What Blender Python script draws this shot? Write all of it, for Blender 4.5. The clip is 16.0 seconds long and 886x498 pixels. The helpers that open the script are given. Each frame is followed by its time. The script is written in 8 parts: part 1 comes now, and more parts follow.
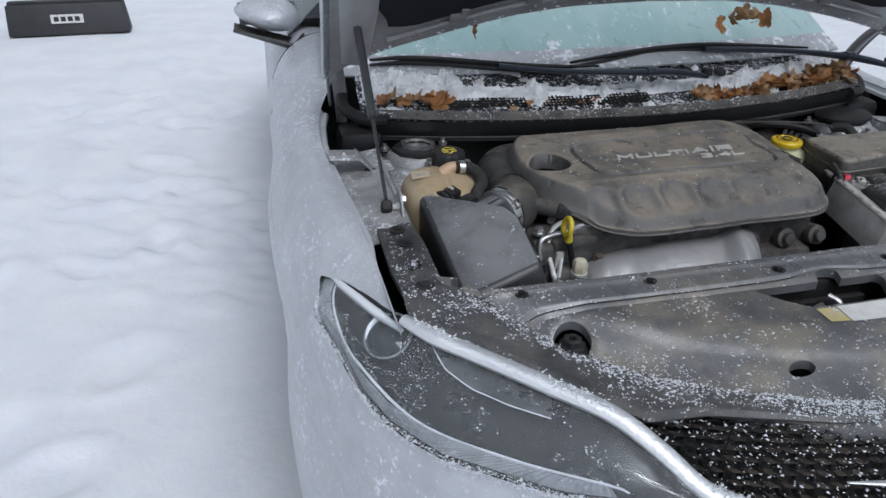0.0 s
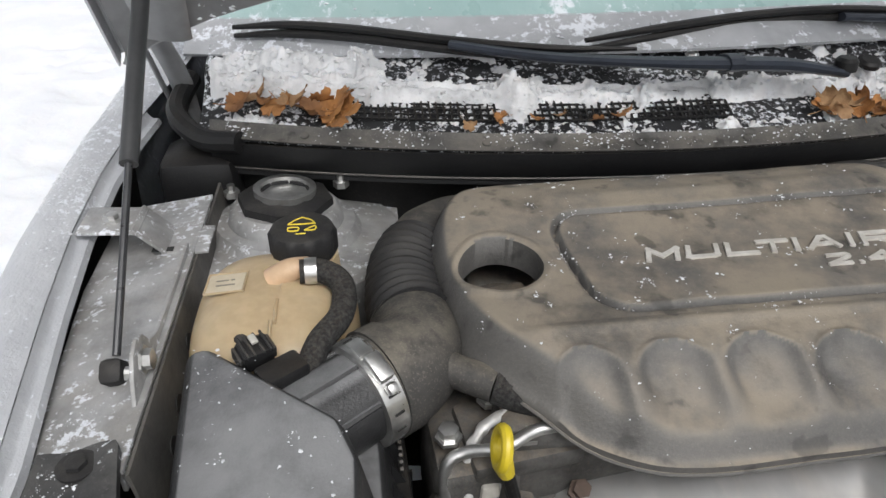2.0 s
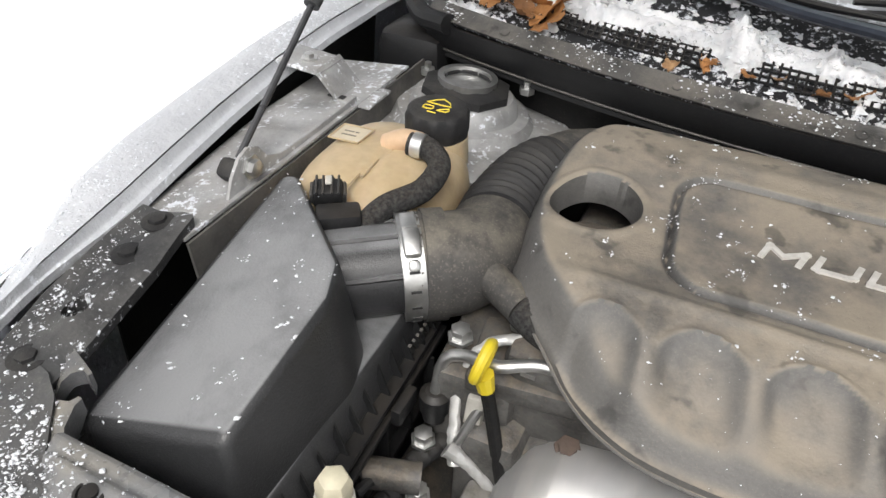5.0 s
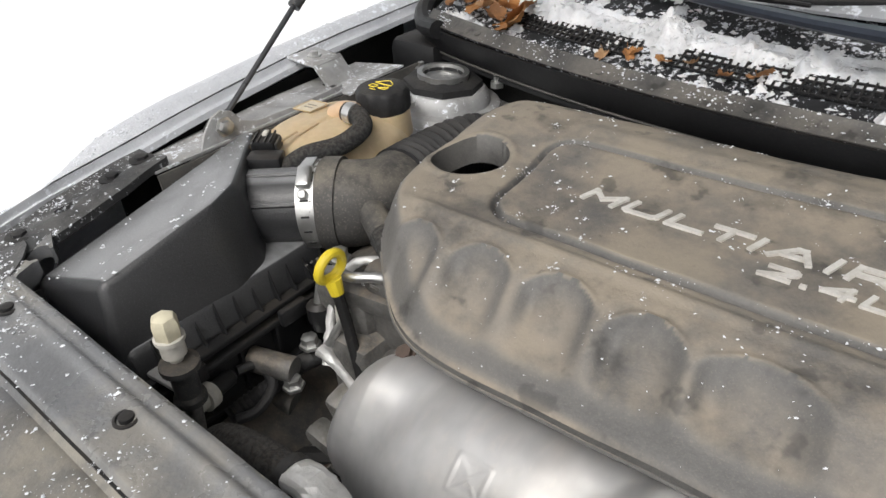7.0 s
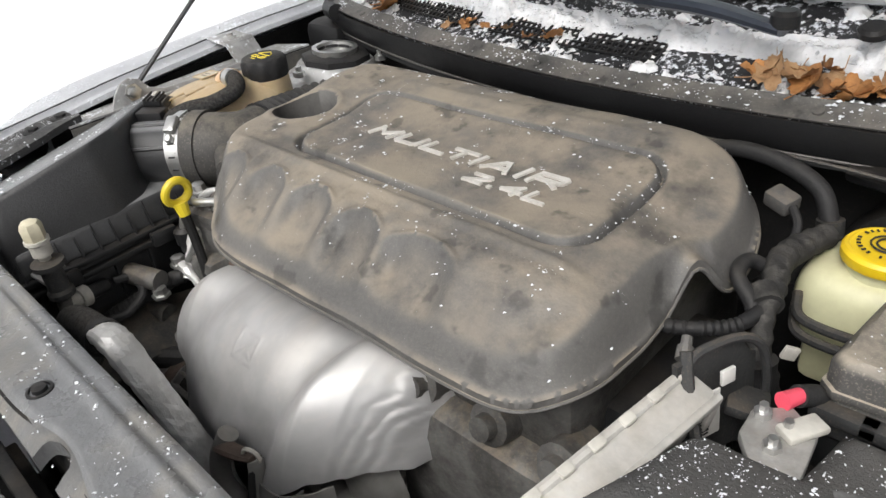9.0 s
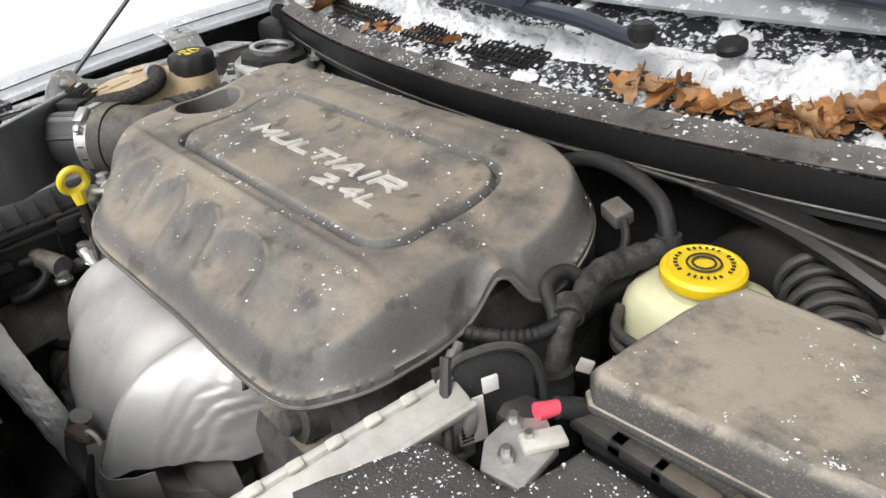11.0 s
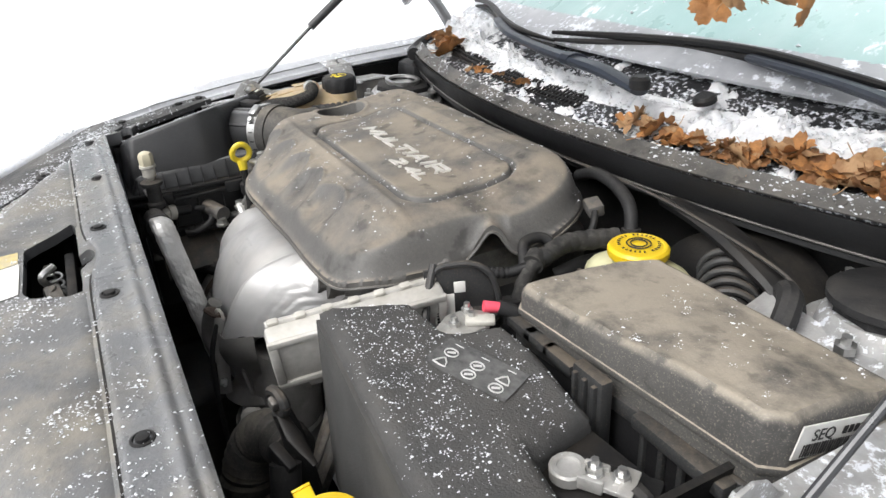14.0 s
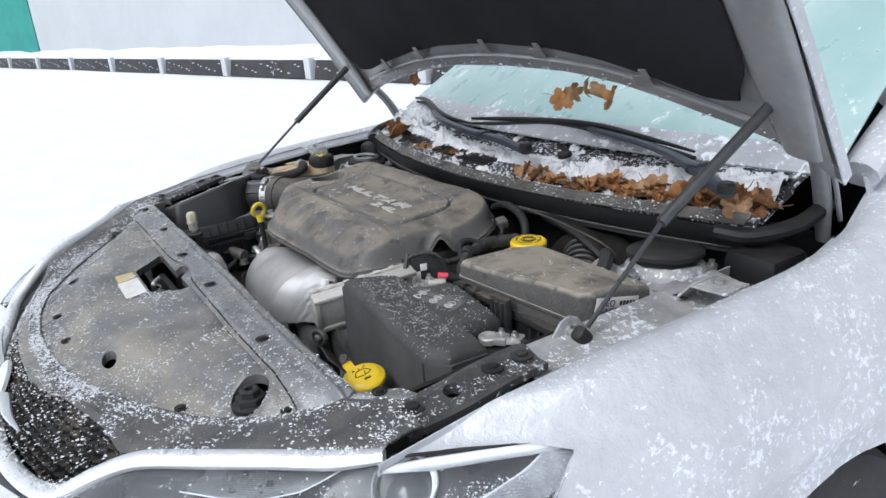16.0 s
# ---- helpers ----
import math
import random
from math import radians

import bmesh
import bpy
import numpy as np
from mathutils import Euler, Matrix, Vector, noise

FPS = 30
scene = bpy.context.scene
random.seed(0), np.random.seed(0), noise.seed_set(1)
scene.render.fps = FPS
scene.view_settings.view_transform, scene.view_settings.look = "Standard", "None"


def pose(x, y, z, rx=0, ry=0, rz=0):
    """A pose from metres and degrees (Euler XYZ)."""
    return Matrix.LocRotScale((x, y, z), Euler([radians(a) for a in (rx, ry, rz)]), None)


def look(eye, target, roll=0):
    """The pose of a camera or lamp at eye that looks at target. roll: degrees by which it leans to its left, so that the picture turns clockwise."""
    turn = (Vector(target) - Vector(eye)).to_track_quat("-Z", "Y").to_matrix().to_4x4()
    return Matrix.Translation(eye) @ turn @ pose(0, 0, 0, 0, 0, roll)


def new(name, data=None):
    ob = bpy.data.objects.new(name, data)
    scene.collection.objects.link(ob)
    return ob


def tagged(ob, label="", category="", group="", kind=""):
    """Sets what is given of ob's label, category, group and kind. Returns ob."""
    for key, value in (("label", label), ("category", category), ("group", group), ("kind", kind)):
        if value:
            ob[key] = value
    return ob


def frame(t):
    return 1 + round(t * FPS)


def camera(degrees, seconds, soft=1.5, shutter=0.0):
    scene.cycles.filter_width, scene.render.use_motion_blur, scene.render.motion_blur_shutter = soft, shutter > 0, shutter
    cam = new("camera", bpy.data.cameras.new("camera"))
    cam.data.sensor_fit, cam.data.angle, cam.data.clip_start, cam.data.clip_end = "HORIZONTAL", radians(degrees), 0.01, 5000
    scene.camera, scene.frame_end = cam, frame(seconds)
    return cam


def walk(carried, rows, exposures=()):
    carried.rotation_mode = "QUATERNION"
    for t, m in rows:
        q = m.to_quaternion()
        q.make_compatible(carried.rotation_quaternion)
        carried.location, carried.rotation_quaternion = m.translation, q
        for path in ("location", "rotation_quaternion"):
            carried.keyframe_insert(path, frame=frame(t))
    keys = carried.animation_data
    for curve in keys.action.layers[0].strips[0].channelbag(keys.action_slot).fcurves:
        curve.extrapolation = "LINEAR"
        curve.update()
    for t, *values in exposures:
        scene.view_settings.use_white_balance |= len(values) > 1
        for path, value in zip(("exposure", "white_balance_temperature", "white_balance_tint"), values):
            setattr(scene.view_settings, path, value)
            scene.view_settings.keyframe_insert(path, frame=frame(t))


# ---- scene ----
# camera and its walk: seconds, eye, target, roll
cam = camera(64.2, 16.0, soft=1.5)
PATH = [
    (0, (-0.836, -0.341, 1.476), (-0.425, 1.374, 0.533), 0.3),
    (0.5, (-0.685, -0.17, 1.435), (-0.425, 1.546, 0.44), 0.8),
    (1, (-0.549, -0.028, 1.43), (-0.355, 1.683, 0.412), 0.9),
    (1.5, (-0.484, 0.173, 1.389), (-0.24, 1.899, 0.41), -0.0),
    (2, (-0.444, 0.336, 1.348), (-0.251, 2.006, 0.265), -0.3),
    (2.5, (-0.415, 0.393, 1.33), (-0.277, 1.988, 0.131), -0.3),
    (3, (-0.388, 0.382, 1.326), (-0.263, 1.938, 0.075), -0.6),
    (3.5, (-0.365, 0.341, 1.328), (-0.254, 1.728, -0.109), 0.2),
    (4, (-0.342, 0.333, 1.324), (-0.364, 1.683, -0.151), -0.7),
    (4.2, (-0.32, 0.335, 1.327), (-0.488, 1.763, -0.063), 0.6),
    (6.3, (-0.021, 0.365, 1.306), (-1.043, 1.671, 0.187), -2.2),
    (6.5, (0.03, 0.36, 1.311), (-1.048, 1.633, 0.207), -2.6),
    (7, (0.098, 0.37, 1.293), (-1.022, 1.609, 0.193), -4.0),
    (7.5, (0.124, 0.421, 1.265), (-1.016, 1.62, 0.142), -4.9),
    (8, (0.185, 0.428, 1.261), (-1.032, 1.584, 0.172), -5.5),
    (8.5, (0.311, 0.422, 1.271), (-0.982, 1.497, 0.187), -4.8),
    (9, (0.413, 0.422, 1.272), (-0.838, 1.562, 0.207), -6.8),
    (9.5, (0.422, 0.474, 1.277), (-0.812, 1.64, 0.219), -4.4),
    (9.7, (0.425, 0.5, 1.268), (-0.795, 1.659, 0.188), -4.7),
    (11.8, (0.595, 0.557, 1.25), (-0.887, 1.435, 0.233), -4.6),
    (12, (0.578, 0.56, 1.241), (-0.946, 1.325, 0.195), -4.4),
    (12.5, (0.561, 0.543, 1.244), (-1.067, 1.143, 0.249), -4.7),
    (13, (0.661, 0.535, 1.263), (-0.997, 1.116, 0.307), -4.2),
    (13.5, (0.772, 0.531, 1.272), (-0.887, 1.176, 0.36), -3.8),
    (14, (0.853, 0.493, 1.286), (-0.757, 1.287, 0.406), -3.3),
    (14.5, (0.896, 0.404, 1.313), (-0.637, 1.357, 0.45), -3.1),
    (15, (0.955, 0.339, 1.337), (-0.573, 1.352, 0.537), -2.5),
    (15.5, (1.105, 0.293, 1.352), (-0.503, 1.221, 0.609), -2.5),
    (16, (1.294, 0.209, 1.372), (-0.308, 1.199, 0.699), -4.6),
]
# seconds, stops, white balance in kelvin, tint
EXPOSURES = [(0.0, -0.46, 5850, 10), (1.0, -0.46, 5900, 10), (1.6, -0.10, 6250, 10), (2.5, 0.31, 6650, 10), (3.5, 0.60, 6640, 10), (7.0, 0.40, 6620, 10), (9.5, 0.60, 6600, 10), (12.5, 0.81, 6500, 10), (14.5, 0.76, 6500, 10), (15.3, 0.45, 6250, 10), (16.0, 0.20, 6000, 10)]
walk(cam, [(t, look(eye, target, roll)) for t, eye, target, roll in PATH], EXPOSURES)

# ---- world and sun: an overcast winter day ----
SUN_AZ, SUN_EL = radians(165), radians(53)
world = bpy.data.worlds.new("overcast_sky")
scene.world = world
world.use_nodes = True
wn, wl = world.node_tree.nodes, world.node_tree.links
sky = wn.new("ShaderNodeTexSky")
sky.sky_type = "NISHITA"
sky.sun_disc = False
sky.sun_elevation = SUN_EL
sky.sun_rotation = SUN_AZ
sky.dust_density = 4.0
grey_sky = wn.new("ShaderNodeHueSaturation")
grey_sky.inputs["Saturation"].default_value = 0.12
wl.new(sky.outputs[0], grey_sky.inputs["Color"])
wl.new(grey_sky.outputs[0], wn["Background"].inputs["Color"])
wn["Background"].inputs["Strength"].default_value = 0.15
sun = new("sun", bpy.data.lights.new("sun", "SUN"))
sun.data.energy = 1.1
sun.data.angle = radians(25)
sun.data.color = (1.0, 0.98, 0.95)
sun.matrix_world = look((math.sin(SUN_AZ) * 30, math.cos(SUN_AZ) * 30, 30 * math.tan(SUN_EL)), (0, 0, 0))


# ---- small toolbox ----
class Geo:
    """Vertices and faces gathered for one mesh."""

    def __init__(self):
        self.v, self.f = [], []

    def add(self, verts, faces):
        n = len(self.v)
        self.v += [tuple(p) for p in verts]
        self.f += [tuple(n + i for i in f) for f in faces]
        return self

    def moved(self, m):
        self.v = [tuple(m @ Vector(p)) for p in self.v]
        return self

    def mirrored(self):
        g = Geo()
        g.v = [(-x, y, z) for x, y, z in self.v]
        g.f = [tuple(reversed(f)) for f in self.f]
        return g


class Stand:
    """The car leans a little: its right-hand flank as one sits in it stands higher by this much."""
    lift = 0.0
    high = 0.012


def lean(x):
    return Stand.high * smoothstep(0.05, -0.45, x)


def mesh_of(name, geo, material, smooth=35):
    me = bpy.data.meshes.new(name)
    me.from_pydata([(x, y, z + Stand.lift) for x, y, z in geo.v], [], geo.f)
    me.materials.append(material)
    me.validate()
    if smooth:
        me.shade_smooth()
        me.set_sharp_from_angle(angle=radians(smooth))
    return me


def thing(name, label, category, base=(0, 0, 0), group="", kind=""):
    """A top-level Empty at its base, to carry parts."""
    ob = new(name)
    ob.empty_display_size = 0.05
    ob.location = base
    return tagged(ob, label, category, group, kind)


def nudge(ob, x, y, z):
    ob.location = (ob.location[0] + x, ob.location[1] + y, ob.location[2] + z)


def under(ob, parent):
    ob.parent = parent
    if parent.type == "EMPTY":
        ob.matrix_parent_inverse = Matrix.Translation(parent.location).inverted()
    return ob


def part(name, geo, material, parent, label="", smooth=35):
    ob = under(new(name, mesh_of(name, geo, material, smooth)), parent)
    return tagged(ob, label)


def solo(name, geo, material, label, category, group="", kind="", smooth=35):
    return tagged(new(name, mesh_of(name, geo, material, smooth)), label, category, group, kind)


def spline(pts, res=8):
    """Points along a Catmull-Rom curve."""
    p = [Vector(q) for q in pts]
    if len(p) < 3:
        return [p[0].lerp(p[1], i / res) for i in range(res + 1)]
    p = [2 * p[0] - p[1]] + p + [2 * p[-1] - p[-2]]
    out = []
    for a, b, c, d in zip(p, p[1:], p[2:], p[3:]):
        for i in range(res):
            t = i / res
            out.append(0.5 * (2 * b + (c - a) * t + (2 * a - 5 * b + 4 * c - d) * t * t + (3 * b - a - 3 * c + d) * t**3))
    return out + [p[-2]]


def tube(pts, r, seg=12, res=8, wave=None, flat=1.0):
    """A pipe along a curve; r is one radius or one for each point; wave(s) adds to it along the length."""
    c = spline(pts, res)
    rr = [r] * len(pts) if isinstance(r, (int, float)) else list(r)
    g, rings, s = Geo(), [], 0.0
    up = Vector((0.13, 0.21, 0.97))
    for i, q in enumerate(c):
        d = (c[min(i + 1, len(c) - 1)] - c[max(i - 1, 0)]).normalized()
        side = d.cross(up).normalized()
        up = side.cross(d).normalized()
        k = i / max(1, len(c) - 1) * (len(rr) - 1)
        a = rr[int(k)] + (rr[min(int(k) + 1, len(rr) - 1)] - rr[int(k)]) * (k - int(k))
        if i:
            s += (q - c[i - 1]).length
        a += wave(s) if wave else 0
        rings.append([q + side * math.cos(t) * a + up * math.sin(t) * a * flat for t in [math.tau * j / seg for j in range(seg)]])
    n = len(rings)
    verts = [v for ring in rings for v in ring] + [c[0], c[-1]]
    faces = [(i * seg + j, i * seg + (j + 1) % seg, (i + 1) * seg + (j + 1) % seg, (i + 1) * seg + j) for i in range(n - 1) for j in range(seg)]
    faces += [(n * seg, (j + 1) % seg, j) for j in range(seg)] + [(n * seg + 1, (n - 1) * seg + j, (n - 1) * seg + (j + 1) % seg) for j in range(seg)]
    return g.add(verts, faces)


def rev(profile, seg=24, at=(0, 0, 0), axis=(0, 0, 1), wobble=None):
    """A turned body: profile of (radius, height) from bottom to top along the axis."""
    m = Matrix.Translation(at) @ Vector(axis).to_track_quat("Z", "Y").to_matrix().to_4x4()
    verts, faces = [], []
    for r, h in profile:
        for j in range(seg):
            t = math.tau * j / seg
            a = r * (wobble(t, h) if wobble else 1)
            verts.append(m @ Vector((a * math.cos(t), a * math.sin(t), h)))
    n = len(profile)
    for i in range(n - 1):
        for j in range(seg):
            faces.append((i * seg + j, i * seg + (j + 1) % seg, (i + 1) * seg + (j + 1) % seg, (i + 1) * seg + j))
    faces.append(tuple(reversed(range(seg))))
    faces.append(tuple((n - 1) * seg + j for j in range(seg)))
    return Geo().add(verts, faces)


def from_bm(bm):
    bm.verts.index_update()
    g = Geo().add([v.co.copy() for v in bm.verts], [[v.index for v in f.verts] for f in bm.faces])
    bm.free()
    return g


def block(size, at=(0, 0, 0), rot=(0, 0, 0), bevel=0.004, seg=2, taper=(1, 1)):
    """A box with rounded edges; taper shrinks its top."""
    bm = bmesh.new()
    bmesh.ops.create_cube(bm, size=1)
    for v in bm.verts:
        k = taper if v.co.z > 0 else (1, 1)
        v.co = Vector((v.co.x * size[0] * k[0], v.co.y * size[1] * k[1], v.co.z * size[2]))
    if bevel:
        bmesh.ops.bevel(bm, geom=bm.edges[:], offset=bevel, segments=seg, affect="EDGES", profile=0.5)
    return from_bm(bm).moved(pose(*at, *rot))


def prism(outline, z0, z1, bevel=0.003, seg=2, top=None):
    """An upright body over an outline in plan; top(x, y) may set its upper heights."""
    bm = bmesh.new()
    lo = [bm.verts.new((x, y, z0)) for x, y in outline]
    hi = [bm.verts.new((x, y, top(x, y) if top else z1)) for x, y in outline]
    n = len(outline)
    bm.faces.new(list(reversed(lo)))
    bm.faces.new(hi)
    for i in range(n):
        bm.faces.new((lo[i], lo[(i + 1) % n], hi[(i + 1) % n], hi[i]))
    bmesh.ops.recalc_face_normals(bm, faces=bm.faces[:])
    if bevel:
        bmesh.ops.bevel(bm, geom=[e for e in bm.edges if e.calc_face_angle(0) > 0.35], offset=bevel, segments=seg, affect="EDGES", profile=0.5)
    return from_bm(bm)


def surf(fn, nu, nv, thick=0.0):
    """A sheet fn(u, v), u and v from 0 to 1; with a thickness it is a closed slab."""
    P = [[Vector(fn(i / nu, j / nv)) for j in range(nv + 1)] for i in range(nu + 1)]
    idx = lambda i, j: i * (nv + 1) + j
    verts = [p for row in P for p in row]
    faces = [(idx(i, j), idx(i + 1, j), idx(i + 1, j + 1), idx(i, j + 1)) for i in range(nu) for j in range(nv)]
    if thick:
        n = len(verts)
        normals = []
        for i in range(nu + 1):
            for j in range(nv + 1):
                a = P[min(i + 1, nu)][j] - P[max(i - 1, 0)][j]
                b = P[i][min(j + 1, nv)] - P[i][max(j - 1, 0)]
                normals.append(a.cross(b).normalized())
        verts += [p - q * thick for p, q in zip(verts, normals)]
        faces += [tuple(reversed([n + k for k in f])) for f in faces]
        ring = [idx(i, 0) for i in range(nu)] + [idx(nu, j) for j in range(nv)] + [idx(i, nv) for i in range(nu, 0, -1)] + [idx(0, j) for j in range(nv, 0, -1)]
        for a, b in zip(ring, ring[1:] + ring[:1]):
            faces.append((b, a, n + a, n + b))
    return Geo().add(verts, faces)


def inside(p, poly):
    x, y = p
    c = False
    for (xa, ya), (xb, yb) in zip(poly, poly[1:] + poly[:1]):
        if (ya > y) != (yb > y) and x < (xb - xa) * (y - ya) / (yb - ya) + xa:
            c = not c
    return c


def nearest(p, poly):
    best = None
    for (xa, ya), (xb, yb) in zip(poly, poly[1:] + poly[:1]):
        dx, dy = xb - xa, yb - ya
        t = max(0, min(1, ((p[0] - xa) * dx + (p[1] - ya) * dy) / (dx * dx + dy * dy + 1e-12)))
        q = (xa + t * dx, ya + t * dy)
        d = (q[0] - p[0]) ** 2 + (q[1] - p[1]) ** 2
        if best is None or d < best[0]:
            best = (d, q)
    return best[1], math.sqrt(best[0])


def closed(pts, res=6):
    """A smooth closed outline through points in plan."""
    n, out = len(pts), []
    for i in range(n):
        a, b, c, d = [Vector(pts[(i + k) % n]) for k in (-1, 0, 1, 2)]
        for j in range(res):
            t = j / res
            q = 0.5 * (2 * b + (c - a) * t + (2 * a - 5 * b + 4 * c - d) * t * t + (3 * b - a - 3 * c + d) * t**3)
            out.append((q.x, q.y))
    return out


def ring_of(cx, cy, r, n=32, ry=None):
    return [(cx + r * math.cos(math.tau * i / n), cy + (ry or r) * math.sin(math.tau * i / n)) for i in range(n)]


def sheet(outline, step, height, holes=(), skirt=0.01, hole_skirt=0.0):
    """A moulded sheet over an outline in plan with holes through it: height(x, y) on top, a skirt turned down all round."""
    xs, ys = [p[0] for p in outline], [p[1] for p in outline]
    x0, y0 = min(xs) - step, min(ys) - step
    nx, ny = int((max(xs) - x0) / step) + 2, int((max(ys) - y0) / step) + 2
    keep = [[False] * ny for _ in range(nx)]
    for i in range(nx):
        for j in range(ny):
            c = (x0 + (i + 0.5) * step, y0 + (j + 0.5) * step)
            keep[i][j] = inside(c, outline) and not any(inside(c, h) for h in holes)
    index, verts, faces, edges = {}, [], [], {}
    at = lambda i, j: index.setdefault((i, j), len(index))
    for i in range(nx):
        for j in range(ny):
            if keep[i][j]:
                q = (at(i, j), at(i + 1, j), at(i + 1, j + 1), at(i, j + 1))
                faces.append(q)
                for a, b in zip(q, q[1:] + q[:1]):
                    edges[(a, b)] = 1
    rim = [(a, b) for a, b in edges if (b, a) not in edges]
    edge_verts = {a for e in rim for a in e}
    plan = [None] * len(index)
    depth = {}
    loops = [outline, *holes]
    for (i, j), k in index.items():
        p = (x0 + i * step, y0 + j * step)
        if k in edge_verts:
            cand = [(nearest(p, l), n) for n, l in enumerate(loops)]
            (p, _), n = min(cand, key=lambda c: c[0][1])
            depth[k] = hole_skirt if n else skirt
        plan[k] = p
    verts = [(x, y, height(x, y)) for x, y in plan]
    low = {}
    for k in edge_verts:
        if depth[k]:
            low[k] = len(verts)
            x, y, z = verts[k]
            verts.append((x, y, z - depth[k]))
    for a, b in rim:
        if a in low and b in low:
            faces.append((b, a, low[a], low[b]))
    return Geo().add(verts, faces)


def smoothstep(a, b, x):
    t = max(0.0, min(1.0, (x - a) / (b - a)))
    return t * t * (3 - 2 * t)


def interp(x, pts):
    """A straight-line table: pts of (x, value) in order."""
    if x <= pts[0][0]:
        return pts[0][1]
    for (a, u), (b, v) in zip(pts, pts[1:]):
        if x <= b:
            return u + (v - u) * (x - a) / (b - a)
    return pts[-1][1]


def nz(x, y, z=0.0, s=1.0):
    return noise.noise(Vector((x * s, y * s, z * s)))


def crumple(geo, amp, scale):
    """Dents and creases a thin sheet."""
    out = Geo()
    out.f = geo.f
    for x, y, z in geo.v:
        out.v.append((x + amp * nz(x, y, z + 3.1, scale), y + amp * nz(x + 7.7, y, z, scale), z + amp * nz(x, y + 5.2, z, scale)))
    return out


# ---- materials ----
def mat(name, col, col2=None, rough=0.6, metal=0.0, scale=8.0, bump=0.0, bump_scale=200.0, dust=0.0, dust_col=(0.30, 0.235, 0.165),
        frost=0.0, frost_scale=60.0, spots=0.0, stretch=(1, 1, 1), coat=0.0, rough_var=0.12, grain=0.12, up_dust=True, frost_col=(0.82, 0.85, 0.9), spec=0.5, dust_from=0.37, dust_to=0.68, up_from=0.3, up_to=0.9, speck_of=0.35, stain=0.0, stain_scale=14.0):
    """A surface: two base tones in blotches, fine grain, dust on upward faces (with painted sky sheen on the filter
    box), frost in flecks, and fine relief.
    """
    m = bpy.data.materials.new(name)
    m.use_nodes = True
    n, l = m.node_tree.nodes, m.node_tree.links
    b = n["Principled BSDF"]
    tc = n.new("ShaderNodeTexCoord")
    mp = n.new("ShaderNodeMapping")
    mp.inputs["Scale"].default_value = stretch
    l.new(tc.outputs["Object"], mp.inputs[0])

    def noise_node(s, detail=4.0, rough_n=0.6):
        t = n.new("ShaderNodeTexNoise")
        t.inputs["Scale"].default_value = s
        t.inputs["Detail"].default_value = detail
        t.inputs["Roughness"].default_value = rough_n
        l.new(mp.outputs[0], t.inputs["Vector"])
        return t.outputs["Fac"]

    def ramp(src, a, c):
        r = n.new("ShaderNodeMapRange")
        r.inputs["From Min"].default_value, r.inputs["From Max"].default_value = a, c
        r.interpolation_type = "SMOOTHSTEP"
        l.new(src, r.inputs["Value"])
        return r.outputs[0]

    def mul(a, c):
        q = n.new("ShaderNodeMath")
        q.operation = "MULTIPLY"
        l.new(a, q.inputs[0])
        if isinstance(c, (int, float)):
            q.inputs[1].default_value = c
        else:
            l.new(c, q.inputs[1])
        return q.outputs[0]

    def mix(fac, a, c):
        q = n.new("ShaderNodeMix")
        q.data_type = "RGBA"
        for src, k in ((fac, 0), (a, 6), (c, 7)):
            if isinstance(src, (int, float)):
                q.inputs[k].default_value = src
            elif isinstance(src, tuple):
                q.inputs[k].default_value = (*src, 1)
            else:
                l.new(src, q.inputs[k])
        return q.outputs[2]

    col2 = col2 or tuple(c * 0.7 for c in col)
    big = noise_node(scale)
    colour = mix(ramp(big, 0.35, 0.65), tuple(col), tuple(col2))
    b.inputs["Specular IOR Level"].default_value = spec
    if grain:
        fine = noise_node(bump_scale * 0.7, 2.0)
        dark = mix(1.0, colour, colour)
        colour = mix(mul(ramp(fine, 0.3, 0.75), grain), colour, tuple(min(1, c * 1.8 + 0.008) for c in col))
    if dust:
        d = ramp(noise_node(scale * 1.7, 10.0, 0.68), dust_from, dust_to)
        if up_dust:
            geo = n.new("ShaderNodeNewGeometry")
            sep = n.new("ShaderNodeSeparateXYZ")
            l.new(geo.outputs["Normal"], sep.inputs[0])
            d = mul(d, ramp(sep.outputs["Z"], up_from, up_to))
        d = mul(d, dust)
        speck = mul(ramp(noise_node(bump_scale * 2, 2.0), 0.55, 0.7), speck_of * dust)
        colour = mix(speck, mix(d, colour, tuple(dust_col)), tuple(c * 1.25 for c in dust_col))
    if stain:
        wash = mul(ramp(noise_node(stain_scale, 8.0, 0.62), 0.52, 0.66), stain)
        colour = mix(wash, colour, tuple(c * 0.42 for c in col))
    if spots:
        sp = mul(ramp(noise_node(scale * 4, 3.0), 0.60, 0.68), spots)
        colour = mix(sp, colour, tuple(c * 0.35 for c in col))
    fr = None
    if frost:
        q = n.new("ShaderNodeMath")
        q.operation = "MULTIPLY_ADD"
        l.new(noise_node(frost_scale * 0.09, 3.0), q.inputs[0])
        q.inputs[1].default_value = 0.45
        l.new(noise_node(frost_scale, 6.0, 0.7), q.inputs[2])
        fr = mul(ramp(q.outputs[0], 0.92 - 0.3 * frost, 1.0 - 0.3 * frost), 0.85)
        colour = mix(fr, colour, tuple(frost_col))
    l.new(colour, b.inputs["Base Color"])
    b.inputs["Metallic"].default_value = metal
    r = n.new("ShaderNodeMapRange")
    r.inputs["To Min"].default_value, r.inputs["To Max"].default_value = max(0.03, rough - rough_var), min(1, rough + rough_var)
    l.new(noise_node(scale * 3, 5.0), r.inputs["Value"])
    l.new(r.outputs[0], b.inputs["Roughness"])
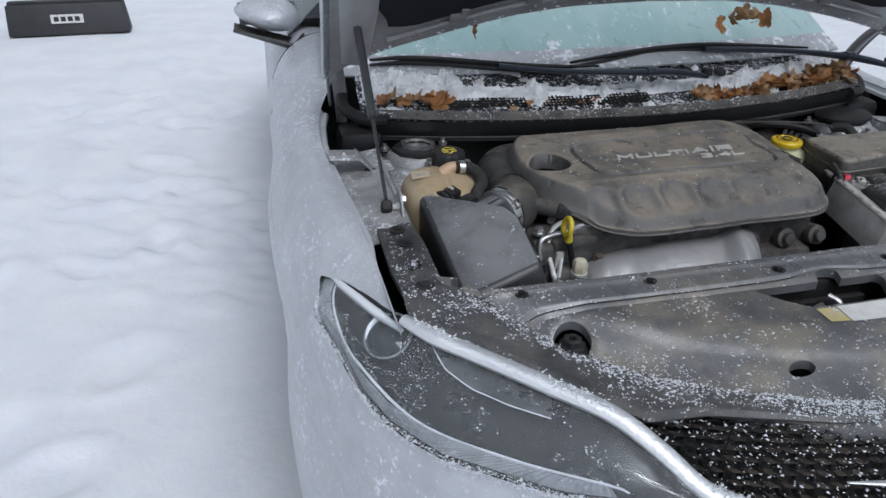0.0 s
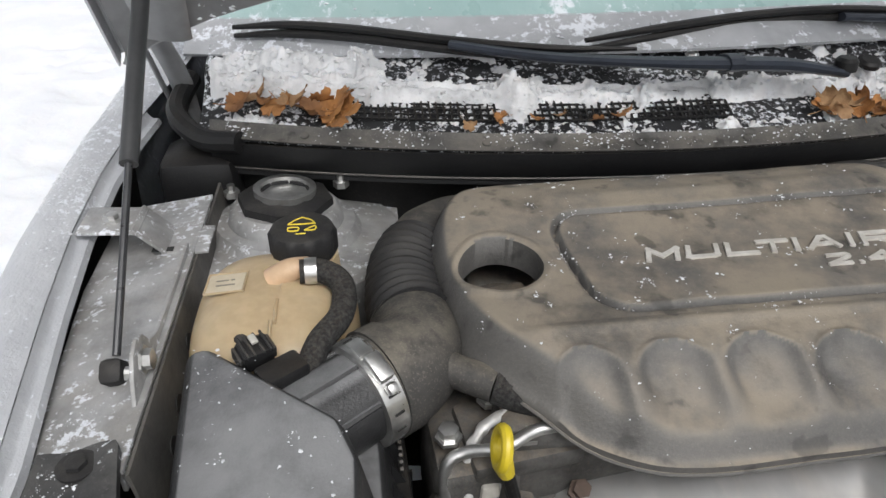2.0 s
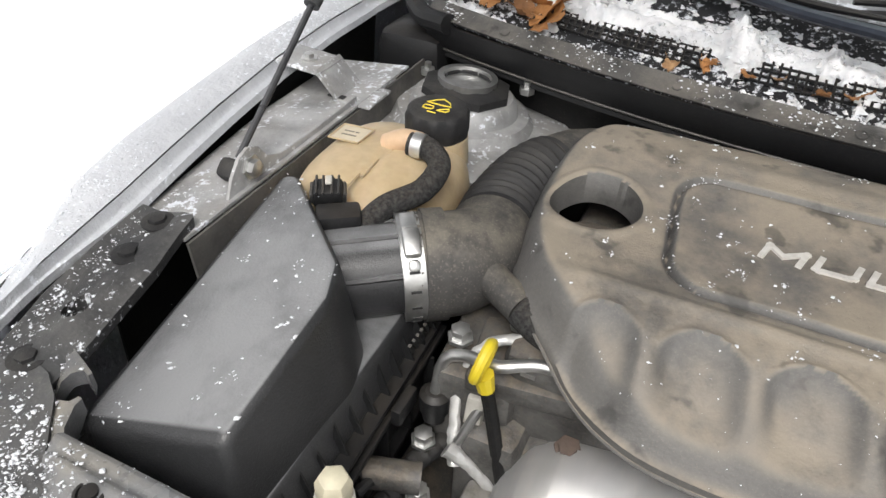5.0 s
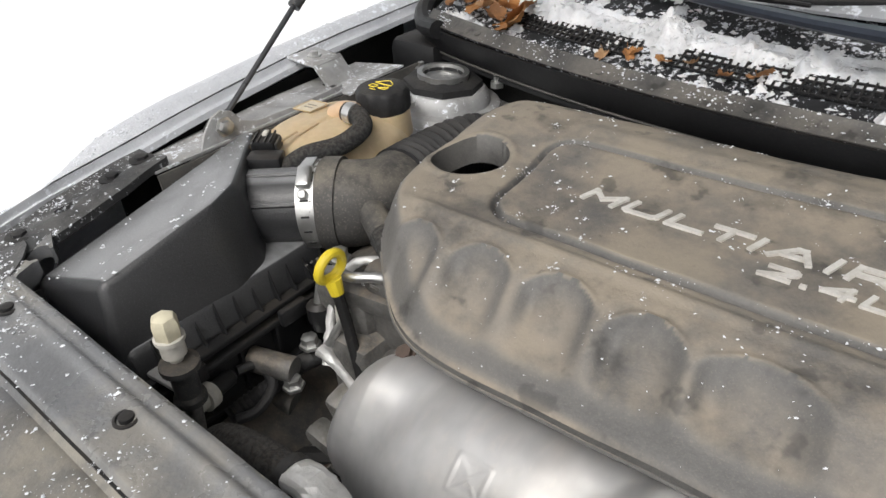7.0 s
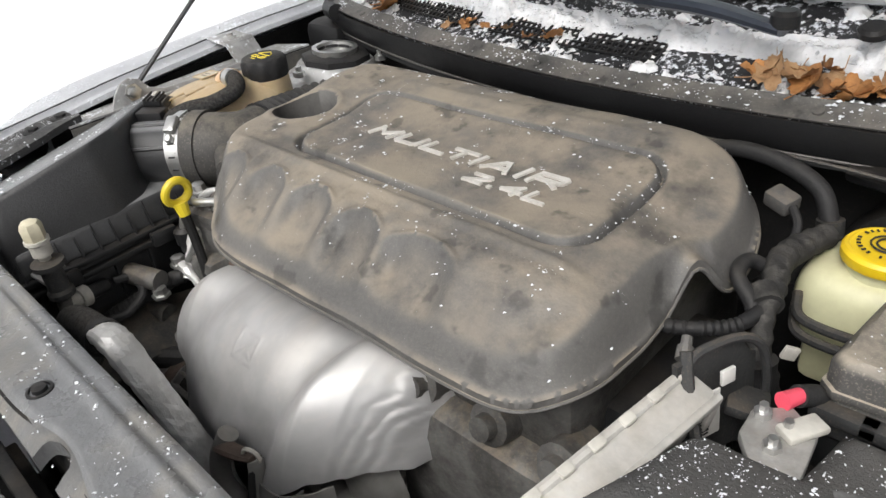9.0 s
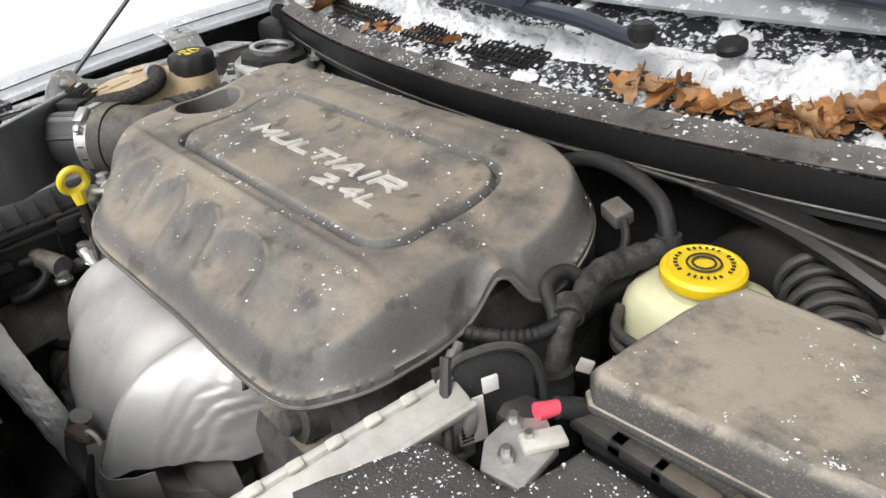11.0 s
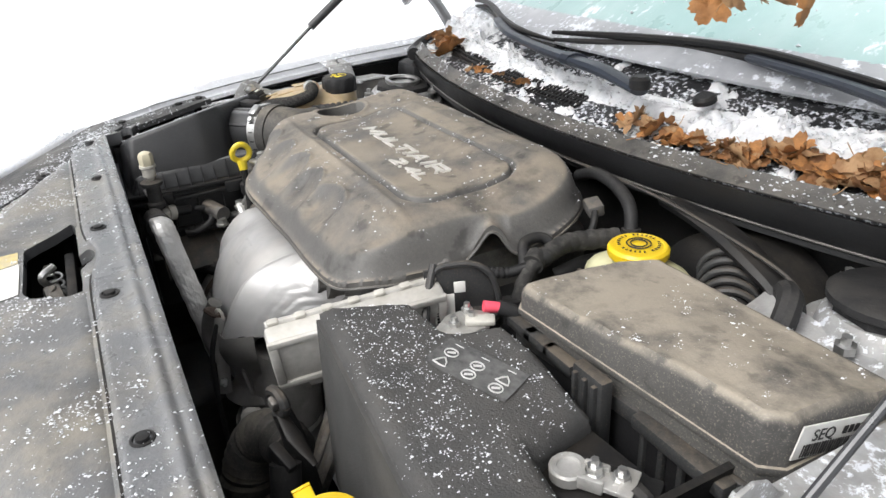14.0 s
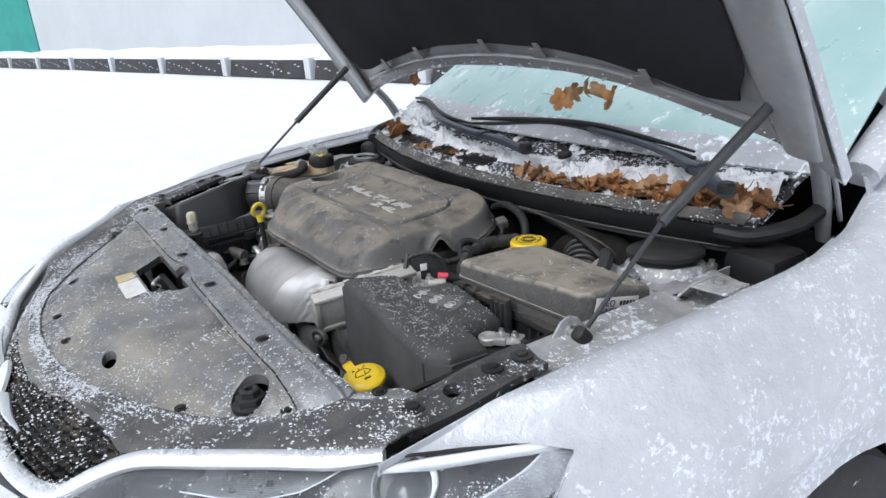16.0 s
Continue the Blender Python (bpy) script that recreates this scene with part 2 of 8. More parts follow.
    b.inputs["Coat Weight"].default_value = coat
    b.inputs["Coat Roughness"].default_value = 0.15
    if bump:
        bp = n.new("ShaderNodeBump")
        bp.inputs["Strength"].default_value = bump
        bp.inputs["Distance"].default_value = 0.004
        l.new(noise_node(bump_scale, 5.0), bp.inputs["Height"])
        l.new(bp.outputs[0], b.inputs["Normal"])
    return m


def plain(name, col, rough=0.5, metal=0.0, **inputs):
    m = bpy.data.materials.new(name)
    m.use_nodes = True
    b = m.node_tree.nodes["Principled BSDF"]
    b.inputs["Base Color"].default_value = (*col, 1)
    b.inputs["Roughness"].default_value = rough
    b.inputs["Metallic"].default_value = metal
    for k, v in inputs.items():
        b.inputs[k.replace("_", " ")].default_value = v
    return m


DUST = (0.30, 0.235, 0.165)
paint = mat("silver_paint", (0.54, 0.555, 0.585), (0.48, 0.495, 0.525), 0.42, 0.2, 3, 1.2, 48, frost=0.42, frost_scale=120, stretch=(1, 0.75, 0.75), coat=0.25)
paint_inner = mat("bare_grey_paint", (0.40, 0.405, 0.41), (0.24, 0.24, 0.238), 0.5, 0.2, 14, 0.3, 120, dust=0.4, dust_col=(0.36, 0.335, 0.30), frost=0.43, frost_scale=95)
hood_grey = mat("hood_underside_paint", (0.30, 0.305, 0.31), (0.24, 0.244, 0.25), 0.35, 0.3, 6, 0.05, 80, coat=0.25)
tab_grey = mat("pale_tab_plastic", (0.20, 0.20, 0.20), (0.15, 0.15, 0.15), 0.5, 0, 20, 0.05, 200)
strut_grey = mat("gas_strut_tube", (0.045, 0.046, 0.048), (0.035, 0.036, 0.038), 0.4, 0.0, 20, 0.03, 200)
rod_mat = mat("gas_strut_rod", (0.05, 0.052, 0.055), (0.04, 0.04, 0.044), 0.3, 0.3, 20, 0.02, 200)
liner_black = mat("hood_liner_felt", (0.014, 0.0145, 0.017), (0.018, 0.019, 0.022), 0.95, 0, 5, 0.3, 300, spec=0.15)
plastic = mat("black_plastic", (0.035, 0.036, 0.037), (0.024, 0.025, 0.026), 0.5, 0, 9, 0.12, 260, dust=0.3, spec=0.35)
plastic_clean = mat("dark_plastic", (0.014, 0.0145, 0.0155), (0.010, 0.010, 0.011), 0.45, 0, 9, 0.1, 240, dust=0.06, spec=0.3)
cover_mat = mat("dusty_engine_cover", (0.118, 0.114, 0.108), (0.084, 0.082, 0.080), 0.55, 0, 7, 0.22, 330, dust=0.88, dust_col=(0.280, 0.240, 0.188), spots=0.5, spec=0.45, dust_from=0.28, dust_to=0.62, up_from=0.60, up_to=0.97, speck_of=0.12, stain=0.45)
plate_mat = mat("dusty_front_plate", (0.128, 0.130, 0.133), (0.090, 0.092, 0.096), 0.32, 0, 6, 0.2, 300, dust=0.64, dust_col=(0.305, 0.272, 0.212), spots=0.3, spec=0.65, coat=0.18, dust_from=0.37, dust_to=0.64, speck_of=0.15, stain=0.4, stain_scale=9)
beam_mat = mat("grey_rear_strip", (0.150, 0.154, 0.160), (0.108, 0.111, 0.116), 0.28, 0, 6, 0.2, 300, dust=0.45, dust_col=(0.300, 0.268, 0.212), spots=0.3, spec=0.65, coat=0.4, dust_from=0.42, dust_to=0.70, speck_of=0.15, stain=0.35, stain_scale=9)
# the pale tone on upward faces is painted sky sheen as well as dust
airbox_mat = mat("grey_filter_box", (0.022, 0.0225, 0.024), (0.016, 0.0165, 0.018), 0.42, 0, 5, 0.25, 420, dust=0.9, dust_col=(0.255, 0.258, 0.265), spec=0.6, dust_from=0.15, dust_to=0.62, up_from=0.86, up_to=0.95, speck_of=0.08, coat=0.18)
rubber = mat("black_rubber", (0.022, 0.022, 0.023), (0.015, 0.015, 0.016), 0.6, 0, 12, 0.2, 200, dust=0.12, dust_col=(0.2, 0.18, 0.15), spec=0.3)
hose_mat = mat("dusty_intake_hose", (0.055, 0.053, 0.051), (0.04, 0.039, 0.038), 0.6, 0, 12, 0.15, 220, dust=0.65, dust_col=(0.235, 0.21, 0.17), spec=0.3)
braid = mat("braided_sleeve", (0.018, 0.018, 0.019), (0.055, 0.055, 0.054), 0.8, 0, 260, 0.7, 900, dust=0.12, spec=0.25)
web_grey = mat("dark_dusty_inner_panel", (0.11, 0.108, 0.104), (0.055, 0.054, 0.052), 0.55, 0.1, 12, 0.2, 140, dust=0.35, dust_col=(0.22, 0.20, 0.17), up_dust=False)
dark_bay = mat("dark_bay_metal", (0.014, 0.014, 0.0145), (0.009, 0.009, 0.009), 0.6, 0.0, 8, 0.15, 150, dust=0.08, spec=0.25)
alu = mat("cast_aluminium", (0.150, 0.147, 0.142), (0.065, 0.063, 0.060), 0.55, 0.4, 25, 0.3, 220, dust=0.4)
steel = mat("zinc_steel", (0.62, 0.62, 0.61), (0.45, 0.45, 0.44), 0.35, 0.9, 30, 0.1, 200)
shield_mat = mat("aluminium_heat_shield", (0.48, 0.48, 0.485), (0.39, 0.39, 0.39), 0.52, 0.40, 6, 0.05, 60, dust=0.28, dust_col=(0.50, 0.45, 0.39), stretch=(1, 0.4, 1), rough_var=0.14)
shroud_mat = mat("dull_steel_shroud", (0.26, 0.255, 0.245), (0.17, 0.165, 0.158), 0.5, 0.35, 14, 0.2, 120, dust=0.35, dust_col=(0.27, 0.24, 0.20))
foil = mat("aluminium_foil", (0.66, 0.66, 0.65), (0.48, 0.48, 0.47), 0.42, 0.4, 30, 0.7, 45, dust=0.2)
tank_mat = mat("yellowed_tank_plastic", (0.50, 0.40, 0.26), (0.42, 0.325, 0.20), 0.4, 0, 9, 0.05, 120, dust=0.25, dust_col=(0.42, 0.33, 0.22))
tank_mat.node_tree.nodes["Principled BSDF"].inputs["Subsurface Weight"].default_value = 0.25
tank_mat.node_tree.nodes["Principled BSDF"].inputs["Subsurface Radius"].default_value = (0.02, 0.013, 0.006)
orange = mat("faded_orange_plastic", (0.58, 0.38, 0.24), (0.52, 0.36, 0.23), 0.45, 0, 30, 0.03, 200, dust=0.3, dust_col=(0.5, 0.38, 0.26))
milk = mat("milky_reservoir_plastic", (0.60, 0.59, 0.38), (0.50, 0.49, 0.30), 0.4, 0, 12, 0.03, 100, dust=0.2)
yellow = mat("yellow_cap_plastic", (0.82, 0.57, 0.014), (0.74, 0.50, 0.012), 0.4, 0, 15, 0.05, 200, grain=0.02, dust=0.12)
yellow_dip = mat("yellow_dipstick_plastic", (0.64, 0.50, 0.03), (0.55, 0.42, 0.03), 0.4, 0, 15, 0.05, 200, grain=0.02)
ink = plain("black_print", (0.02, 0.02, 0.02), 0.6)
yellow_ink = plain("yellow_print", (0.75, 0.6, 0.06), 0.6)
white_label = mat("white_label", (0.66, 0.66, 0.64), (0.54, 0.53, 0.50), 0.6, 0, 20, 0.0, 200, grain=0.05)
pale_label = mat("pale_label", (0.52, 0.46, 0.35), (0.44, 0.38, 0.28), 0.5, 0, 20, 0.0, 200, grain=0.05)
yellow_label = mat("yellow_label", (0.58, 0.47, 0.17), (0.5, 0.45, 0.3), 0.6, 0, 40, 0.0, 200, dust=0.4)
letter_mat = mat("silver_lettering", (0.60, 0.585, 0.55), (0.46, 0.44, 0.40), 0.45, 0.15, 40, 0.05, 300)
red_mat = plain("red_plastic", (0.62, 0.02, 0.03), 0.4)
pink_mat = plain("red_terminal_sleeve", (0.80, 0.09, 0.14), 0.5)
off_white = mat("off_white_connector", (0.50, 0.485, 0.44), (0.38, 0.365, 0.33), 0.55, 0, 30, 0.05, 200)
ac_cap_mat = mat("aged_cap_plastic", (0.55, 0.51, 0.38), (0.44, 0.4, 0.3), 0.5, 0, 30, 0.05, 200)
blanket_mat = mat("battery_blanket_felt", (0.062, 0.062, 0.062), (0.082, 0.081, 0.079), 0.9, 0, 10, 0.5, 420, dust=0.04, spec=0.2)
fuse_mat = mat("dusty_fuse_box_lid", (0.075, 0.073, 0.07), (0.055, 0.054, 0.052), 0.5, 0, 8, 0.12, 300, dust=0.95, dust_col=(0.33, 0.29, 0.235), spots=0.35, spec=0.4, dust_from=0.30, dust_to=0.58, stain=0.18, stain_scale=22)
ecu_mat = mat("module_housing", (0.50, 0.49, 0.465), (0.36, 0.35, 0.325), 0.55, 0.1, 18, 0.1, 200, dust=0.4, dust_col=(0.42, 0.38, 0.32))
chrome = mat("frosted_chrome", (0.86, 0.87, 0.88), (0.8, 0.81, 0.83), 0.36, 0.6, 10, 0.5, 150, frost=0.55, frost_scale=110)
rust = mat("rusty_steel", (0.11, 0.08, 0.065), (0.08, 0.06, 0.05), 0.8, 0.3, 40, 0.3, 200)
ice_band = mat("frosted_dark_glass_band", (0.40, 0.41, 0.43), (0.30, 0.31, 0.325), 0.35, 0, 6, 0.3, 60, frost=0.5, frost_scale=50, coat=0.4)
ice = mat("iced_windscreen", (0.31, 0.46, 0.45), (0.41, 0.54, 0.53), 0.3, 0, 5, 0.45, 38, frost=0.38, frost_scale=26, stretch=(1, 0.6, 0.6), coat=0.5, grain=0.05)
side_glass = plain("dark_iced_side_glass", (0.12, 0.14, 0.145), 0.2)
wiper_mat = mat("wiper_arm_black", (0.036, 0.043, 0.058), (0.026, 0.031, 0.042), 0.35, 0, 15, 0.05, 200, spec=0.4)
cowl_mat = mat("frosted_cowl_plastic", (0.020, 0.021, 0.023), (0.016, 0.016, 0.018), 0.5, 0, 10, 0.2, 120, frost=0.55, frost_scale=130, spec=0.4)
snow_mat = mat("snow", (0.80, 0.815, 0.84), (0.74, 0.76, 0.80), 0.75, 0, 2.5, 0.6, 40, grain=0)
snow_mat.node_tree.nodes["Principled BSDF"].inputs["Subsurface Weight"].default_value = 0.3
snow_mat.node_tree.nodes["Principled BSDF"].inputs["Subsurface Radius"].default_value = (0.02, 0.025, 0.03)
crust_mat = mat("grey_snow_crust", (0.78, 0.785, 0.80), (0.58, 0.59, 0.605), 0.55, 0, 26, 0.8, 70, grain=0.1, coat=0.2)
crust_mat.node_tree.nodes["Principled BSDF"].inputs["Subsurface Weight"].default_value = 0.2
crust_mat.node_tree.nodes["Principled BSDF"].inputs["Subsurface Radius"].default_value = (0.01, 0.012, 0.014)
flake_mat = plain("snow_flake", (0.66, 0.68, 0.71), 0.7)
leaf_mat = mat("dead_leaf", (0.24, 0.11, 0.04), (0.13, 0.06, 0.025), 0.75, 0, 30, 0.3, 150, grain=0.2)
leaf_light = mat("dead_leaf_light", (0.40, 0.25, 0.13), (0.24, 0.13, 0.06), 0.75, 0, 30, 0.3, 150, grain=0.2)
leaf_orange = mat("dead_leaf_orange", (0.43, 0.20, 0.065), (0.24, 0.11, 0.04), 0.7, 0, 30, 0.3, 150, grain=0.2)
tyre_mat = mat("tyre_rubber", (0.025, 0.025, 0.026), (0.03, 0.03, 0.03), 0.85, 0, 20, 0.2, 200, frost=0.15)
rim_mat = mat("grey_alloy_rim", (0.35, 0.35, 0.36), (0.28, 0.28, 0.28), 0.4, 0.7, 20, 0.05, 200)
lens = mat("frosted_headlight_lens", (0.92, 0.94, 0.96), (0.85, 0.88, 0.9), 0.07, 0, 12, 0.03, 90, rough_var=0.03, grain=0)
lens_bsdf = lens.node_tree.nodes["Principled BSDF"]
lens_bsdf.inputs["IOR"].default_value = 1.3
lens_bsdf.inputs["Specular IOR Level"].default_value = 0.35
# clear where bare, milky where frost has settled
frost_noise = lens.node_tree.nodes.new("ShaderNodeTexNoise")
frost_noise.inputs["Scale"].default_value = 55
frost_noise.inputs["Detail"].default_value = 7
frost_noise.inputs["Roughness"].default_value = 0.7
clear = lens.node_tree.nodes.new("ShaderNodeMapRange")
clear.inputs["From Min"].default_value, clear.inputs["From Max"].default_value = 0.60, 0.78
clear.inputs["To Min"].default_value, clear.inputs["To Max"].default_value = 0.97, 0.35
lens.node_tree.links.new(frost_noise.outputs["Fac"], clear.inputs["Value"])
lens.node_tree.links.new(clear.outputs[0], lens_bsdf.inputs["Transmission Weight"])
dusty_lip = mat("dusty_cowl_edge", (0.090, 0.087, 0.083), (0.040, 0.040, 0.039), 0.45, 0, 9, 0.3, 160, dust=0.55, dust_col=(0.21, 0.19, 0.165), spots=0.7, spec=0.4)
seal_black = mat("front_apron_plastic", (0.070, 0.071, 0.074), (0.045, 0.046, 0.048), 0.42, 0, 9, 0.3, 160, dust=0.45, dust_col=(0.19, 0.18, 0.16), frost=0.16, frost_scale=120, spec=0.5)
shield_black = mat("frosted_side_shield", (0.045, 0.046, 0.047), (0.03, 0.03, 0.031), 0.5, 0, 12, 0.25, 160, dust=0.35, dust_col=(0.16, 0.155, 0.145), frost=0.34, frost_scale=140, spec=0.4)
tape = mat("cloth_loom_tape", (0.032, 0.031, 0.030), (0.022, 0.022, 0.022), 0.75, 0, 30, 0.8, 70, dust=0.4, dust_col=(0.15, 0.14, 0.125), spec=0.25)


# ---- ground and distance ----
STEPS = random.Random(31)
PRINTS = [(STEPS.uniform(-2.5, -1.15), STEPS.uniform(0.2, 6.0), STEPS.uniform(0, math.pi), STEPS.uniform(0.06, 0.11), STEPS.uniform(0.02, 0.05)) for _ in range(70)]


def ground_height(x, y):
    """Driven and trodden snow: soft waves, old tracks along the yard, footprints beside the car."""
    r = math.hypot(x, y - 1.5)
    near = 1 - smoothstep(5.0, 12.0, r)
    lumps = 0.022 * abs(nz(x, y * 0.7, 3.1, 1.3)) + 0.016 * nz(x, y, 7.7, 3.0) + 0.030 * smoothstep(0.10, 0.45, nz(x, y, 2.2, 5.5)) + 0.014 * nz(x, y, 4.4, 13.0)
    worn = smoothstep(-0.10, 0.40, nz(x, y * 0.5, 9.3, 0.9))
    trodden = 0.16 + 0.84 * smoothstep(2.4, 1.6, abs(x + 0.3 * nz(x, y, 6.0, 1.2)))
    z = near * lumps * trodden * (0.18 + 0.82 * worn) + 0.05 * nz(x, y, 1.0, 0.25) * (1 - near) - 0.02
    if x < -0.9 and near > 0.2:
        for tx in (-2.75, -2.5):
            z -= 0.010 * math.exp(-(((x - tx - 0.05 * y) / 0.06) ** 2)) * smoothstep(-0.4, 0.2, nz(x, y, 8.0, 1.6))
        if x > -2.8:
            for px, py, turn, size, deep in PRINTS:
                dx, dy = x - px, y - py
                if abs(dx) < 0.3 and abs(dy) < 0.3:
                    a, b = dx * math.cos(turn) + dy * math.sin(turn), dy * math.cos(turn) - dx * math.sin(turn)
                    q = math.sqrt((a / (size * 1.7)) ** 2 + (b / size) ** 2)
                    z -= 0.6 * deep * smoothstep(1.15, 0.55, q) - 0.25 * deep * math.exp(-(((q - 1.25) / 0.22) ** 2))
    return z


def polar_ground():
    radii = [0.05 * i for i in range(1, 90)] + [4.45 + 0.09 * i for i in range(1, 41)] + [8.05 * 1.09**i for i in range(1, 72)]
    seg, verts, faces = 420, [(0, 1.5, ground_height(0, 1.5))], []
    for r in radii:
        for j in range(seg):
            t = math.tau * j / seg
            x, y = r * math.cos(t), 1.5 + r * math.sin(t)
            verts.append((x, y, ground_height(x, y)))
    for j in range(seg):
        faces.append((0, 1 + j, 1 + (j + 1) % seg))
    for i in range(len(radii) - 1):
        a, b = 1 + i * seg, 1 + (i + 1) * seg
        for j in range(seg):
            faces.append((a + j, b + j, b + (j + 1) % seg, a + (j + 1) % seg))
    return Geo().add(verts, faces)


solo("ground", polar_ground(), snow_mat, "trampled white snow covering the open yard", "snow", kind="structure", smooth=180)

# ---- the car ----
car = thing("car", "silver sedan with its hood propped open, iced over in the snow", "car", (0, 1.1, 0))
OFF = -0.007


def both(name, geo, material, parent, label="", smooth=35):
    """The same part on both flanks."""
    first = part(name, geo, material, parent, label, smooth)
    Stand.lift = Stand.high
    second = part(name, geo.mirrored(), material, parent, label, smooth)
    Stand.lift = 0.0
    return [first, second]


EDGE_X = [(0.46, 0.704), (0.6, 0.713), (0.72, 0.723), (0.8, 0.732), (0.88, 0.742), (1.0, 0.753), (1.12, 0.757), (1.22, 0.752), (1.3, 0.738), (1.42, 0.702), (1.55, 0.672), (1.75, 0.665), (2.0, 0.65)]
EDGE_Z = [(0.46, 0.905), (0.6, 0.928), (0.8, 0.946), (1.0, 0.958), (1.2, 0.967), (1.3, 0.976), (1.42, 1.0), (1.55, 1.025), (1.75, 1.035), (2.0, 1.04)]
SIDE_X = [(0.46, 0.770), (0.55, 0.800), (0.65, 0.823), (0.8, 0.842), (1.0, 0.854), (1.3, 0.862), (1.8, 0.868), (3.2, 0.868), (3.9, 0.85), (4.3, 0.80)]
WHEEL_Y, WHEEL_R, ARCH_R = 1.125, 0.335, 0.366


def flank(y, v, top_x, top_z, crease=0.80, swell=0.0):
    """A section of the flank: v 0 at the upper inner edge, 1 at the sill."""
    w = interp(y, SIDE_X)
    if v < 0.45:
        a = v / 0.45 * math.pi / 2
        x = top_x + (w - 0.012 - top_x) * math.sin(a) ** 0.9
        z = crease + (top_z - crease) * math.cos(a) ** 0.85 + swell * math.sin(2 * a) * (1 - v / 0.45)
    elif v < 0.6:
        k = (v - 0.45) / 0.15
        x, z = w - 0.012 + 0.012 * math.sin(k * math.pi), crease - 0.07 * k
    else:
        k = (v - 0.6) / 0.4
        x, z = w - 0.012 + 0.012 * math.sin(k * math.pi) - 0.03 * k * k, crease - 0.07 - (crease - 0.07 - 0.22) * k
    flare = 0.027 * smoothstep(0.60, 0.84, y) * smoothstep(1.55, 1.15, y) * smoothstep(0.20, 0.45, v)
    return x + flare, y, z


def cut_arch(geo, cy, cz, r):
    """Opens a wheel arch through a flank and turns its edge inwards."""
    away = [(v[1] - cy) ** 2 + (v[2] - cz) ** 2 for v in geo.v]
    keep = [f for f in geo.f if sum(away[i] for i in f) / len(f) > r * r]
    count = {}
    for f in keep:
        for a, b in zip(f, f[1:] + f[:1]):
            count[(a, b)] = 1
    border = [(a, b) for a, b in count if (b, a) not in count]
    rim = {i for e in border for i in e if away[i] < (r + 0.06) ** 2}
    verts = list(geo.v)
    for i in rim:
        x, y, z = verts[i]
        d = math.hypot(y - cy, z - cz)
        if z > 0.24:
            verts[i] = (x, cy + (y - cy) * r / d, cz + (z - cz) * r / d)
    low = {}
    for i in rim:
        low[i] = len(verts)
        x, y, z = verts[i]
        verts.append((x - math.copysign(0.07, x), y, z))
    keep += [(b, a, low[a], low[b]) for a, b in border if a in rim and b in rim]
    g = Geo()
    used = sorted({i for f in keep for i in f})
    new_i = {i: k for k, i in enumerate(used)}
    return g.add([verts[i] for i in used], [[new_i[i] for i in f] for f in keep])


def fender_fn(u, v):
    y = 0.47 + u * 1.40
    x, yy, z = flank(y, v, interp(y, EDGE_X), interp(y, EDGE_Z))
    x0 = flank(0.62, v, 0.708, 0.92)[0]
    front = interp(x0, [(0.70, 0.482), (0.732, 0.556), (0.765, 0.625), (0.788, 0.668), (0.796, 0.645), (0.806, 0.612), (0.812, 0.598)]) if v < 0.45 else 0.598
    front += 0.06 * smoothstep(0.45, 1, v)
    y2 = front + u * (1.87 - front)
    x, yy, z = flank(y2, v, interp(y2, EDGE_X), interp(y2, EDGE_Z), 0.80, 0.031 * smoothstep(0.52, 0.78, y2) * smoothstep(1.75, 1.2, y2))
    # the skin dips onto the upper edge of the headlight
    edge = interp(x0, [(0.70, 0.903), (0.732, 0.901), (0.765, 0.897), (0.788, 0.885), (0.796, 0.876), (0.806, 0.865), (0.812, 0.857)])
    near_lamp = (1 - smoothstep(0.0, 0.09, u)) * smoothstep(0.45, 0.40, v)
    return x, y2, z - max(0.0, z - edge) * near_lamp


fender_geo = cut_arch(surf(fender_fn, 90, 60), WHEEL_Y, WHEEL_R, ARCH_R)
both("fender", fender_geo, paint, car, "silver painted fender with frozen droplets", 50)
# the inward turned edge of each fender
LEDGE = [(0.0, -0.002), (0.2, -0.009), (0.35, -0.0115), (0.85, -0.0125), (1.0, -0.020)]


def ledge_pt(u, v):
    y = 0.47 + u * 0.82
    wide = 0.004 + 0.012 * smoothstep(0.60, 0.72, y)
    return interp(y, EDGE_X) - v * wide, y, interp(y, EDGE_Z) + interp(v, LEDGE)


both("fender_flange", surf(ledge_pt, 60, 12, 0.0015), paint, car, "frosted inner ledge of the fender")

# front bumper cover, from the lamps down
NOSE = [(0.0, 0.075), (0.2, 0.095), (0.4, 0.15), (0.55, 0.22), (0.68, 0.32), (0.765, 0.44), (0.805, 0.55), (0.825, 0.655), (0.838, 0.74)]
LAMP_LOW = [(0.0, 0.745), (0.2, 0.755), (0.34, 0.79), (0.39, 0.802), (0.48, 0.803), (0.57, 0.796), (0.68, 0.792), (0.735, 0.792), (0.77, 0.82), (0.79, 0.848), (0.805, 0.857), (0.816, 0.853), (0.824, 0.80), (0.838, 0.74)]


def nose_pt(s):
    """A point of the bumper's plan, s along the half from the middle to the wheel."""
    L = [0.0]
    for (a, b), (c, d) in zip(NOSE, NOSE[1:]):
        L.append(L[-1] + math.hypot(c - a, d - b))
    t = s * L[-1]
    return interp(t, [(l, p[0]) for l, p in zip(L, NOSE)]), interp(t, [(l, p[1]) for l, p in zip(L, NOSE)])


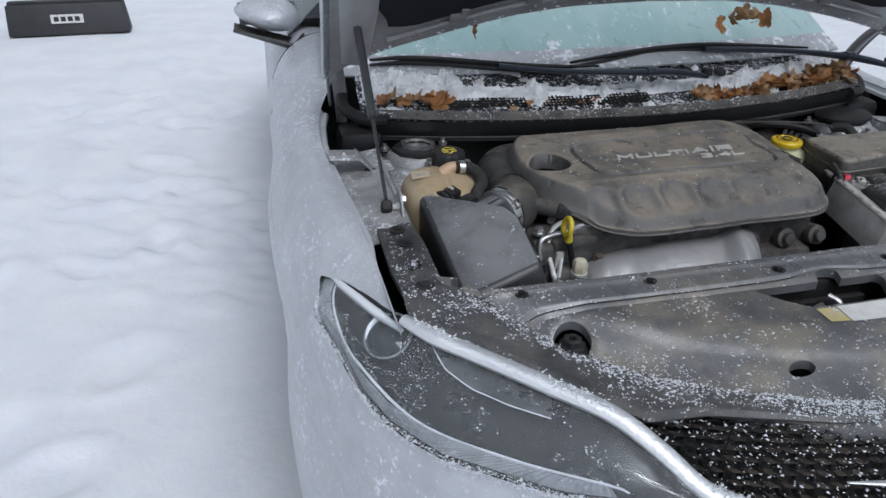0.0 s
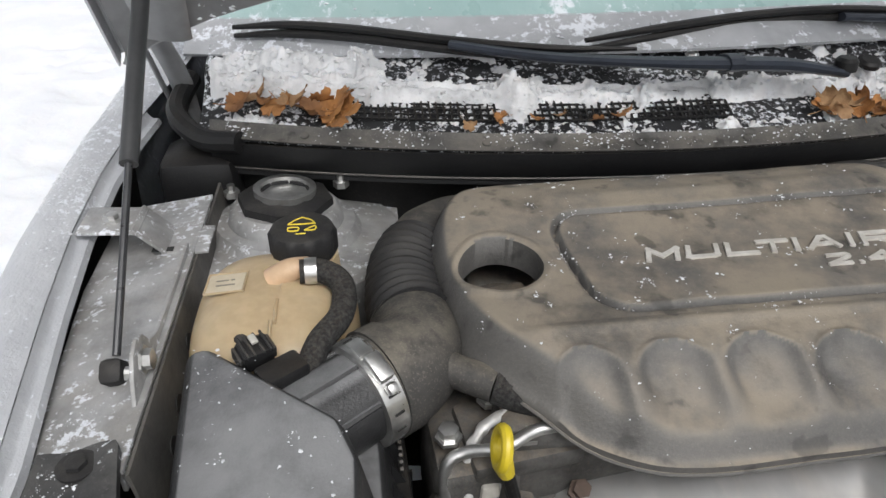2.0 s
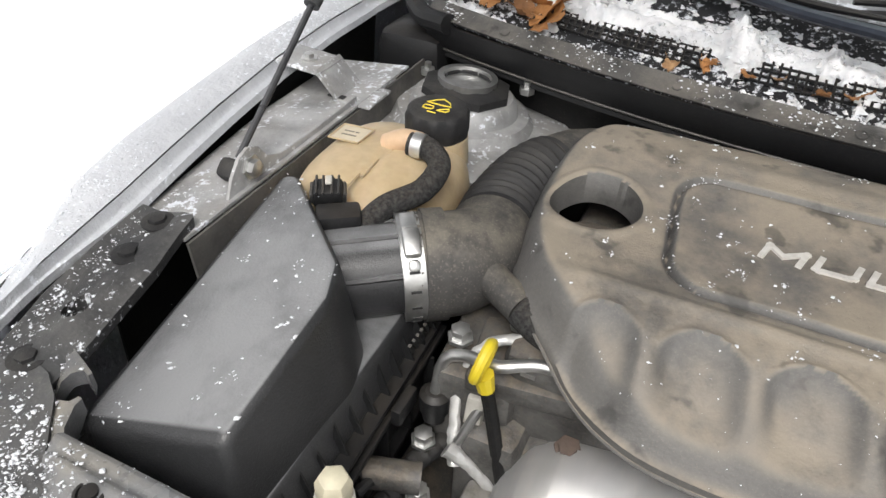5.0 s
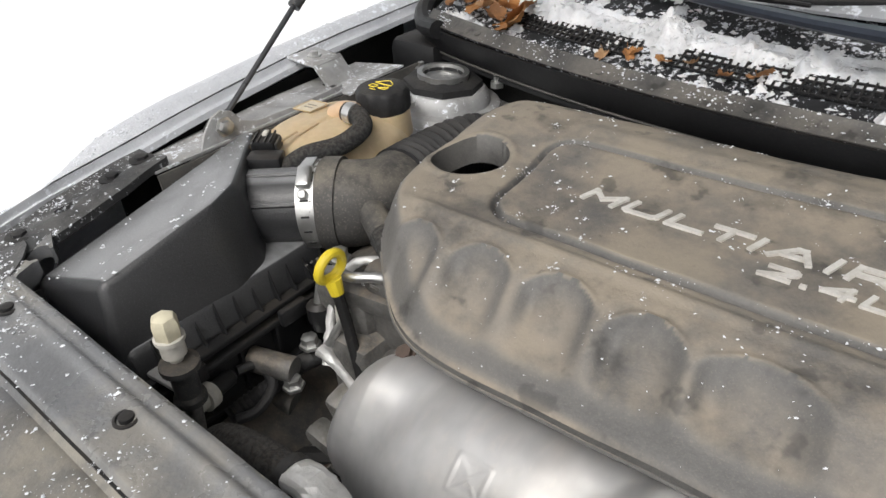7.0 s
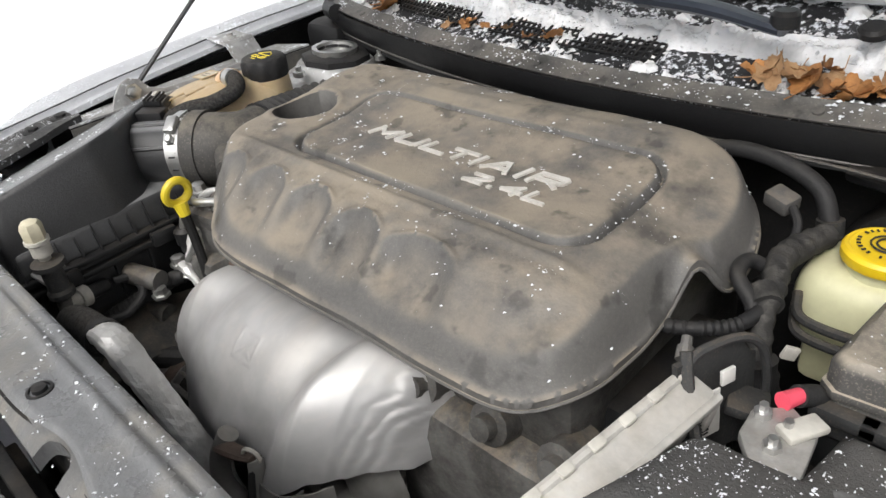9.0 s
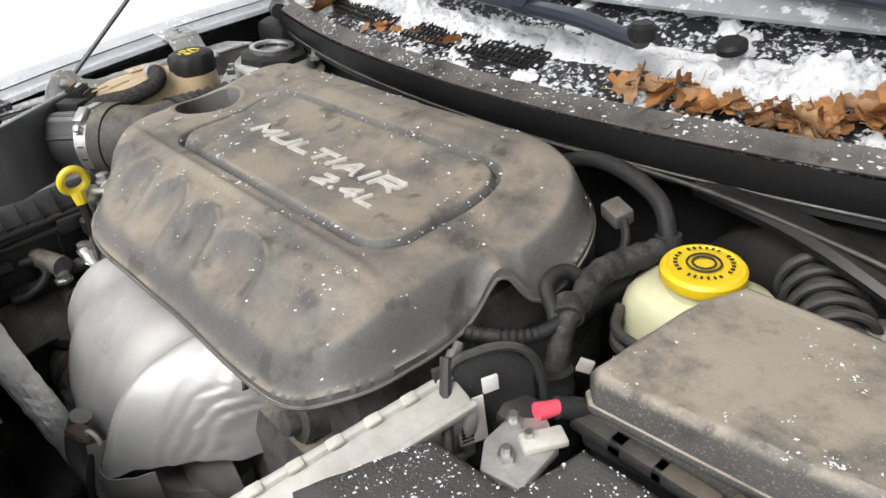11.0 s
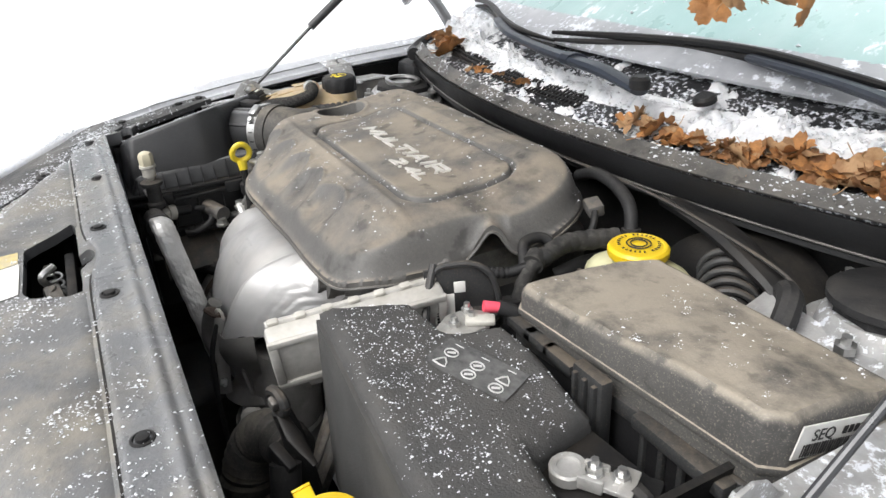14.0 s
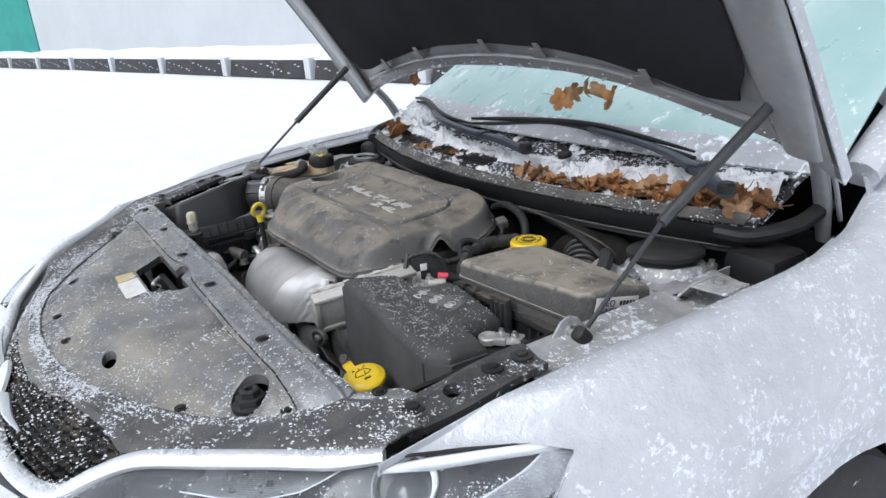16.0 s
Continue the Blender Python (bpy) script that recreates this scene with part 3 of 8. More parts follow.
def bumper_fn(u, v):
    s = abs(2 * u - 1)
    x, y = nose_pt(s)
    top = interp(x, LAMP_LOW)
    z = 0.2 + (top - 0.2) * v
    bulge = 0.03 * math.sin(v * math.pi) ** 0.7
    flare = 0.024 * smoothstep(0.806, 0.836, x)
    return math.copysign(x * (1 + 0.02 * math.sin(v * math.pi)) + flare, 2 * u - 1), y - bulge * (1 - s * 0.9) + 0.05 * (1 - v) * (1 - s), z + lean(x if u > 0.5 else -x)


part("front_bumper", cut_arch(surf(bumper_fn, 120, 24), WHEEL_Y, WHEEL_R, ARCH_R), paint, car, "silver bumper cover rimmed with ice", 60)

# ---- headlights ----
LAMP_TOP = [(0.790, 0.685, 0.886), (0.765, 0.622, 0.895), (0.732, 0.555, 0.899), (0.698, 0.490, 0.901), (0.655, 0.432, 0.893), (0.598, 0.384, 0.885), (0.535, 0.324, 0.877), (0.472, 0.262, 0.868), (0.428, 0.213, 0.843), (0.385, 0.172, 0.812)]


def lamp_top(u):
    c = spline(LAMP_TOP, 6)
    k = u * (len(c) - 1)
    return c[int(k)].lerp(c[min(int(k) + 1, len(c) - 1)], k - int(k))


def lamp_low(u):
    x = interp(u, [(0, 0.818), (0.06, 0.812), (0.14, 0.795), (0.24, 0.77), (0.34, 0.732), (0.46, 0.675), (0.6, 0.60), (0.75, 0.52), (0.9, 0.44), (1, 0.398)])
    y = interp(x, NOSE)
    return Vector((x, y - 0.004, interp(x, LAMP_LOW) + 0.004))


def lamp_pt(u, v, inset=0.0):
    a, b = lamp_top(u), lamp_low(u)
    p = a.lerp(b, v)
    out = Vector((0.45 * (1 - u) + 0.2, -0.75, 0.35)).normalized()
    return p + out * (0.035 * math.sin(v * math.pi) * (1 - 0.4 * u) * (0.15 + 0.85 * smoothstep(0.0, 0.22, u)) - inset)


def border(u, v):
    """Between the lamp's outer edge and its light guide."""
    k = interp(u, [(0, 0.0), (0.12, 0.005), (0.3, 0.02), (1, 0.80)])
    lo = interp(u, [(0, 0.05), (0.12, 0.75), (0.3, 0.97), (1, 0.985)])
    a = interp(u, [(0, 0.062), (0.12, 0.080), (0.22, 0.135), (0.32, 0.22), (0.5, 0.4), (0.75, 0.6), (1, 0.78)])
    b = interp(u, [(0, 0.12), (0.12, 0.40), (0.22, 0.65), (0.32, 0.75), (0.5, 0.80), (0.75, 0.80), (1, 0.80)])
    return k + (a - k) * v, lo + (b - lo) * v


guide_white = plain("light_guide_white", (0.78, 0.80, 0.83), 0.2)
border_grey = mat("frosted_lamp_border", (0.44, 0.45, 0.47), (0.32, 0.33, 0.345), 0.35, 0.2, 40, 0.3, 300, frost=0.3, frost_scale=200)
projector_glass = plain("projector_glass", (0.045, 0.048, 0.052), 0.06, 0.0)
ring_grey = mat("projector_ring_grey", (0.30, 0.305, 0.31), (0.2, 0.205, 0.21), 0.3, 0.3, 30, 0.05, 200)
reflector_grey = mat("ribbed_reflector", (0.20, 0.205, 0.21), (0.11, 0.113, 0.117), 0.3, 0.6, 20, 0.05, 200)
lamp_black = mat("lamp_housing", (0.018, 0.019, 0.021), (0.013, 0.0135, 0.015), 0.3, 0.1, 8, 0.05, 200)
for side in (1, -1):
    Stand.lift = Stand.high if side == -1 else 0.0
    lamp = part("headlight", surf(lambda u, v: lamp_pt(u, v, 0.05 - 0.03 * (2 * v - 1) ** 2), 40, 10) if side == 1 else surf(lambda u, v: lamp_pt(u, v, 0.05 - 0.03 * (2 * v - 1) ** 2), 40, 10).mirrored(), lamp_black, car, "swept headlight with frost on its clear lens")

    def lamp_part(name, geo, material, label="", smooth=40):
        return part(name, geo if side == 1 else geo.mirrored(), material, lamp, label, smooth)

    lamp_part("lens", surf(lambda u, v: lamp_pt(u, v), 48, 12, 0.003), lens, "clear lens", 60).visible_shadow = False
    # light guide along the outer and lower edge
    guide = [lamp_pt(0.065, 0.12, 0.018), lamp_pt(0.085, 0.42, 0.018), lamp_pt(0.14, 0.66, 0.018), lamp_pt(0.22, 0.755, 0.016), lamp_pt(0.4, 0.80, 0.014), lamp_pt(0.6, 0.80, 0.012), lamp_pt(0.78, 0.80, 0.012), lamp_pt(0.82, 0.86, 0.012)]
    lamp_part("light_guide", tube(guide, [0.0012, 0.0018, 0.0022, 0.0022, 0.0020, 0.0018, 0.0016, 0.0012], 8), guide_white, "white light guide")
    lamp_part("frosted_border", surf(lambda u, v: lamp_pt(*border(u, v), 0.012 + 0.0008 * math.sin(u * 420)), 220, 4), border_grey, "frosted ribbed border")


    def bowl(k, j):
        """The projector sunk into the housing, k from its rim to its middle."""
        t = math.tau * j
        r = 0.036 * interp(k, [(0, 1.0), (0.12, 1.0), (0.22, 0.88), (0.35, 0.80), (1, 0.02)])
        deep = interp(k, [(0, 0.034), (0.12, 0.020), (0.22, 0.022), (0.35, 0.036), (0.7, 0.027), (1, 0.024)])
        e1 = (lamp_pt(0.33, 0.42) - lamp_pt(0.19, 0.42)).normalized()
        face = e1.cross(lamp_pt(0.26, 0.55) - lamp_pt(0.26, 0.30)).normalized()
        face = face if face.y < 0 else -face
        return lamp_pt(0.295, 0.16) + (e1 * math.cos(t) + face.cross(e1) * math.sin(t)) * r - face * deep

    lamp_part("projector", surf(bowl, 18, 36), projector_glass, "round dark projector lamp", 40)
    lamp_part("projector_ring", tube([bowl(0.12, j / 20) for j in range(21)], 0.0016, 8, 3), ring_grey)
    # the glint on the ring's upper outer side, modelled as a white arc
    lamp_part("ring_highlight", tube([bowl(0.16, 0.36 + 0.32 * j / 8) for j in range(9)], [0.0004, 0.0022, 0.0034, 0.0038, 0.0038, 0.0036, 0.003, 0.002, 0.0004], 8, 3), guide_white, "highlight modelled as a white crescent inside the projector")
    arc = lambda s: interp(s, [(0, 0.07), (0.15, 0.20), (0.4, 0.29), (0.7, 0.31), (1, 0.28)])
    mirror = lamp_part("reflector", surf(lambda u, v: lamp_pt(0.42 + 0.25 * u, 0.05 + (arc(u) - 0.05) * v, 0.016 + 0.014 * math.sin(v * math.pi) + 0.0006 * math.sin(v * 110)), 24, 90), reflector_grey, "finely ribbed reflector")
    part("reflector_rim", (lambda g: g if side == 1 else g.mirrored())(tube([lamp_pt(0.42 + 0.25 * k / 12, arc(k / 12), 0.014) for k in range(13)], 0.0009, 6, 3)), guide_white, mirror, "thin bright rim")
    strip = [lamp_pt(u, 0.10, 0.009) for u in (0.03, 0.10, 0.18, 0.26, 0.34)]
    lamp_part("upper_light_strip", tube(strip, [0.003, 0.0070, 0.0075, 0.0075, 0.004], 10), guide_white, "bright strip along the upper edge")
    for name, line in (("lamp_gasket", [lamp_pt(0.33 - 0.31 * k / 6, 0.0, -0.0005) for k in range(7)]), ("lower_gasket", [lamp_pt(0.04 + 0.96 * k / 10, 1.0, 0.001) for k in range(11)])):
        lamp_part(name, tube(line, 0.0022, 6, 4), rubber, "black gasket")
Stand.lift = 0.0

# chrome band over the lamps and under the grille
CHROME = [(0.696, 0.482, 0.905), (0.66, 0.438, 0.899), (0.60, 0.384, 0.891), (0.537, 0.324, 0.883), (0.474, 0.263, 0.874), (0.430, 0.214, 0.849), (0.387, 0.170, 0.817), (0.31, 0.142, 0.792), (0.2, 0.115, 0.776), (0.08, 0.10, 0.770)]
half = [Vector(p) for p in CHROME]
band = half + [Vector((-p.x, p.y, p.z + lean(-p.x))) for p in reversed(half)]
part("chrome_band", tube(band, [0.010] + [0.0135] * (len(band) - 2) + [0.010], 12, 8, flat=0.8), chrome, car, "frosted chrome band round the grille")

# ---- grille: a real mesh of flat hexagons ----
grille = part("grille", surf(lambda u, v: ((2 * u - 1) * 0.40, 0.215 + 0.28 * ((2 * u - 1) * 0.40) ** 2 - 0.075 * v, 0.845 - 0.085 * v), 20, 4), ink, car, "black honeycomb grille dusted with snow")


def grille_pt(a, b):
    """a across from -1 to 1, b down from 0 to 1."""
    wide = interp(b, [(0, 0.46), (0.35, 0.44), (0.7, 0.40), (1.0, 0.33)])
    x = a * wide
    y = interp(b, [(0, 0.178), (1, 0.106)]) + 0.5 * x * x
    return Vector((x, y, 0.872 - 0.105 * b + 0.012 * math.sin(b * math.pi)))


def hex_cell():
    g = Geo()
    rows, cols = 9, 40
    for r in range(rows):
        for cidx in range(cols):
            a0 = -1 + 2 * (cidx + (0.5 if r % 2 else 0)) / cols
            b0 = (r + 0.5) / rows
            if a0 + 1.6 / cols > 1:
                continue
            rim = []
            for k in range(6):
                t = math.tau * k / 6
                rim.append((a0 + math.cos(t) * 1.22 / cols, b0 + math.sin(t) * 0.62 / rows))
            o = [grille_pt(max(-1, min(1, a)), max(0, min(1, b))) for a, b in rim]
            cpt = sum(o, Vector()) / 6
            inn = [cpt.lerp(p, 0.72) + Vector((0, 0.012, -0.004)) for p in o]
            n = len(g.v)
            g.v += [tuple(p) for p in o + inn]
            g.f += [(n + k, n + (k + 1) % 6, n + 6 + (k + 1) % 6, n + 6 + k) for k in range(6)]
    return g


part("grille_mesh", hex_cell(), plastic, grille)
for s in (1, -1):
    part("emblem_wing", tube([(s * 0.06, 0.125, 0.825), (s * 0.15, 0.128, 0.832), (s * 0.225, 0.14, 0.838)], [0.010, 0.007, 0.002], 8, flat=0.5), chrome, grille, "chrome wing badge")
part("emblem", rev([(0.035, 0), (0.035, 0.006), (0.03, 0.009)], 24, (0, 0.128, 0.822), (0, -0.8, 0.5)), chrome, grille)

# ---- hood, propped open ----
HOOD_DIR = Vector((0, -0.655, 0.755))
HOOD_OUT = Vector((0, 0.755, 0.655))
REAR_Z = [(0.0, 1.216), (0.2, 1.211), (0.33, 1.197), (0.45, 1.176), (0.55, 1.157), (0.63, 1.140), (0.70, 1.118), (0.76, 1.09)]


def hood_pt(x, d, out=0.0):
    """A point on the hood: x across, d along it from the rear edge, out towards its outer skin."""
    y0 = 1.200 + 0.035 * smoothstep(0.5, 0.78, abs(x))
    z0 = interp(abs(x), REAR_Z)
    dome = 0.05 * math.sin(min(1, max(0, d / 1.0)) * math.pi) - 0.03 * (x / 0.75) ** 4
    return Vector((x + 0.022, y0, z0)) + HOOD_DIR * d + HOOD_OUT * (out + dome)


def hood_half(d):
    return interp(d, [(0, 0.755), (0.3, 0.752), (0.6, 0.74), (0.8, 0.69), (0.95, 0.5), (1.02, 0.3)])


hood = part("hood", surf(lambda u, v: hood_pt((2 * v - 1) * hood_half(u * 1.02), u * 1.02, 0.022), 40, 40, 0.003), paint, car, "silver hood standing open on gas struts", 60)
part("inner_frame", surf(lambda u, v: hood_pt((2 * v - 1) * (hood_half(u * 1.0) - 0.012), 0.004 + u * 1.0, 0.0), 40, 40, 0.002), hood_grey, hood, "grey painted inner frame", 60)
# rolled rear and side flanges
part("rear_flange", surf(lambda u, v: hood_pt((2 * u - 1) * 0.75, 0.0, 0.024 * (1 - v)) + HOOD_DIR * (-0.006 * math.sin(v * math.pi)), 40, 4, 0.003), hood_grey, hood)
for s in (1, -1):
    rail = [hood_pt(s * (hood_half(d) - 0.060), d, -0.004) for d in (0.01, 0.15, 0.35, 0.6, 0.8)]
    part("side_rail", tube(rail, [0.034, 0.050, 0.054, 0.050, 0.034], 16, flat=0.26), hood_grey, hood)
    part("side_flange", surf(lambda u, v: hood_pt(s * hood_half(u * 0.95), u * 0.95, 0.022 - 0.02 * v), 30, 3, 0.003), paint, hood)


def liner_outline(x):
    """Where the felt begins above the rear edge."""
    return 0.062 + 0.012 * (1 - abs(x) / 0.6) + 0.022 * smoothstep(0.54, 0.62, abs(x))


part("liner", surf(lambda u, v: hood_pt((2 * v - 1) * (0.650 - 0.03 * (1 - smoothstep(0, 0.10, u)) - 0.1 * smoothstep(0.75, 1, u)), liner_outline((2 * v - 1) * 0.6) + u * 0.80, -0.012 - 0.006 * math.sin(u * 14) * math.sin(v * 9)), 40, 40, 0.004), liner_black, hood, "black felt sound liner")
for x in (-0.30, -0.02, 0.16, 0.43, -0.47):
    t = block((0.036, 0.004, 0.026), (0, 0, 0), (0, 0, 0), 0.0015)
    t.add(*(lambda q: (q.v, q.f))(block((0.016, 0.004, 0.020), (0.012, 0, 0.018), (0, 0, 0), 0.0015)))
    p = hood_pt(x, liner_outline(x) - 0.010, -0.020)
    m = Matrix.Translation(p) @ HOOD_OUT.to_track_quat("Y", "Z").to_matrix().to_4x4()
    part("liner_tab", t.moved(m), tab_grey, hood, "light grey retaining tab")
part("rear_seal", tube([hood_pt(x, 0.036, -0.006) for x in (-0.62, -0.5, -0.3, 0, 0.3, 0.5, 0.62)], 0.006, 8), hood_grey, hood)

for s in (1, -1):
    foot = -0.014 if s == 1 else 0.0
    strut = part("gas_strut", tube([(s * 0.664, 0.957, 1.062 + foot * 0.7), (0.690 if s == 1 else -0.663, 1.165, 1.197 if s == 1 else 1.214)], 0.0088, 12), strut_grey, car, "black gas strut with a thin rod")
    part("rod", tube([(s * 0.665, 0.815, 0.953 + foot), (s * 0.664, 0.958, 1.063 + foot * 0.7)], 0.0036, 10), rod_mat, strut, "thin steel rod")
    part("ball_socket", block((0.020, 0.022, 0.026), (s * 0.666, 0.804, 0.944 + foot), (40, 0, 0), 0.006), rubber, strut)
    part("upper_socket", block((0.02, 0.03, 0.03), (0.691 if s == 1 else -0.664, 1.168, 1.199 if s == 1 else 1.216), (40, 0, 0), 0.006), rubber, strut)
    part("ball_stud", rev([(0.009, 0.0), (0.009, 0.006), (0.006, 0.006), (0.006, 0.022)], 10, (s * 0.643, 0.802, 0.944 + foot), (s, 0, 0)), steel, strut)
    hinge = part("hinge", tube([(s * 0.695, 1.175, 1.165), (s * 0.70, 1.26, 1.10), (s * 0.692, 1.31, 1.02), (s * 0.69, 1.33, 0.94)], [0.012, 0.015, 0.016, 0.013], 12, flat=0.7), hood_grey, car, "curved grey hood hinge arm")
    part("hinge_link", tube([(s * 0.715, 1.20, 1.155), (s * 0.72, 1.28, 1.07), (s * 0.715, 1.33, 0.98)], 0.004, 8), hood_grey, hinge)
    part("hinge_bolt", rev([(0.012, 0), (0.012, 0.006), (0.007, 0.008)], 6, (s * 0.685, 1.185, 1.16), (-s, 0, 0)), steel, hinge)

# ---- windscreen, cowl, wipers ----


def glass_base(x):
    return 1.225 + 0.24 * x * x, 1.062 - 0.03 * x * x


def glass_pt(x, k):
    y0, z0 = glass_base(x)
    return Vector((x * (1 - 0.18 * k), y0 + 0.88 * k * (1 - 0.10 * (x / 0.7) ** 2), z0 + 0.40 * k + 0.03 * math.sin(k * math.pi)))


screen = part("windscreen", surf(lambda u, v: glass_pt((2 * u - 1) * 0.69, 0.068 + v * 0.932), 48, 32, 0.005), ice, car, "windscreen coated with pale green ice", 60)
part("glass_band", surf(lambda u, v: glass_pt((2 * u - 1) * 0.69, v * 0.070), 48, 8, 0.005), ice_band, screen, "dark frosted lower band", 60)


def cowl_front(x):
    return 1.083 + 0.25 * x * x


COWL = [(0.0, 0.983), (0.006, 0.986), (0.018, 0.994), (0.021, 0.986), (0.032, 0.990), (0.105, 1.018), (0.108, 1.028), (0.16, 1.046), (0.20, 1.056)]


def cowl_pt(x, k):
    i = k * (len(COWL) - 1)
    a, b = COWL[int(i)], COWL[min(int(i) + 1, len(COWL) - 1)]
    t = i - int(i)
    d, z = a[0] + (b[0] - a[0]) * t, a[1] + (b[1] - a[1]) * t
    y0 = cowl_front(x)
    span = (glass_base(x)[0] + 0.05 - y0) / 0.20
    return Vector((x, y0 + d * (span if d > 0.04 else 1), z + 0.004 * (x / 0.6) ** 2))


cowl = part("cowl_panel", surf(lambda u, v: cowl_pt((2 * u - 1) * 0.655, v), 60, 40, 0.003), cowl_mat, car, "black plastic cowl under snow and dead leaves", 30)
part("cowl_lip", surf(lambda u, v: ((2 * u - 1) * 0.64, cowl_front((2 * u - 1) * 0.64) - 0.003 + 0.010 * v * v, 0.984 - 0.034 * v), 40, 4, 0.003), plastic_clean, cowl)
part("cowl_edge", surf(lambda u, v: cowl_pt((2 * u - 1) * 0.64, 0.0) + Vector((0, -0.004 + 0.022 * v, 0.0035 + 0.0105 * v + 0.003 * smoothstep(0.75, 0.95, v))), 60, 6, 0.002), dusty_lip, cowl, "dusty grey front edge")
part("lip_bead", tube([((2 * k / 20 - 1) * 0.62, cowl_front((2 * k / 20 - 1) * 0.62) + 0.006, 0.9455) for k in range(21)], 0.0016, 6, 3), dusty_lip, cowl)
for x in (-0.52, -0.30, -0.115, 0.02, 0.21, 0.45):
    part("cowl_rivet", rev([(0.006, 0), (0.0055, 0.002), (0.003, 0.0025)], 10, (x, cowl_front(x) + 0.007, 0.9915 + 0.004 * (x / 0.6) ** 2), (0, -0.4, 1)), dusty_lip, cowl)


def vent_grid(x0, x1):
    g = Geo()
    nx = int((x1 - x0) / 0.009)
    for i in range(nx + 1):
        x = x0 + (x1 - x0) * i / nx
        g.add(*_bar((x, cowl_front(x) + 0.05, 1.0025), (x, cowl_front(x) + 0.098, 1.020)))
    for j in range(6):
        pts = [(x0 + (x1 - x0) * i / 10, cowl_front(x0 + (x1 - x0) * i / 10) + 0.052 + j * 0.0092, 1.003 + j * 0.0034) for i in range(11)]
        for a, b in zip(pts, pts[1:]):
            g.add(*_bar(a, b))
    return g


def _bar(a, b, w=0.0013):
    a, b = Vector(a), Vector(b)
    d = (b - a).normalized()
    s = d.cross(Vector((0, 0, 1))).normalized() * w
    u = s.cross(d).normalized() * w
    v = [a + s + u, a - s + u, a - s - u, a + s - u, b + s + u, b - s + u, b - s - u, b + s - u]
    return v, [(0, 1, 5, 4), (1, 2, 6, 5), (2, 3, 7, 6), (3, 0, 4, 7), (0, 3, 2, 1), (4, 5, 6, 7)]


for x0, x1 in ((-0.50, -0.28), (-0.24, 0.02), (0.30, 0.50)):
    part("air_intake_mesh", vent_grid(x0, x1), plastic_clean, cowl, "fine square intake mesh", 0)


def wiper(arm_pts, blade_pts):
    """An arm from its pivot to where it holds the blade, and the blade along the glass."""
    n = len(arm_pts)
    arm = part("wiper", tube(arm_pts, [0.015, 0.021, 0.021] + [0.017 - 0.006 * k / n for k in range(n - 3)], 10, flat=0.42), wiper_mat, car, "black wiper lying in snow")
    part("wiper_joint", tube([Vector(arm_pts[2]) + Vector((-0.008, 0, 0.001)), Vector(arm_pts[2]) + Vector((0.010, 0, 0.001))], 0.0225, 10, 3, flat=0.5), wiper_mat, arm)
    blade = [Vector(p) for p in blade_pts]
    part("wiper_blade", tube([p + Vector((0, 0, -0.004)) for p in blade], [0.004, 0.006] + [0.006] * (len(blade) - 3) + [0.003], 8), rubber, arm)
    part("blade_frame", tube([p + Vector((0, -0.002, 0.008)) for p in blade], [0.003, 0.0065] + [0.007] * (len(blade) - 3) + [0.004], 8, flat=0.8), plastic_clean, arm)
    part("pivot_nut", rev([(0.014, 0), (0.014, 0.012), (0.010, 0.016)], 12, Vector(arm_pts[0]) + Vector((0, 0, 0.004))), plastic_clean, arm)


wiper([(0.155, 1.135, 1.052), (0.08, 1.140, 1.064), (0.005, 1.142, 1.068), (-0.10, 1.155, 1.070), (-0.22, 1.180, 1.074), (-0.33, 1.225, 1.080)],
      [(-0.10, 1.185, 1.070), (-0.21, 1.195, 1.072), (-0.33, 1.232, 1.076), (-0.45, 1.285, 1.080), (-0.54, 1.318, 1.080), (-0.615, 1.338, 1.074)])
wiper([(0.650, 1.118, 1.056), (0.605, 1.140, 1.066), (0.560, 1.165, 1.072), (0.47, 1.205, 1.078), (0.36, 1.240, 1.082), (0.22, 1.262, 1.086)],
      [(0.50, 1.235, 1.074), (0.37, 1.256, 1.080), (0.23, 1.272, 1.086), (0.10, 1.270, 1.084), (-0.03, 1.250, 1.078), (-0.155, 1.222, 1.072)])
part("cowl_cap", rev([(0.015, 0), (0.015, 0.006), (0.011, 0.009)], 20, (0.222, 1.183, 1.044), (0, -0.3, 1)), plastic_clean, cowl)

# ---- cabin and rear of the body ----
ROOF = [(2.08, 1.445), (2.5, 1.49), (3.0, 1.47), (3.45, 1.40), (4.0, 1.13), (4.55, 1.08), (4.75, 0.98)]


def roof_fn(u, v):
    y = 2.05 + u * 1.45
    a = (2 * v - 1)
    w = 0.55 + 0.02 * math.sin(u * math.pi)
    return a * w, y + 0.04 * a * a * (1 - u), interp(y, ROOF) - 0.035 * a * a


part("roof", surf(roof_fn, 24, 20, 0.02), paint, car, "silver roof", 60)
part("rear_glass", surf(lambda u, v: ((2 * v - 1) * (0.55 + 0.05 * u), 3.5 + u * 0.55, 1.39 - 0.27 * u - 0.03 * (2 * v - 1) ** 2), 8, 12, 0.006), ice, car)
part("boot_lid", surf(lambda u, v: ((2 * v - 1) * 0.62, 4.05 + u * 0.6, 1.115 - 0.05 * u - 0.03 * (2 * v - 1) ** 2), 8, 12, 0.02), paint, car)
part("rear_bumper", surf(lambda u, v: ((2 * v - 1) * 0.80, 4.70 + 0.06 * math.sin(u * math.pi) - 0.18 * (2 * v - 1) ** 4, 1.05 - 0.80 * u), 12, 20, 0.02), paint, car)


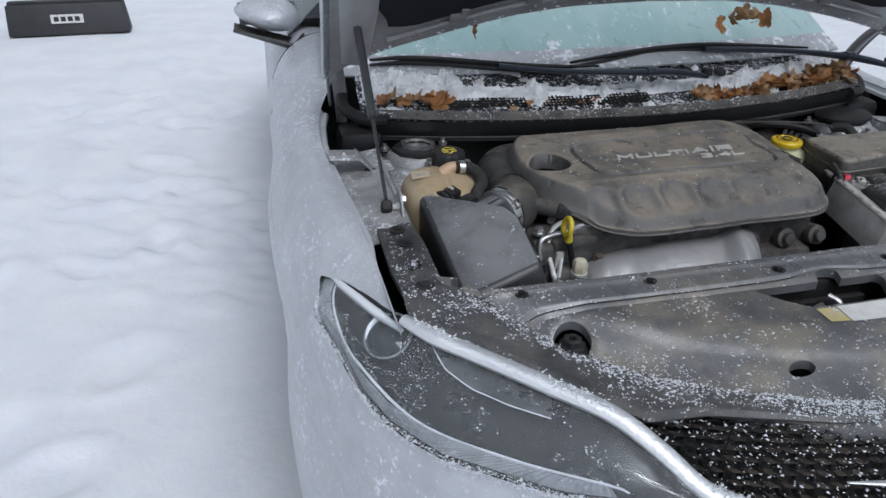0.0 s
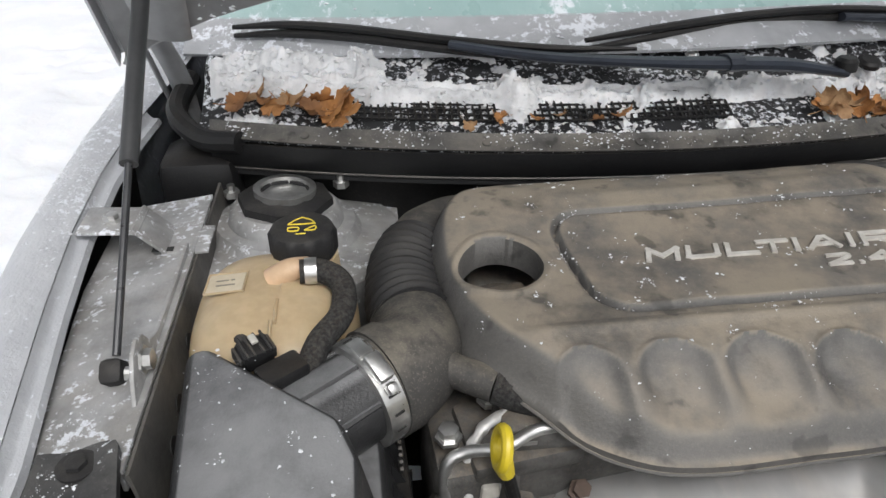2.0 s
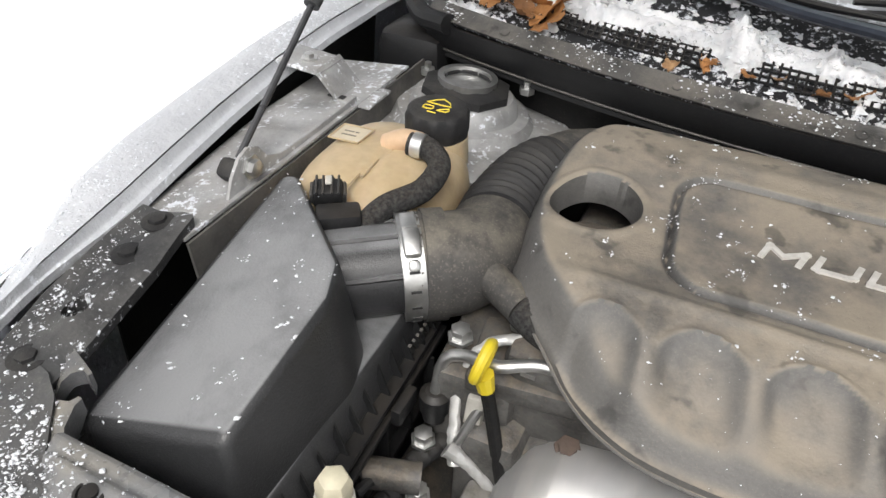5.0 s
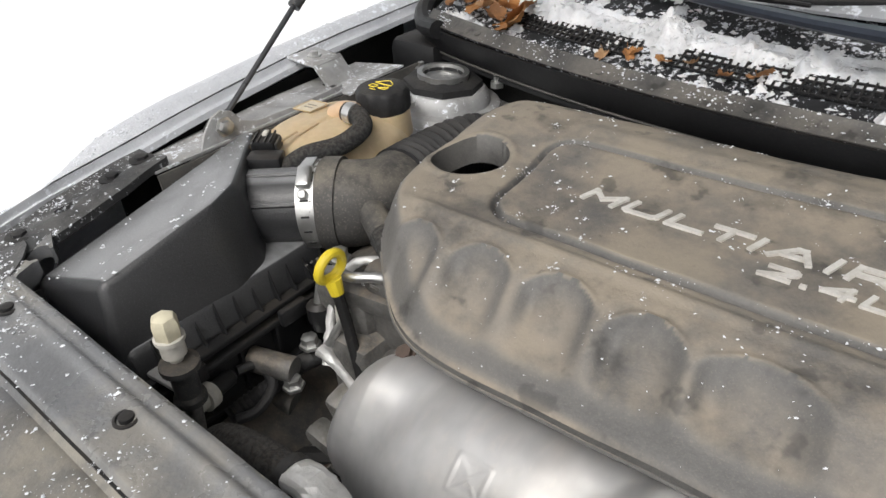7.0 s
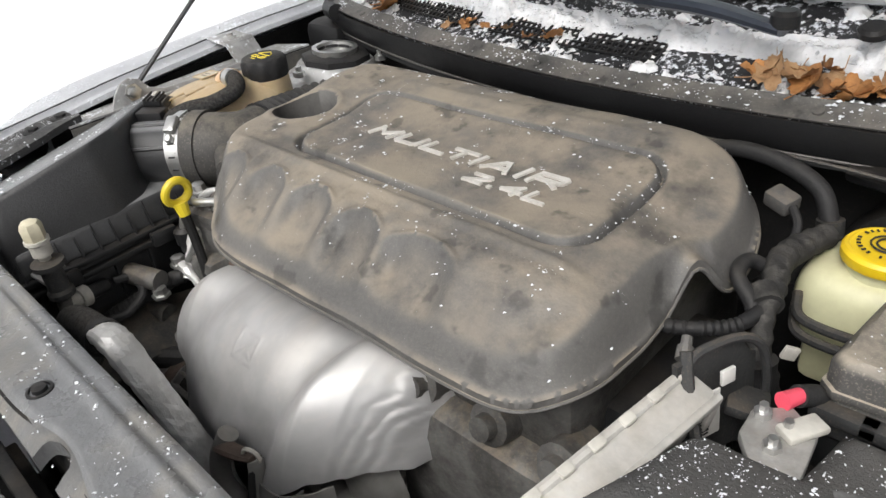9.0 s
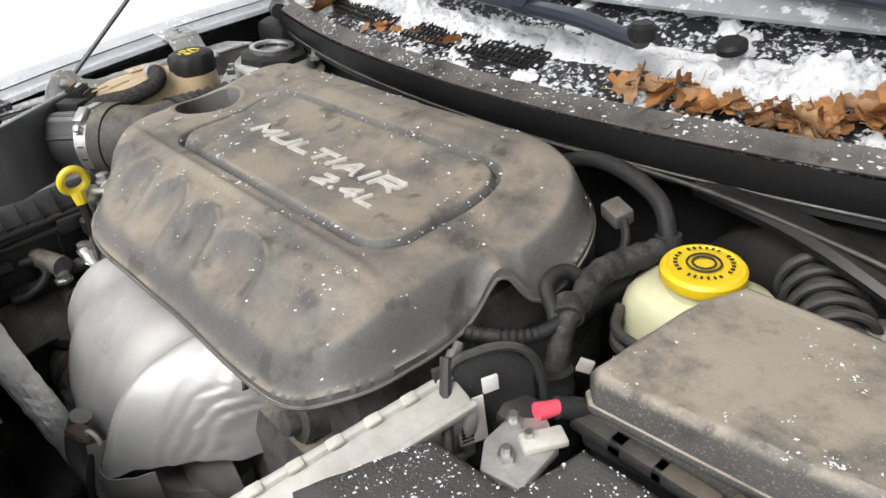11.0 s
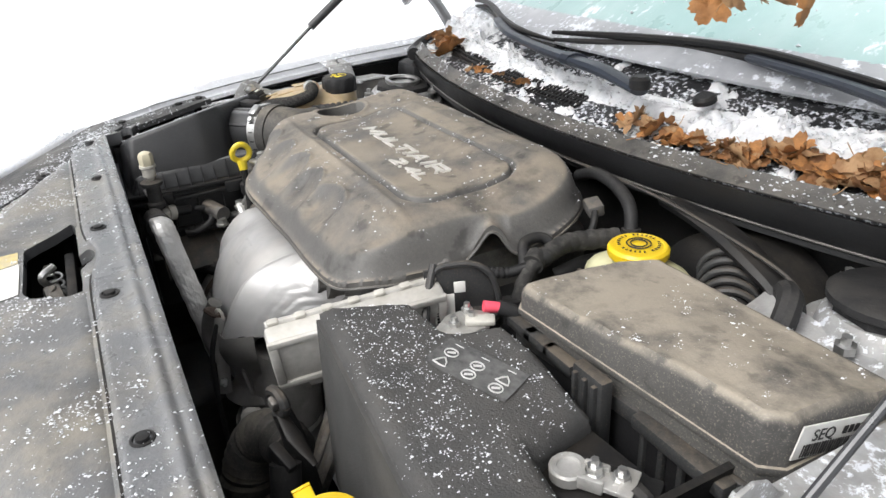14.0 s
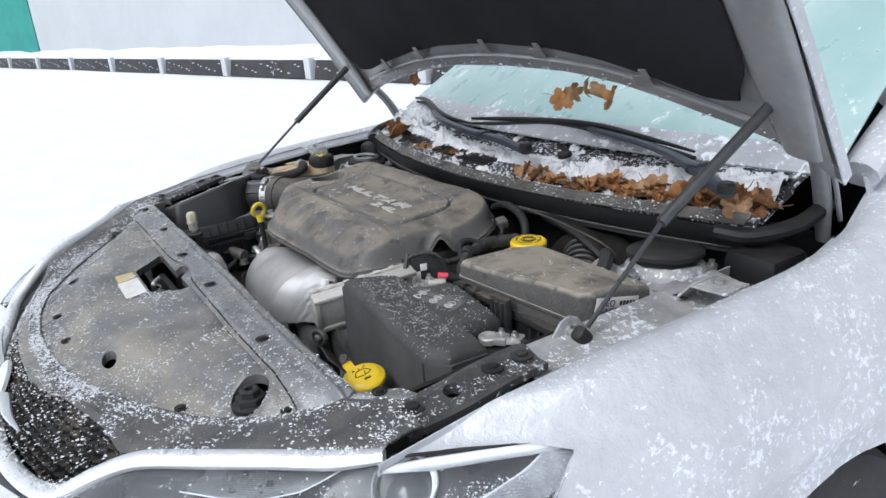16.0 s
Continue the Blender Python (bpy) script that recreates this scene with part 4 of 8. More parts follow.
def door_fn(y0, y1):
    def fn(u, v):
        y = y0 + u * (y1 - y0)
        fore = smoothstep(1.87, 2.25, y)
        return flank(y, v, 0.665 + 0.12 * fore - 0.09 * smoothstep(3.9, 4.7, y), 1.036 - 0.036 * fore + 0.02 * smoothstep(2.3, 3.8, y), 0.80)
    return fn


for y0, y1, name in ((1.88, 2.86, "front_door"), (2.87, 3.62, "rear_door"), (3.63, 4.70, "rear_quarter")):
    g = surf(door_fn(y0, y1), 30, 36)
    if name == "rear_quarter":
        g = cut_arch(g, 3.84, WHEEL_R, ARCH_R)
    both(name, g, paint, car, "silver iced flank panel", 50)
for y0, y1 in ((2.0, 2.86), (2.89, 3.5)):
    def pane(u, v, y0=y0, y1=y1):
        y = y0 + u * (y1 - y0)
        top = min(interp(y, ROOF) - 0.06, 1.02 + 0.52 * max(0, y - 1.62))
        return 0.785 - 0.232 * v, y, 1.005 + (top - 1.005) * v
    both("side_window", surf(pane, 12, 8, 0.005), side_glass, car, "iced side window")
both("pillar", tube([(0.690, 1.42, 1.035), (0.655, 1.75, 1.21), (0.585, 2.10, 1.415), (0.555, 2.6, 1.455), (0.55, 3.2, 1.43), (0.60, 4.0, 1.14)], 0.034, 10, flat=0.8), paint, car)
both("pillar_base", surf(lambda u, v: (interp(1.42 + 0.62 * u, EDGE_X) + 0.012 + (0.69 - 0.1 * u - interp(1.42 + 0.62 * u, EDGE_X)) * v, 1.42 + 0.62 * u, interp(1.42 + 0.62 * u, EDGE_Z) - 0.004 + (1.035 + 0.36 * u - interp(1.42 + 0.62 * u, EDGE_Z)) * v), 12, 8, 0.004), paint, car)

for s in (1, -1):
    def shell(u, v):
        """The mirror's cap: u round it, v from its nose to its open back."""
        t = math.tau * u
        k = math.sin(min(1.0, v * 1.15) * math.pi / 2) ** 0.6
        wide = 0.098 - 0.004 * v
        cx, cz = math.cos(t), math.sin(t)
        x = math.copysign(abs(cx) ** 0.8, cx) * wide * k
        tall = interp(x, [(-0.098, 0.050), (0.02, 0.048), (0.07, 0.034), (0.098, 0.018)])
        z = math.copysign(abs(cz) ** 0.75, cz) * tall * k
        return s * (0.843 + x), 1.845 + 0.135 * v + 0.02 * (x / 0.1), 1.092 + z + 0.10 * x
    mirror = part("wing_mirror", surf(shell, 40, 14), paint, car, "silver wing mirror capped with frost", 60)
    part("mirror_housing", surf(lambda u, v: (s * (0.94 - 0.24 * u), 1.86 + 0.10 * v, 1.068 - 0.070 * u - (0.010 + 0.016 * u) * math.sin(v * math.pi)), 16, 8, 0.008), plastic, mirror, "black lower housing")
    part("mirror_foot", tube([(s * 0.755, 1.91, 1.02), (s * 0.72, 1.90, 0.99), (s * 0.695, 1.89, 0.95)], [0.045, 0.035, 0.028], 10, flat=0.6), plastic, mirror)
    part("mirror_glass", surf(lambda u, v: (s * (0.755 + 0.17 * u), 1.972, 1.058 + 0.066 * v), 2, 2, 0.003), side_glass, mirror)

for y in (WHEEL_Y, 3.84):
    for s in (1, -1):
        ax = (s, 0, 0)
        wheel = part("wheel", rev([(0.10, -0.09), (0.205, -0.09), (0.225, -0.10), (0.232, -0.08), (0.215, 0.04), (0.225, 0.078), (0.20, 0.075), (0.19, 0.055), (0.05, 0.045)], 36, (s * 0.735, y, WHEEL_R), ax), rim_mat, car, "winter wheel on an alloy rim")
        ribs = [(0.232, -0.105), (0.30, -0.112), (0.325, -0.10)]
        for q in (-0.075, -0.035, 0.005, 0.045):
            ribs += [(0.3345, q - 0.012), (0.3345, q + 0.012), (0.326, q + 0.015), (0.326, q + 0.025)]
        ribs += [(0.333, 0.088), (0.322, 0.103), (0.295, 0.112), (0.232, 0.098)]
        part("tyre", rev(ribs, 56, (s * 0.735, y, WHEEL_R), ax), tyre_mat, wheel, "black tyre with grooved tread")
        for k in range(7):
            t = math.tau * k / 7
            a, b = Vector((s * 0.80, y + 0.05 * math.cos(t), WHEEL_R + 0.05 * math.sin(t))), Vector((s * 0.805, y + 0.21 * math.cos(t), WHEEL_R + 0.21 * math.sin(t)))
            part("spoke", tube([a, b], [0.028, 0.02], 8, 3, flat=0.6), rim_mat, wheel)
    both("wheel_liner", surf(lambda u, v: (0.55 + 0.30 * v, y + 0.405 * math.cos(u * math.pi), 0.32 + 0.405 * math.sin(u * math.pi)), 24, 3, 0.004), dark_bay, car)

# ---- the bay: rails, towers, firewall, floor ----


def rail_fn(u, v):
    y = 0.70 + u * 0.42
    x = 0.634 + v * interp(y, [(0.70, 0.072), (0.78, 0.086), (0.95, 0.104), (1.12, 0.106)])
    rib = sum(math.exp(-(((y - r) / 0.012) ** 2)) for r in (0.90, 0.955))
    return x, y, 0.926 - 0.014 * v + 0.004 * rib * smoothstep(0.1, 0.3, v) * smoothstep(1.0, 0.8, v)


for s in (1, -1):
    Stand.lift = Stand.high if s == -1 else 0.0
    g = surf(rail_fn, 30, 10, 0.003)
    rail = part("inner_rail", g if s == 1 else g.mirrored(), paint_inner, car, "grey inner fender rail with frost")
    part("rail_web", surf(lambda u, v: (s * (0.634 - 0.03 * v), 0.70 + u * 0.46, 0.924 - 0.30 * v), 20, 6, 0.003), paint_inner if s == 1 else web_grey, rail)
    for hy, hz in ((0.815, 0.880), (0.885, 0.893), (0.925, 0.884), (0.845, 0.845), (0.775, 0.870)):
        part("web_hole", rev([(0.009, 0.0), (0.009, 0.0012)], 16, (s * (0.634 - 0.1 * (0.924 - hz) - 0.0035), hy, hz), (-s, 0, 0.1)), ink, rail)
    mount = [(0.0, 0.0), (0.03, 0.012), (0.045, 0.04), (0.03, 0.07), (-0.01, 0.085), (-0.05, 0.03)]
    eye = [(0.71, 0.908), (0.735, 0.916), (0.765, 0.926), (0.775, 0.946), (0.788, 0.961), (0.803, 0.966), (0.818, 0.960), (0.830, 0.944), (0.85, 0.936), (0.92, 0.934), (1.0, 0.936), (1.0, 0.905), (0.71, 0.895)]
    em = prism([(q[0], q[1]) for q in eye], 0.0, 0.004, 0.0012)
    foot = -0.014 if s == 1 else 0.0
    em = em.moved(Matrix(((0, 0, s, s * 0.640), (1, 0, 0, 0), (0, 1, 0, foot), (0, 0, 0, 1))))
    part("strut_mount", em, paint_inner, rail, "grey eye plate holding the gas strut")
    part("mount_nut", rev([(0.013, 0), (0.013, 0.002), (0.009, 0.002), (0.009, 0.008), (0.005, 0.010)], 6, (s * 0.640, 0.803, 0.945 + foot), (-s, 0, 0)), steel, rail)
    part("fender_bracket", block((0.062, 0.055, 0.004), (s * 0.717, 1.020, 0.956), (0, s * -4, 0), 0.0015), paint_inner, rail)
    part("bracket_leg", block((0.05, 0.055, 0.004), (s * 0.676, 1.020, 0.940), (0, s * -48, 0), 0.0015), paint_inner, rail)
    part("bracket_foot", block((0.05, 0.055, 0.004), (s * 0.645, 1.020, 0.9265), (0, 0, 0), 0.0015), paint_inner, rail)
    part("bracket_bolt", rev([(0.011, 0), (0.011, 0.003), (0.006, 0.003), (0.006, 0.008)], 6, (s * 0.717, 1.020, 0.957)), steel, rail)
    # black shield beside the lamp
    out = [(0.618, 0.52), (0.682, 0.525), (0.694, 0.60), (0.697, 0.72), (0.640, 0.722), (0.628, 0.66)]
    hs = [ring_of(0.656, 0.600, 0.012, 16)]
    sh = sheet(out, 0.006, lambda x, y: 0.913 + 0.022 * smoothstep(0.52, 0.72, y) + 0.004 * math.sin(x * 90), hs, 0.010, 0.015)
    shield = part("lamp_shield", sh if s == 1 else sh.mirrored(), shield_black, car, "black plastic side shield with clips")
    part("rail_hole", rev([(0.013, 0.0), (0.013, 0.001)], 20, (s * 0.695, 0.841, 0.9180), (s * 0.14, 0, 1)), ink, rail)
    part("rail_slot", block((0.022, 0.008, 0.001), (s * 0.668, 1.000, 0.9290), (0, 0, 0), 0.0), ink, rail)
    for (cx, cy) in ((0.658, 0.660), (0.664, 0.702), (0.65, 0.548)):
        z = 0.913 + 0.022 * smoothstep(0.52, 0.72, cy)
        part("washer", rev([(0.0145, 0.0), (0.0145, 0.002), (0.010, 0.0025)], 18, (s * cx, cy, z + 0.001)), rubber, shield)
        part("clip", rev([(0.0080, 0.002), (0.0080, 0.007), (0.005, 0.008)], 6, (s * cx, cy, z)), rubber, shield)
    # suspension tower
    TOWER_Z = 0.915 if s == 1 else 0.908
    tower = part("strut_tower", rev([(0.150, -0.14), (0.146, -0.034), (0.138, -0.028), (0.092, -0.024), (0.084, -0.012), (0.070, -0.010), (0.066, 0.004), (0.060, 0.010)], 40, (s * 0.548, 1.108, TOWER_Z), (s * -0.06, 0.05, 1)), paint_inner, car, "silver painted suspension tower")
    part("top_mount", rev([(0.056, 0.006), (0.058, 0.009), (0.057, 0.019), (0.050, 0.022), (0.040, 0.023), (0.036, 0.026), (0.030, 0.026), (0.028, 0.010), (0.010, 0.008), (0.009, 0.018)], 8, (s * 0.548, 1.108, TOWER_Z), (s * -0.06, 0.05, 1)), rubber, tower, "black rubber top mount")
    if s == 1:
        part("mount_cap", rev([(0.060, 0.018), (0.064, 0.021), (0.064, 0.028), (0.058, 0.032), (0.01, 0.033)], 32, (s * 0.548, 1.108, TOWER_Z), (s * -0.06, 0.05, 1)), rubber, tower, "flat black rubber cap")
    part("tower_ring", rev([(0.037, 0.022), (0.0375, 0.031), (0.030, 0.031), (0.0295, 0.020)], 28, (s * 0.548, 1.108, TOWER_Z), (s * -0.06, 0.05, 1)), steel, tower)
    for k in range(3):
        t = math.tau * k / 3 + 0.6
        part("stud_nut", rev([(0.010, 0), (0.010, 0.008), (0.005, 0.008), (0.005, 0.016)], 6, (s * 0.545 + 0.078 * math.cos(t), 1.105 + 0.078 * math.sin(t), 0.915)), steel, tower)
    part("tower_shelf", surf(lambda u, v: (s * (0.41 + 0.20 * v), 0.972 + u * 0.20 + 0.03 * (1 - v), TOWER_Z - 0.024 - 0.02 * (1 - v) - 0.012 * (1 - u) ** 2), 14, 14, 0.005), paint_inner, tower, "pressed shelf in front of the tower")
    part("shelf_lip", tube([(s * 0.41, 1.004, TOWER_Z - 0.052), (s * 0.48, 0.994, TOWER_Z - 0.046), (s * 0.55, 0.982, TOWER_Z - 0.038), (s * 0.61, 0.972, TOWER_Z - 0.034)], 0.004, 8), paint_inner, tower)
    part("rear_corner", block((0.10, 0.10, 0.09), (s * 0.662, 1.215, 0.905), (0, 0, 0), 0.02), plastic_clean, car, "black foam corner filler")
    part("corner_seal", tube([(s * 0.60, 1.165, 0.975), (s * 0.65, 1.19, 0.972), (s * 0.69, 1.25, 0.985), (s * 0.685, 1.34, 1.0)], 0.014, 10), plastic_clean, car)
Stand.lift = 0.0

part("firewall", surf(lambda u, v: ((2 * u - 1) * 0.66, 1.135 + 0.2 * ((2 * u - 1) * 0.64) ** 2 + 0.02 * math.sin(v * 8), 0.975 - 0.62 * v), 30, 16, 0.01), dark_bay, car, "dark firewall")
part("cowl_underside", surf(lambda u, v: ((2 * u - 1) * 0.64, cowl_front((2 * u - 1) * 0.64) + 0.008 + 0.05 * v, 0.942 - 0.01 * v), 30, 4, 0.006), plastic_clean, car)
# dark sheets added inside the fenders to stand in for shade in the slot
both("slot_shade_sheet", surf(lambda u, v: (0.752 + 0.01 * u + 0.02 * v, 0.70 + u * 0.56, 0.905 + 0.035 * u - 0.30 * v), 10, 4, 0.003), dark_bay, car)
part("under_tray", surf(lambda u, v: ((2 * u - 1) * 0.78, 0.528 + v * 0.692, 0.26), 6, 6, 0.01), dark_bay, car)
for s in (1, -1):
    part("frame_rail", block((0.09, 0.80, 0.12), (s * 0.50, 0.80, 0.46), (0, 0, 0), 0.012), dark_bay, car)
    part("wheelhouse", surf(lambda u, v: (s * (0.585 - 0.05 * math.sin(v * math.pi)), 0.52 + u * 0.70, 0.90 - 0.62 * v), 12, 12, 0.006), dark_bay, car)
part("floor_pan", block((1.6, 2.9, 0.06), (0, 3.0, 0.26), (0, 0, 0), 0.01), dark_bay, car)
part("dashboard", block((1.2, 0.30, 0.2), (0, 1.75, 0.93), (0, 0, 0), 0.05), plastic_clean, car)


# ---- engine cover ----
COVER = closed([(-0.392, 0.955), (-0.387, 0.86), (-0.355, 0.785), (-0.305, 0.732), (-0.25, 0.693), (-0.19, 0.681), (-0.10, 0.683), (0.0, 0.686), (0.10, 0.686), (0.160, 0.692), (0.192, 0.714), (0.205, 0.750), (0.207, 0.80), (0.206, 0.85), (0.214, 0.880), (0.226, 0.895), (0.228, 0.94), (0.212, 0.99), (0.175, 1.032), (0.11, 1.048), (-0.05, 1.055), (-0.22, 1.060), (-0.325, 1.052), (-0.375, 1.015)], 5)
HOLE = ring_of(-0.324, 0.889, 0.0415, 40)


def panel_edge(x, y):
    """Distance to the rounded outline of the raised name panel."""
    cx, cy, hx, hy, r = -0.056, 0.885, 0.199, 0.077, 0.034
    sx = x + 0.10 * (y - cy) * smoothstep(0.0, -0.2, x - cx)
    dx, dy = abs(sx - cx) - (hx - r), abs(y - cy) - (hy - r)
    return math.hypot(max(dx, 0), max(dy, 0)) + min(max(dx, dy), 0) - r


def cover_z(x, y):
    _, d = nearest((x, y), COVER)
    z = 0.9665 + 0.014 * smoothstep(0.89, 1.0, y) + 0.004 * smoothstep(-0.1, 0.1, x) * smoothstep(0.78, 0.95, y)
    # front slope with its scallops and the ridges between them
    ridge = 0.790 - 0.012 * smoothstep(-0.22, 0.19, x)
    slope = smoothstep(ridge, 0.676, y)
    z -= 0.049 * slope**1.1
    fade = smoothstep(0.690, 0.730, y)
    for cx, top, w in ((-0.278, 0.764, 0.026), (-0.206, 0.764, 0.030), (-0.130, 0.764, 0.031), (-0.054, 0.758, 0.031), (0.028, 0.757, 0.042)):
        k = (x - cx + 0.12 * (y - top)) / w
        q = k * k + (max(0.0, y - top + 0.026) / 0.026) ** 2
        z -= 0.0070 * smoothstep(1.25, 0.0, q) * fade
        z -= 0.0050 * math.exp(-(((k + 0.72) / 0.30) ** 2) - ((y - top + 0.022) / 0.016) ** 2)
        z += 0.0036 * math.exp(-(((k - 1.18) / 0.30) ** 2)) * fade * smoothstep(top + 0.016, top - 0.012, y)
        z += 0.0030 * math.exp(-(((q - 1.25) / 0.22) ** 2)) * smoothstep(top - 0.022, top - 0.004, y)
    arch = math.exp(-(((x - 0.213) / 0.022) ** 2) - ((y - 0.874) / 0.020) ** 2)
    # the end slopes on the other side and the back
    right = smoothstep(0.125, 0.225, x) * smoothstep(0.705, 0.76, y)
    z -= 0.018 * right * (1 - 0.4 * arch)
    z -= 0.010 * smoothstep(1.01, 1.06, y)
    z -= 0.010 * smoothstep(-0.34, -0.395, x)
    # rounded border down to the rim
    z -= 0.036 * (1 - smoothstep(0.0, 0.026, d)) ** 1.6 * (1 - 0.6 * slope) * (1 - 0.75 * arch)
    e = panel_edge(x, y)
    z += 0.0012 * (1 - smoothstep(-0.004, 0.004, e)) - 0.0095 * math.exp(-((e / 0.0031) ** 2))
    z += 0.0035 * math.exp(-(((y - 0.787) / 0.006) ** 2)) * smoothstep(0.19, 0.12, x) * smoothstep(-0.34, -0.28, x)
    z += 0.0022 * math.exp(-(((y - 0.990) / 0.010) ** 2)) * smoothstep(0.15, 0.10, x) * smoothstep(-0.28, -0.22, x)
    z -= 0.0030 * math.exp(-(((math.hypot(x - 0.05, y - 0.88) - 0.175) / 0.016) ** 2)) * smoothstep(0.10, 0.16, x)
    h = math.hypot(x + 0.324, y - 0.889)
    z += 0.0025 * math.exp(-(((h - 0.047) / 0.004) ** 2))
    return z + 0.0012 * nz(x, y, 0.4, 18)


cover = thing("engine_cover", "dusty grey plastic engine cover with raised silver lettering", "engine cover", (-0.08, 0.86, 0.90))
part("cover_shell", sheet(COVER, 0.0026, cover_z, [HOLE], 0.008, 0.032), cover_mat, cover, "moulded shell with scalloped front slope", 60)
part("cover_rim", tube([(x, y, cover_z(x, y) - 0.008) for x, y in COVER[::2]] + [(COVER[0][0], COVER[0][1], cover_z(*COVER[0]) - 0.008)], 0.0020, 6, 2), cover_mat, cover)

# embossed wide letters from straight strokes: each a run of points on a 1 x 1 body
GLYPHS = {
    "M": [[(0, 0), (0, 1), (0.5, 0.35), (1, 1), (1, 0)]],
    "U": [[(0, 1), (0, 0.12), (0.12, 0), (0.88, 0), (1, 0.12), (1, 1)]],
    "L": [[(0, 1), (0, 0), (1, 0)]],
    "T": [[(0, 1), (1, 1)], [(0.5, 1), (0.5, 0)]],
    "I": [[(0.5, 1), (0.5, 0)]],
    "A": [[(0, 0), (0.42, 1), (0.6, 1), (1, 0)], [(0.2, 0.33), (0.8, 0.33)]],
    "R": [[(0, 0), (0, 1), (0.9, 1), (1, 0.88), (1, 0.55), (0.9, 0.45), (0.15, 0.45)], [(0.55, 0.45), (1, 0)]],
    "2": [[(0, 1), (0.9, 1), (1, 0.88), (1, 0.72), (0.9, 0.6), (0.0, 0.0), (1, 0)]],
    ".": [[(0.4, 0.0), (0.6, 0.0)]],
    "4": [[(0.75, 0), (0.75, 1), (0, 0.32), (1, 0.32)]],
}


def stroke_slab(a, b, w, lift, place):
    (xa, ya), (xb, yb) = a, b
    d = Vector((xb - xa, yb - ya)).normalized()
    a, b = Vector(a) - d * w * 0.5, Vector(b) + d * w * 0.5
    s = Vector((-d.y, d.x)) * w * 0.5
    base = [a + s, a - s, b - s, b + s]
    verts = [place(p.x, p.y, -0.002) for p in base] + [place(p.x, p.y, lift) for p in base]
    return verts, [(3, 2, 1, 0), (4, 5, 6, 7), (0, 1, 5, 4), (1, 2, 6, 5), (2, 3, 7, 6), (3, 0, 4, 7)]


def lettering(text, x0, y0, width, height, gap, w, slant=0.18):
    at = x0
    for ch in text:
        wide = width * {"I": 0.16, ".": 0.22}.get(ch, 1.0)
        g = Geo()
        for run in GLYPHS[ch]:
            for a, b in zip(run, run[1:]):
                q = lambda p: (at + p[0] * wide + slant * height * p[1], y0 + p[1] * height)
                g.add(*stroke_slab(q(a), q(b), w, 0.0022, lambda x, y, l: (x, y, cover_z(x, y) + l)))
        part("letter", g, letter_mat, cover, smooth=0)
        at += wide + gap - {"L": 0.0085, "T": 0.004}.get(ch, 0.0)


lettering("MULTIAIR", -0.1815, 0.8760, 0.0290, 0.0172, 0.0116, 0.0050, 0.30)
lettering("2.4L", -0.0125, 0.8470, 0.0205, 0.0140, 0.0086, 0.0040, 0.30)
oil_cap = thing("oil_filler_cap", "black oil filler cap recessed in the engine cover", "oil cap", (-0.324, 0.889, 0.90))
part("cap_body", rev([(0.034, -0.02), (0.034, 0.015), (0.030, 0.019)], 28, (-0.324, 0.889, 0.905)), plastic, oil_cap)
part("grip", block((0.052, 0.016, 0.016), (-0.324, 0.889, 0.930), (0, 0, 12), 0.004), plastic, oil_cap)

# ---- engine under the cover ----
engine = thing("engine", "grimy aluminium engine with its head and cast housings", "engine", (-0.08, 0.86, 0.45))
part("block", block((0.52, 0.36, 0.40), (-0.07, 0.88, 0.62), (0, 0, 0), 0.03), alu, engine)
part("cylinder_head", block((0.54, 0.30, 0.10), (-0.08, 0.885, 0.855), (0, 0, 0), 0.015), alu, engine)
part("cam_housing", block((0.075, 0.11, 0.12), (-0.372, 0.775, 0.815), (0, 0, 4), 0.012), alu, engine)
part("head_flange", block((0.10, 0.08, 0.022), (-0.33, 0.765, 0.87), (0, 0, 8), 0.006), alu, engine)
part("side_case", block((0.06, 0.20, 0.26), (-0.345, 0.80, 0.70), (0, 0, 0), 0.015), alu, engine)
for x, y, z in ((-0.392, 0.752, 0.885), (-0.350, 0.79, 0.887), (-0.325, 0.745, 0.887), (-0.40, 0.70, 0.80), (-0.385, 0.66, 0.78)):
    part("head_bolt", rev([(0.012, 0), (0.012, 0.004), (0.009, 0.004), (0.009, 0.013), (0.004, 0.015)], 6, (x, y, z)), steel, engine)
for x in (-0.40, -0.385):
    part("boss", rev([(0.014, 0), (0.014, 0.05)], 14, (x, 0.665, 0.74 + 0.06 * (x > -0.39)), (-1, -0.4, 0.1)), alu, engine)
for x in (0.04, 0.12, 0.19):
    part("head_boss", rev([(0.022, -0.02), (0.02, 0.02), (0.012, 0.022), (0.011, 0.032)], 12, (x, 0.735, 0.83), (0, -1, 0.3)), alu, engine)
part("side_cover", block((0.10, 0.16, 0.10), (0.205, 0.86, 0.80), (0, 0, 0), 0.012), plastic_clean, engine)
part("flange_plate", block((0.042, 0.008, 0.062), (-0.312, 0.768, 0.800), (-20, 0, 12), 0.004), rust, engine)
part("flange_bolt", rev([(0.013, 0), (0.013, 0.008), (0.007, 0.008), (0.007, 0.022)], 6, (-0.307, 0.763, 0.808), (0, -1, 0.5)), rust, engine)
part("gearbox", block((0.30, 0.30, 0.28), (0.33, 0.86, 0.52), (0, 0, 0), 0.04), alu, engine)

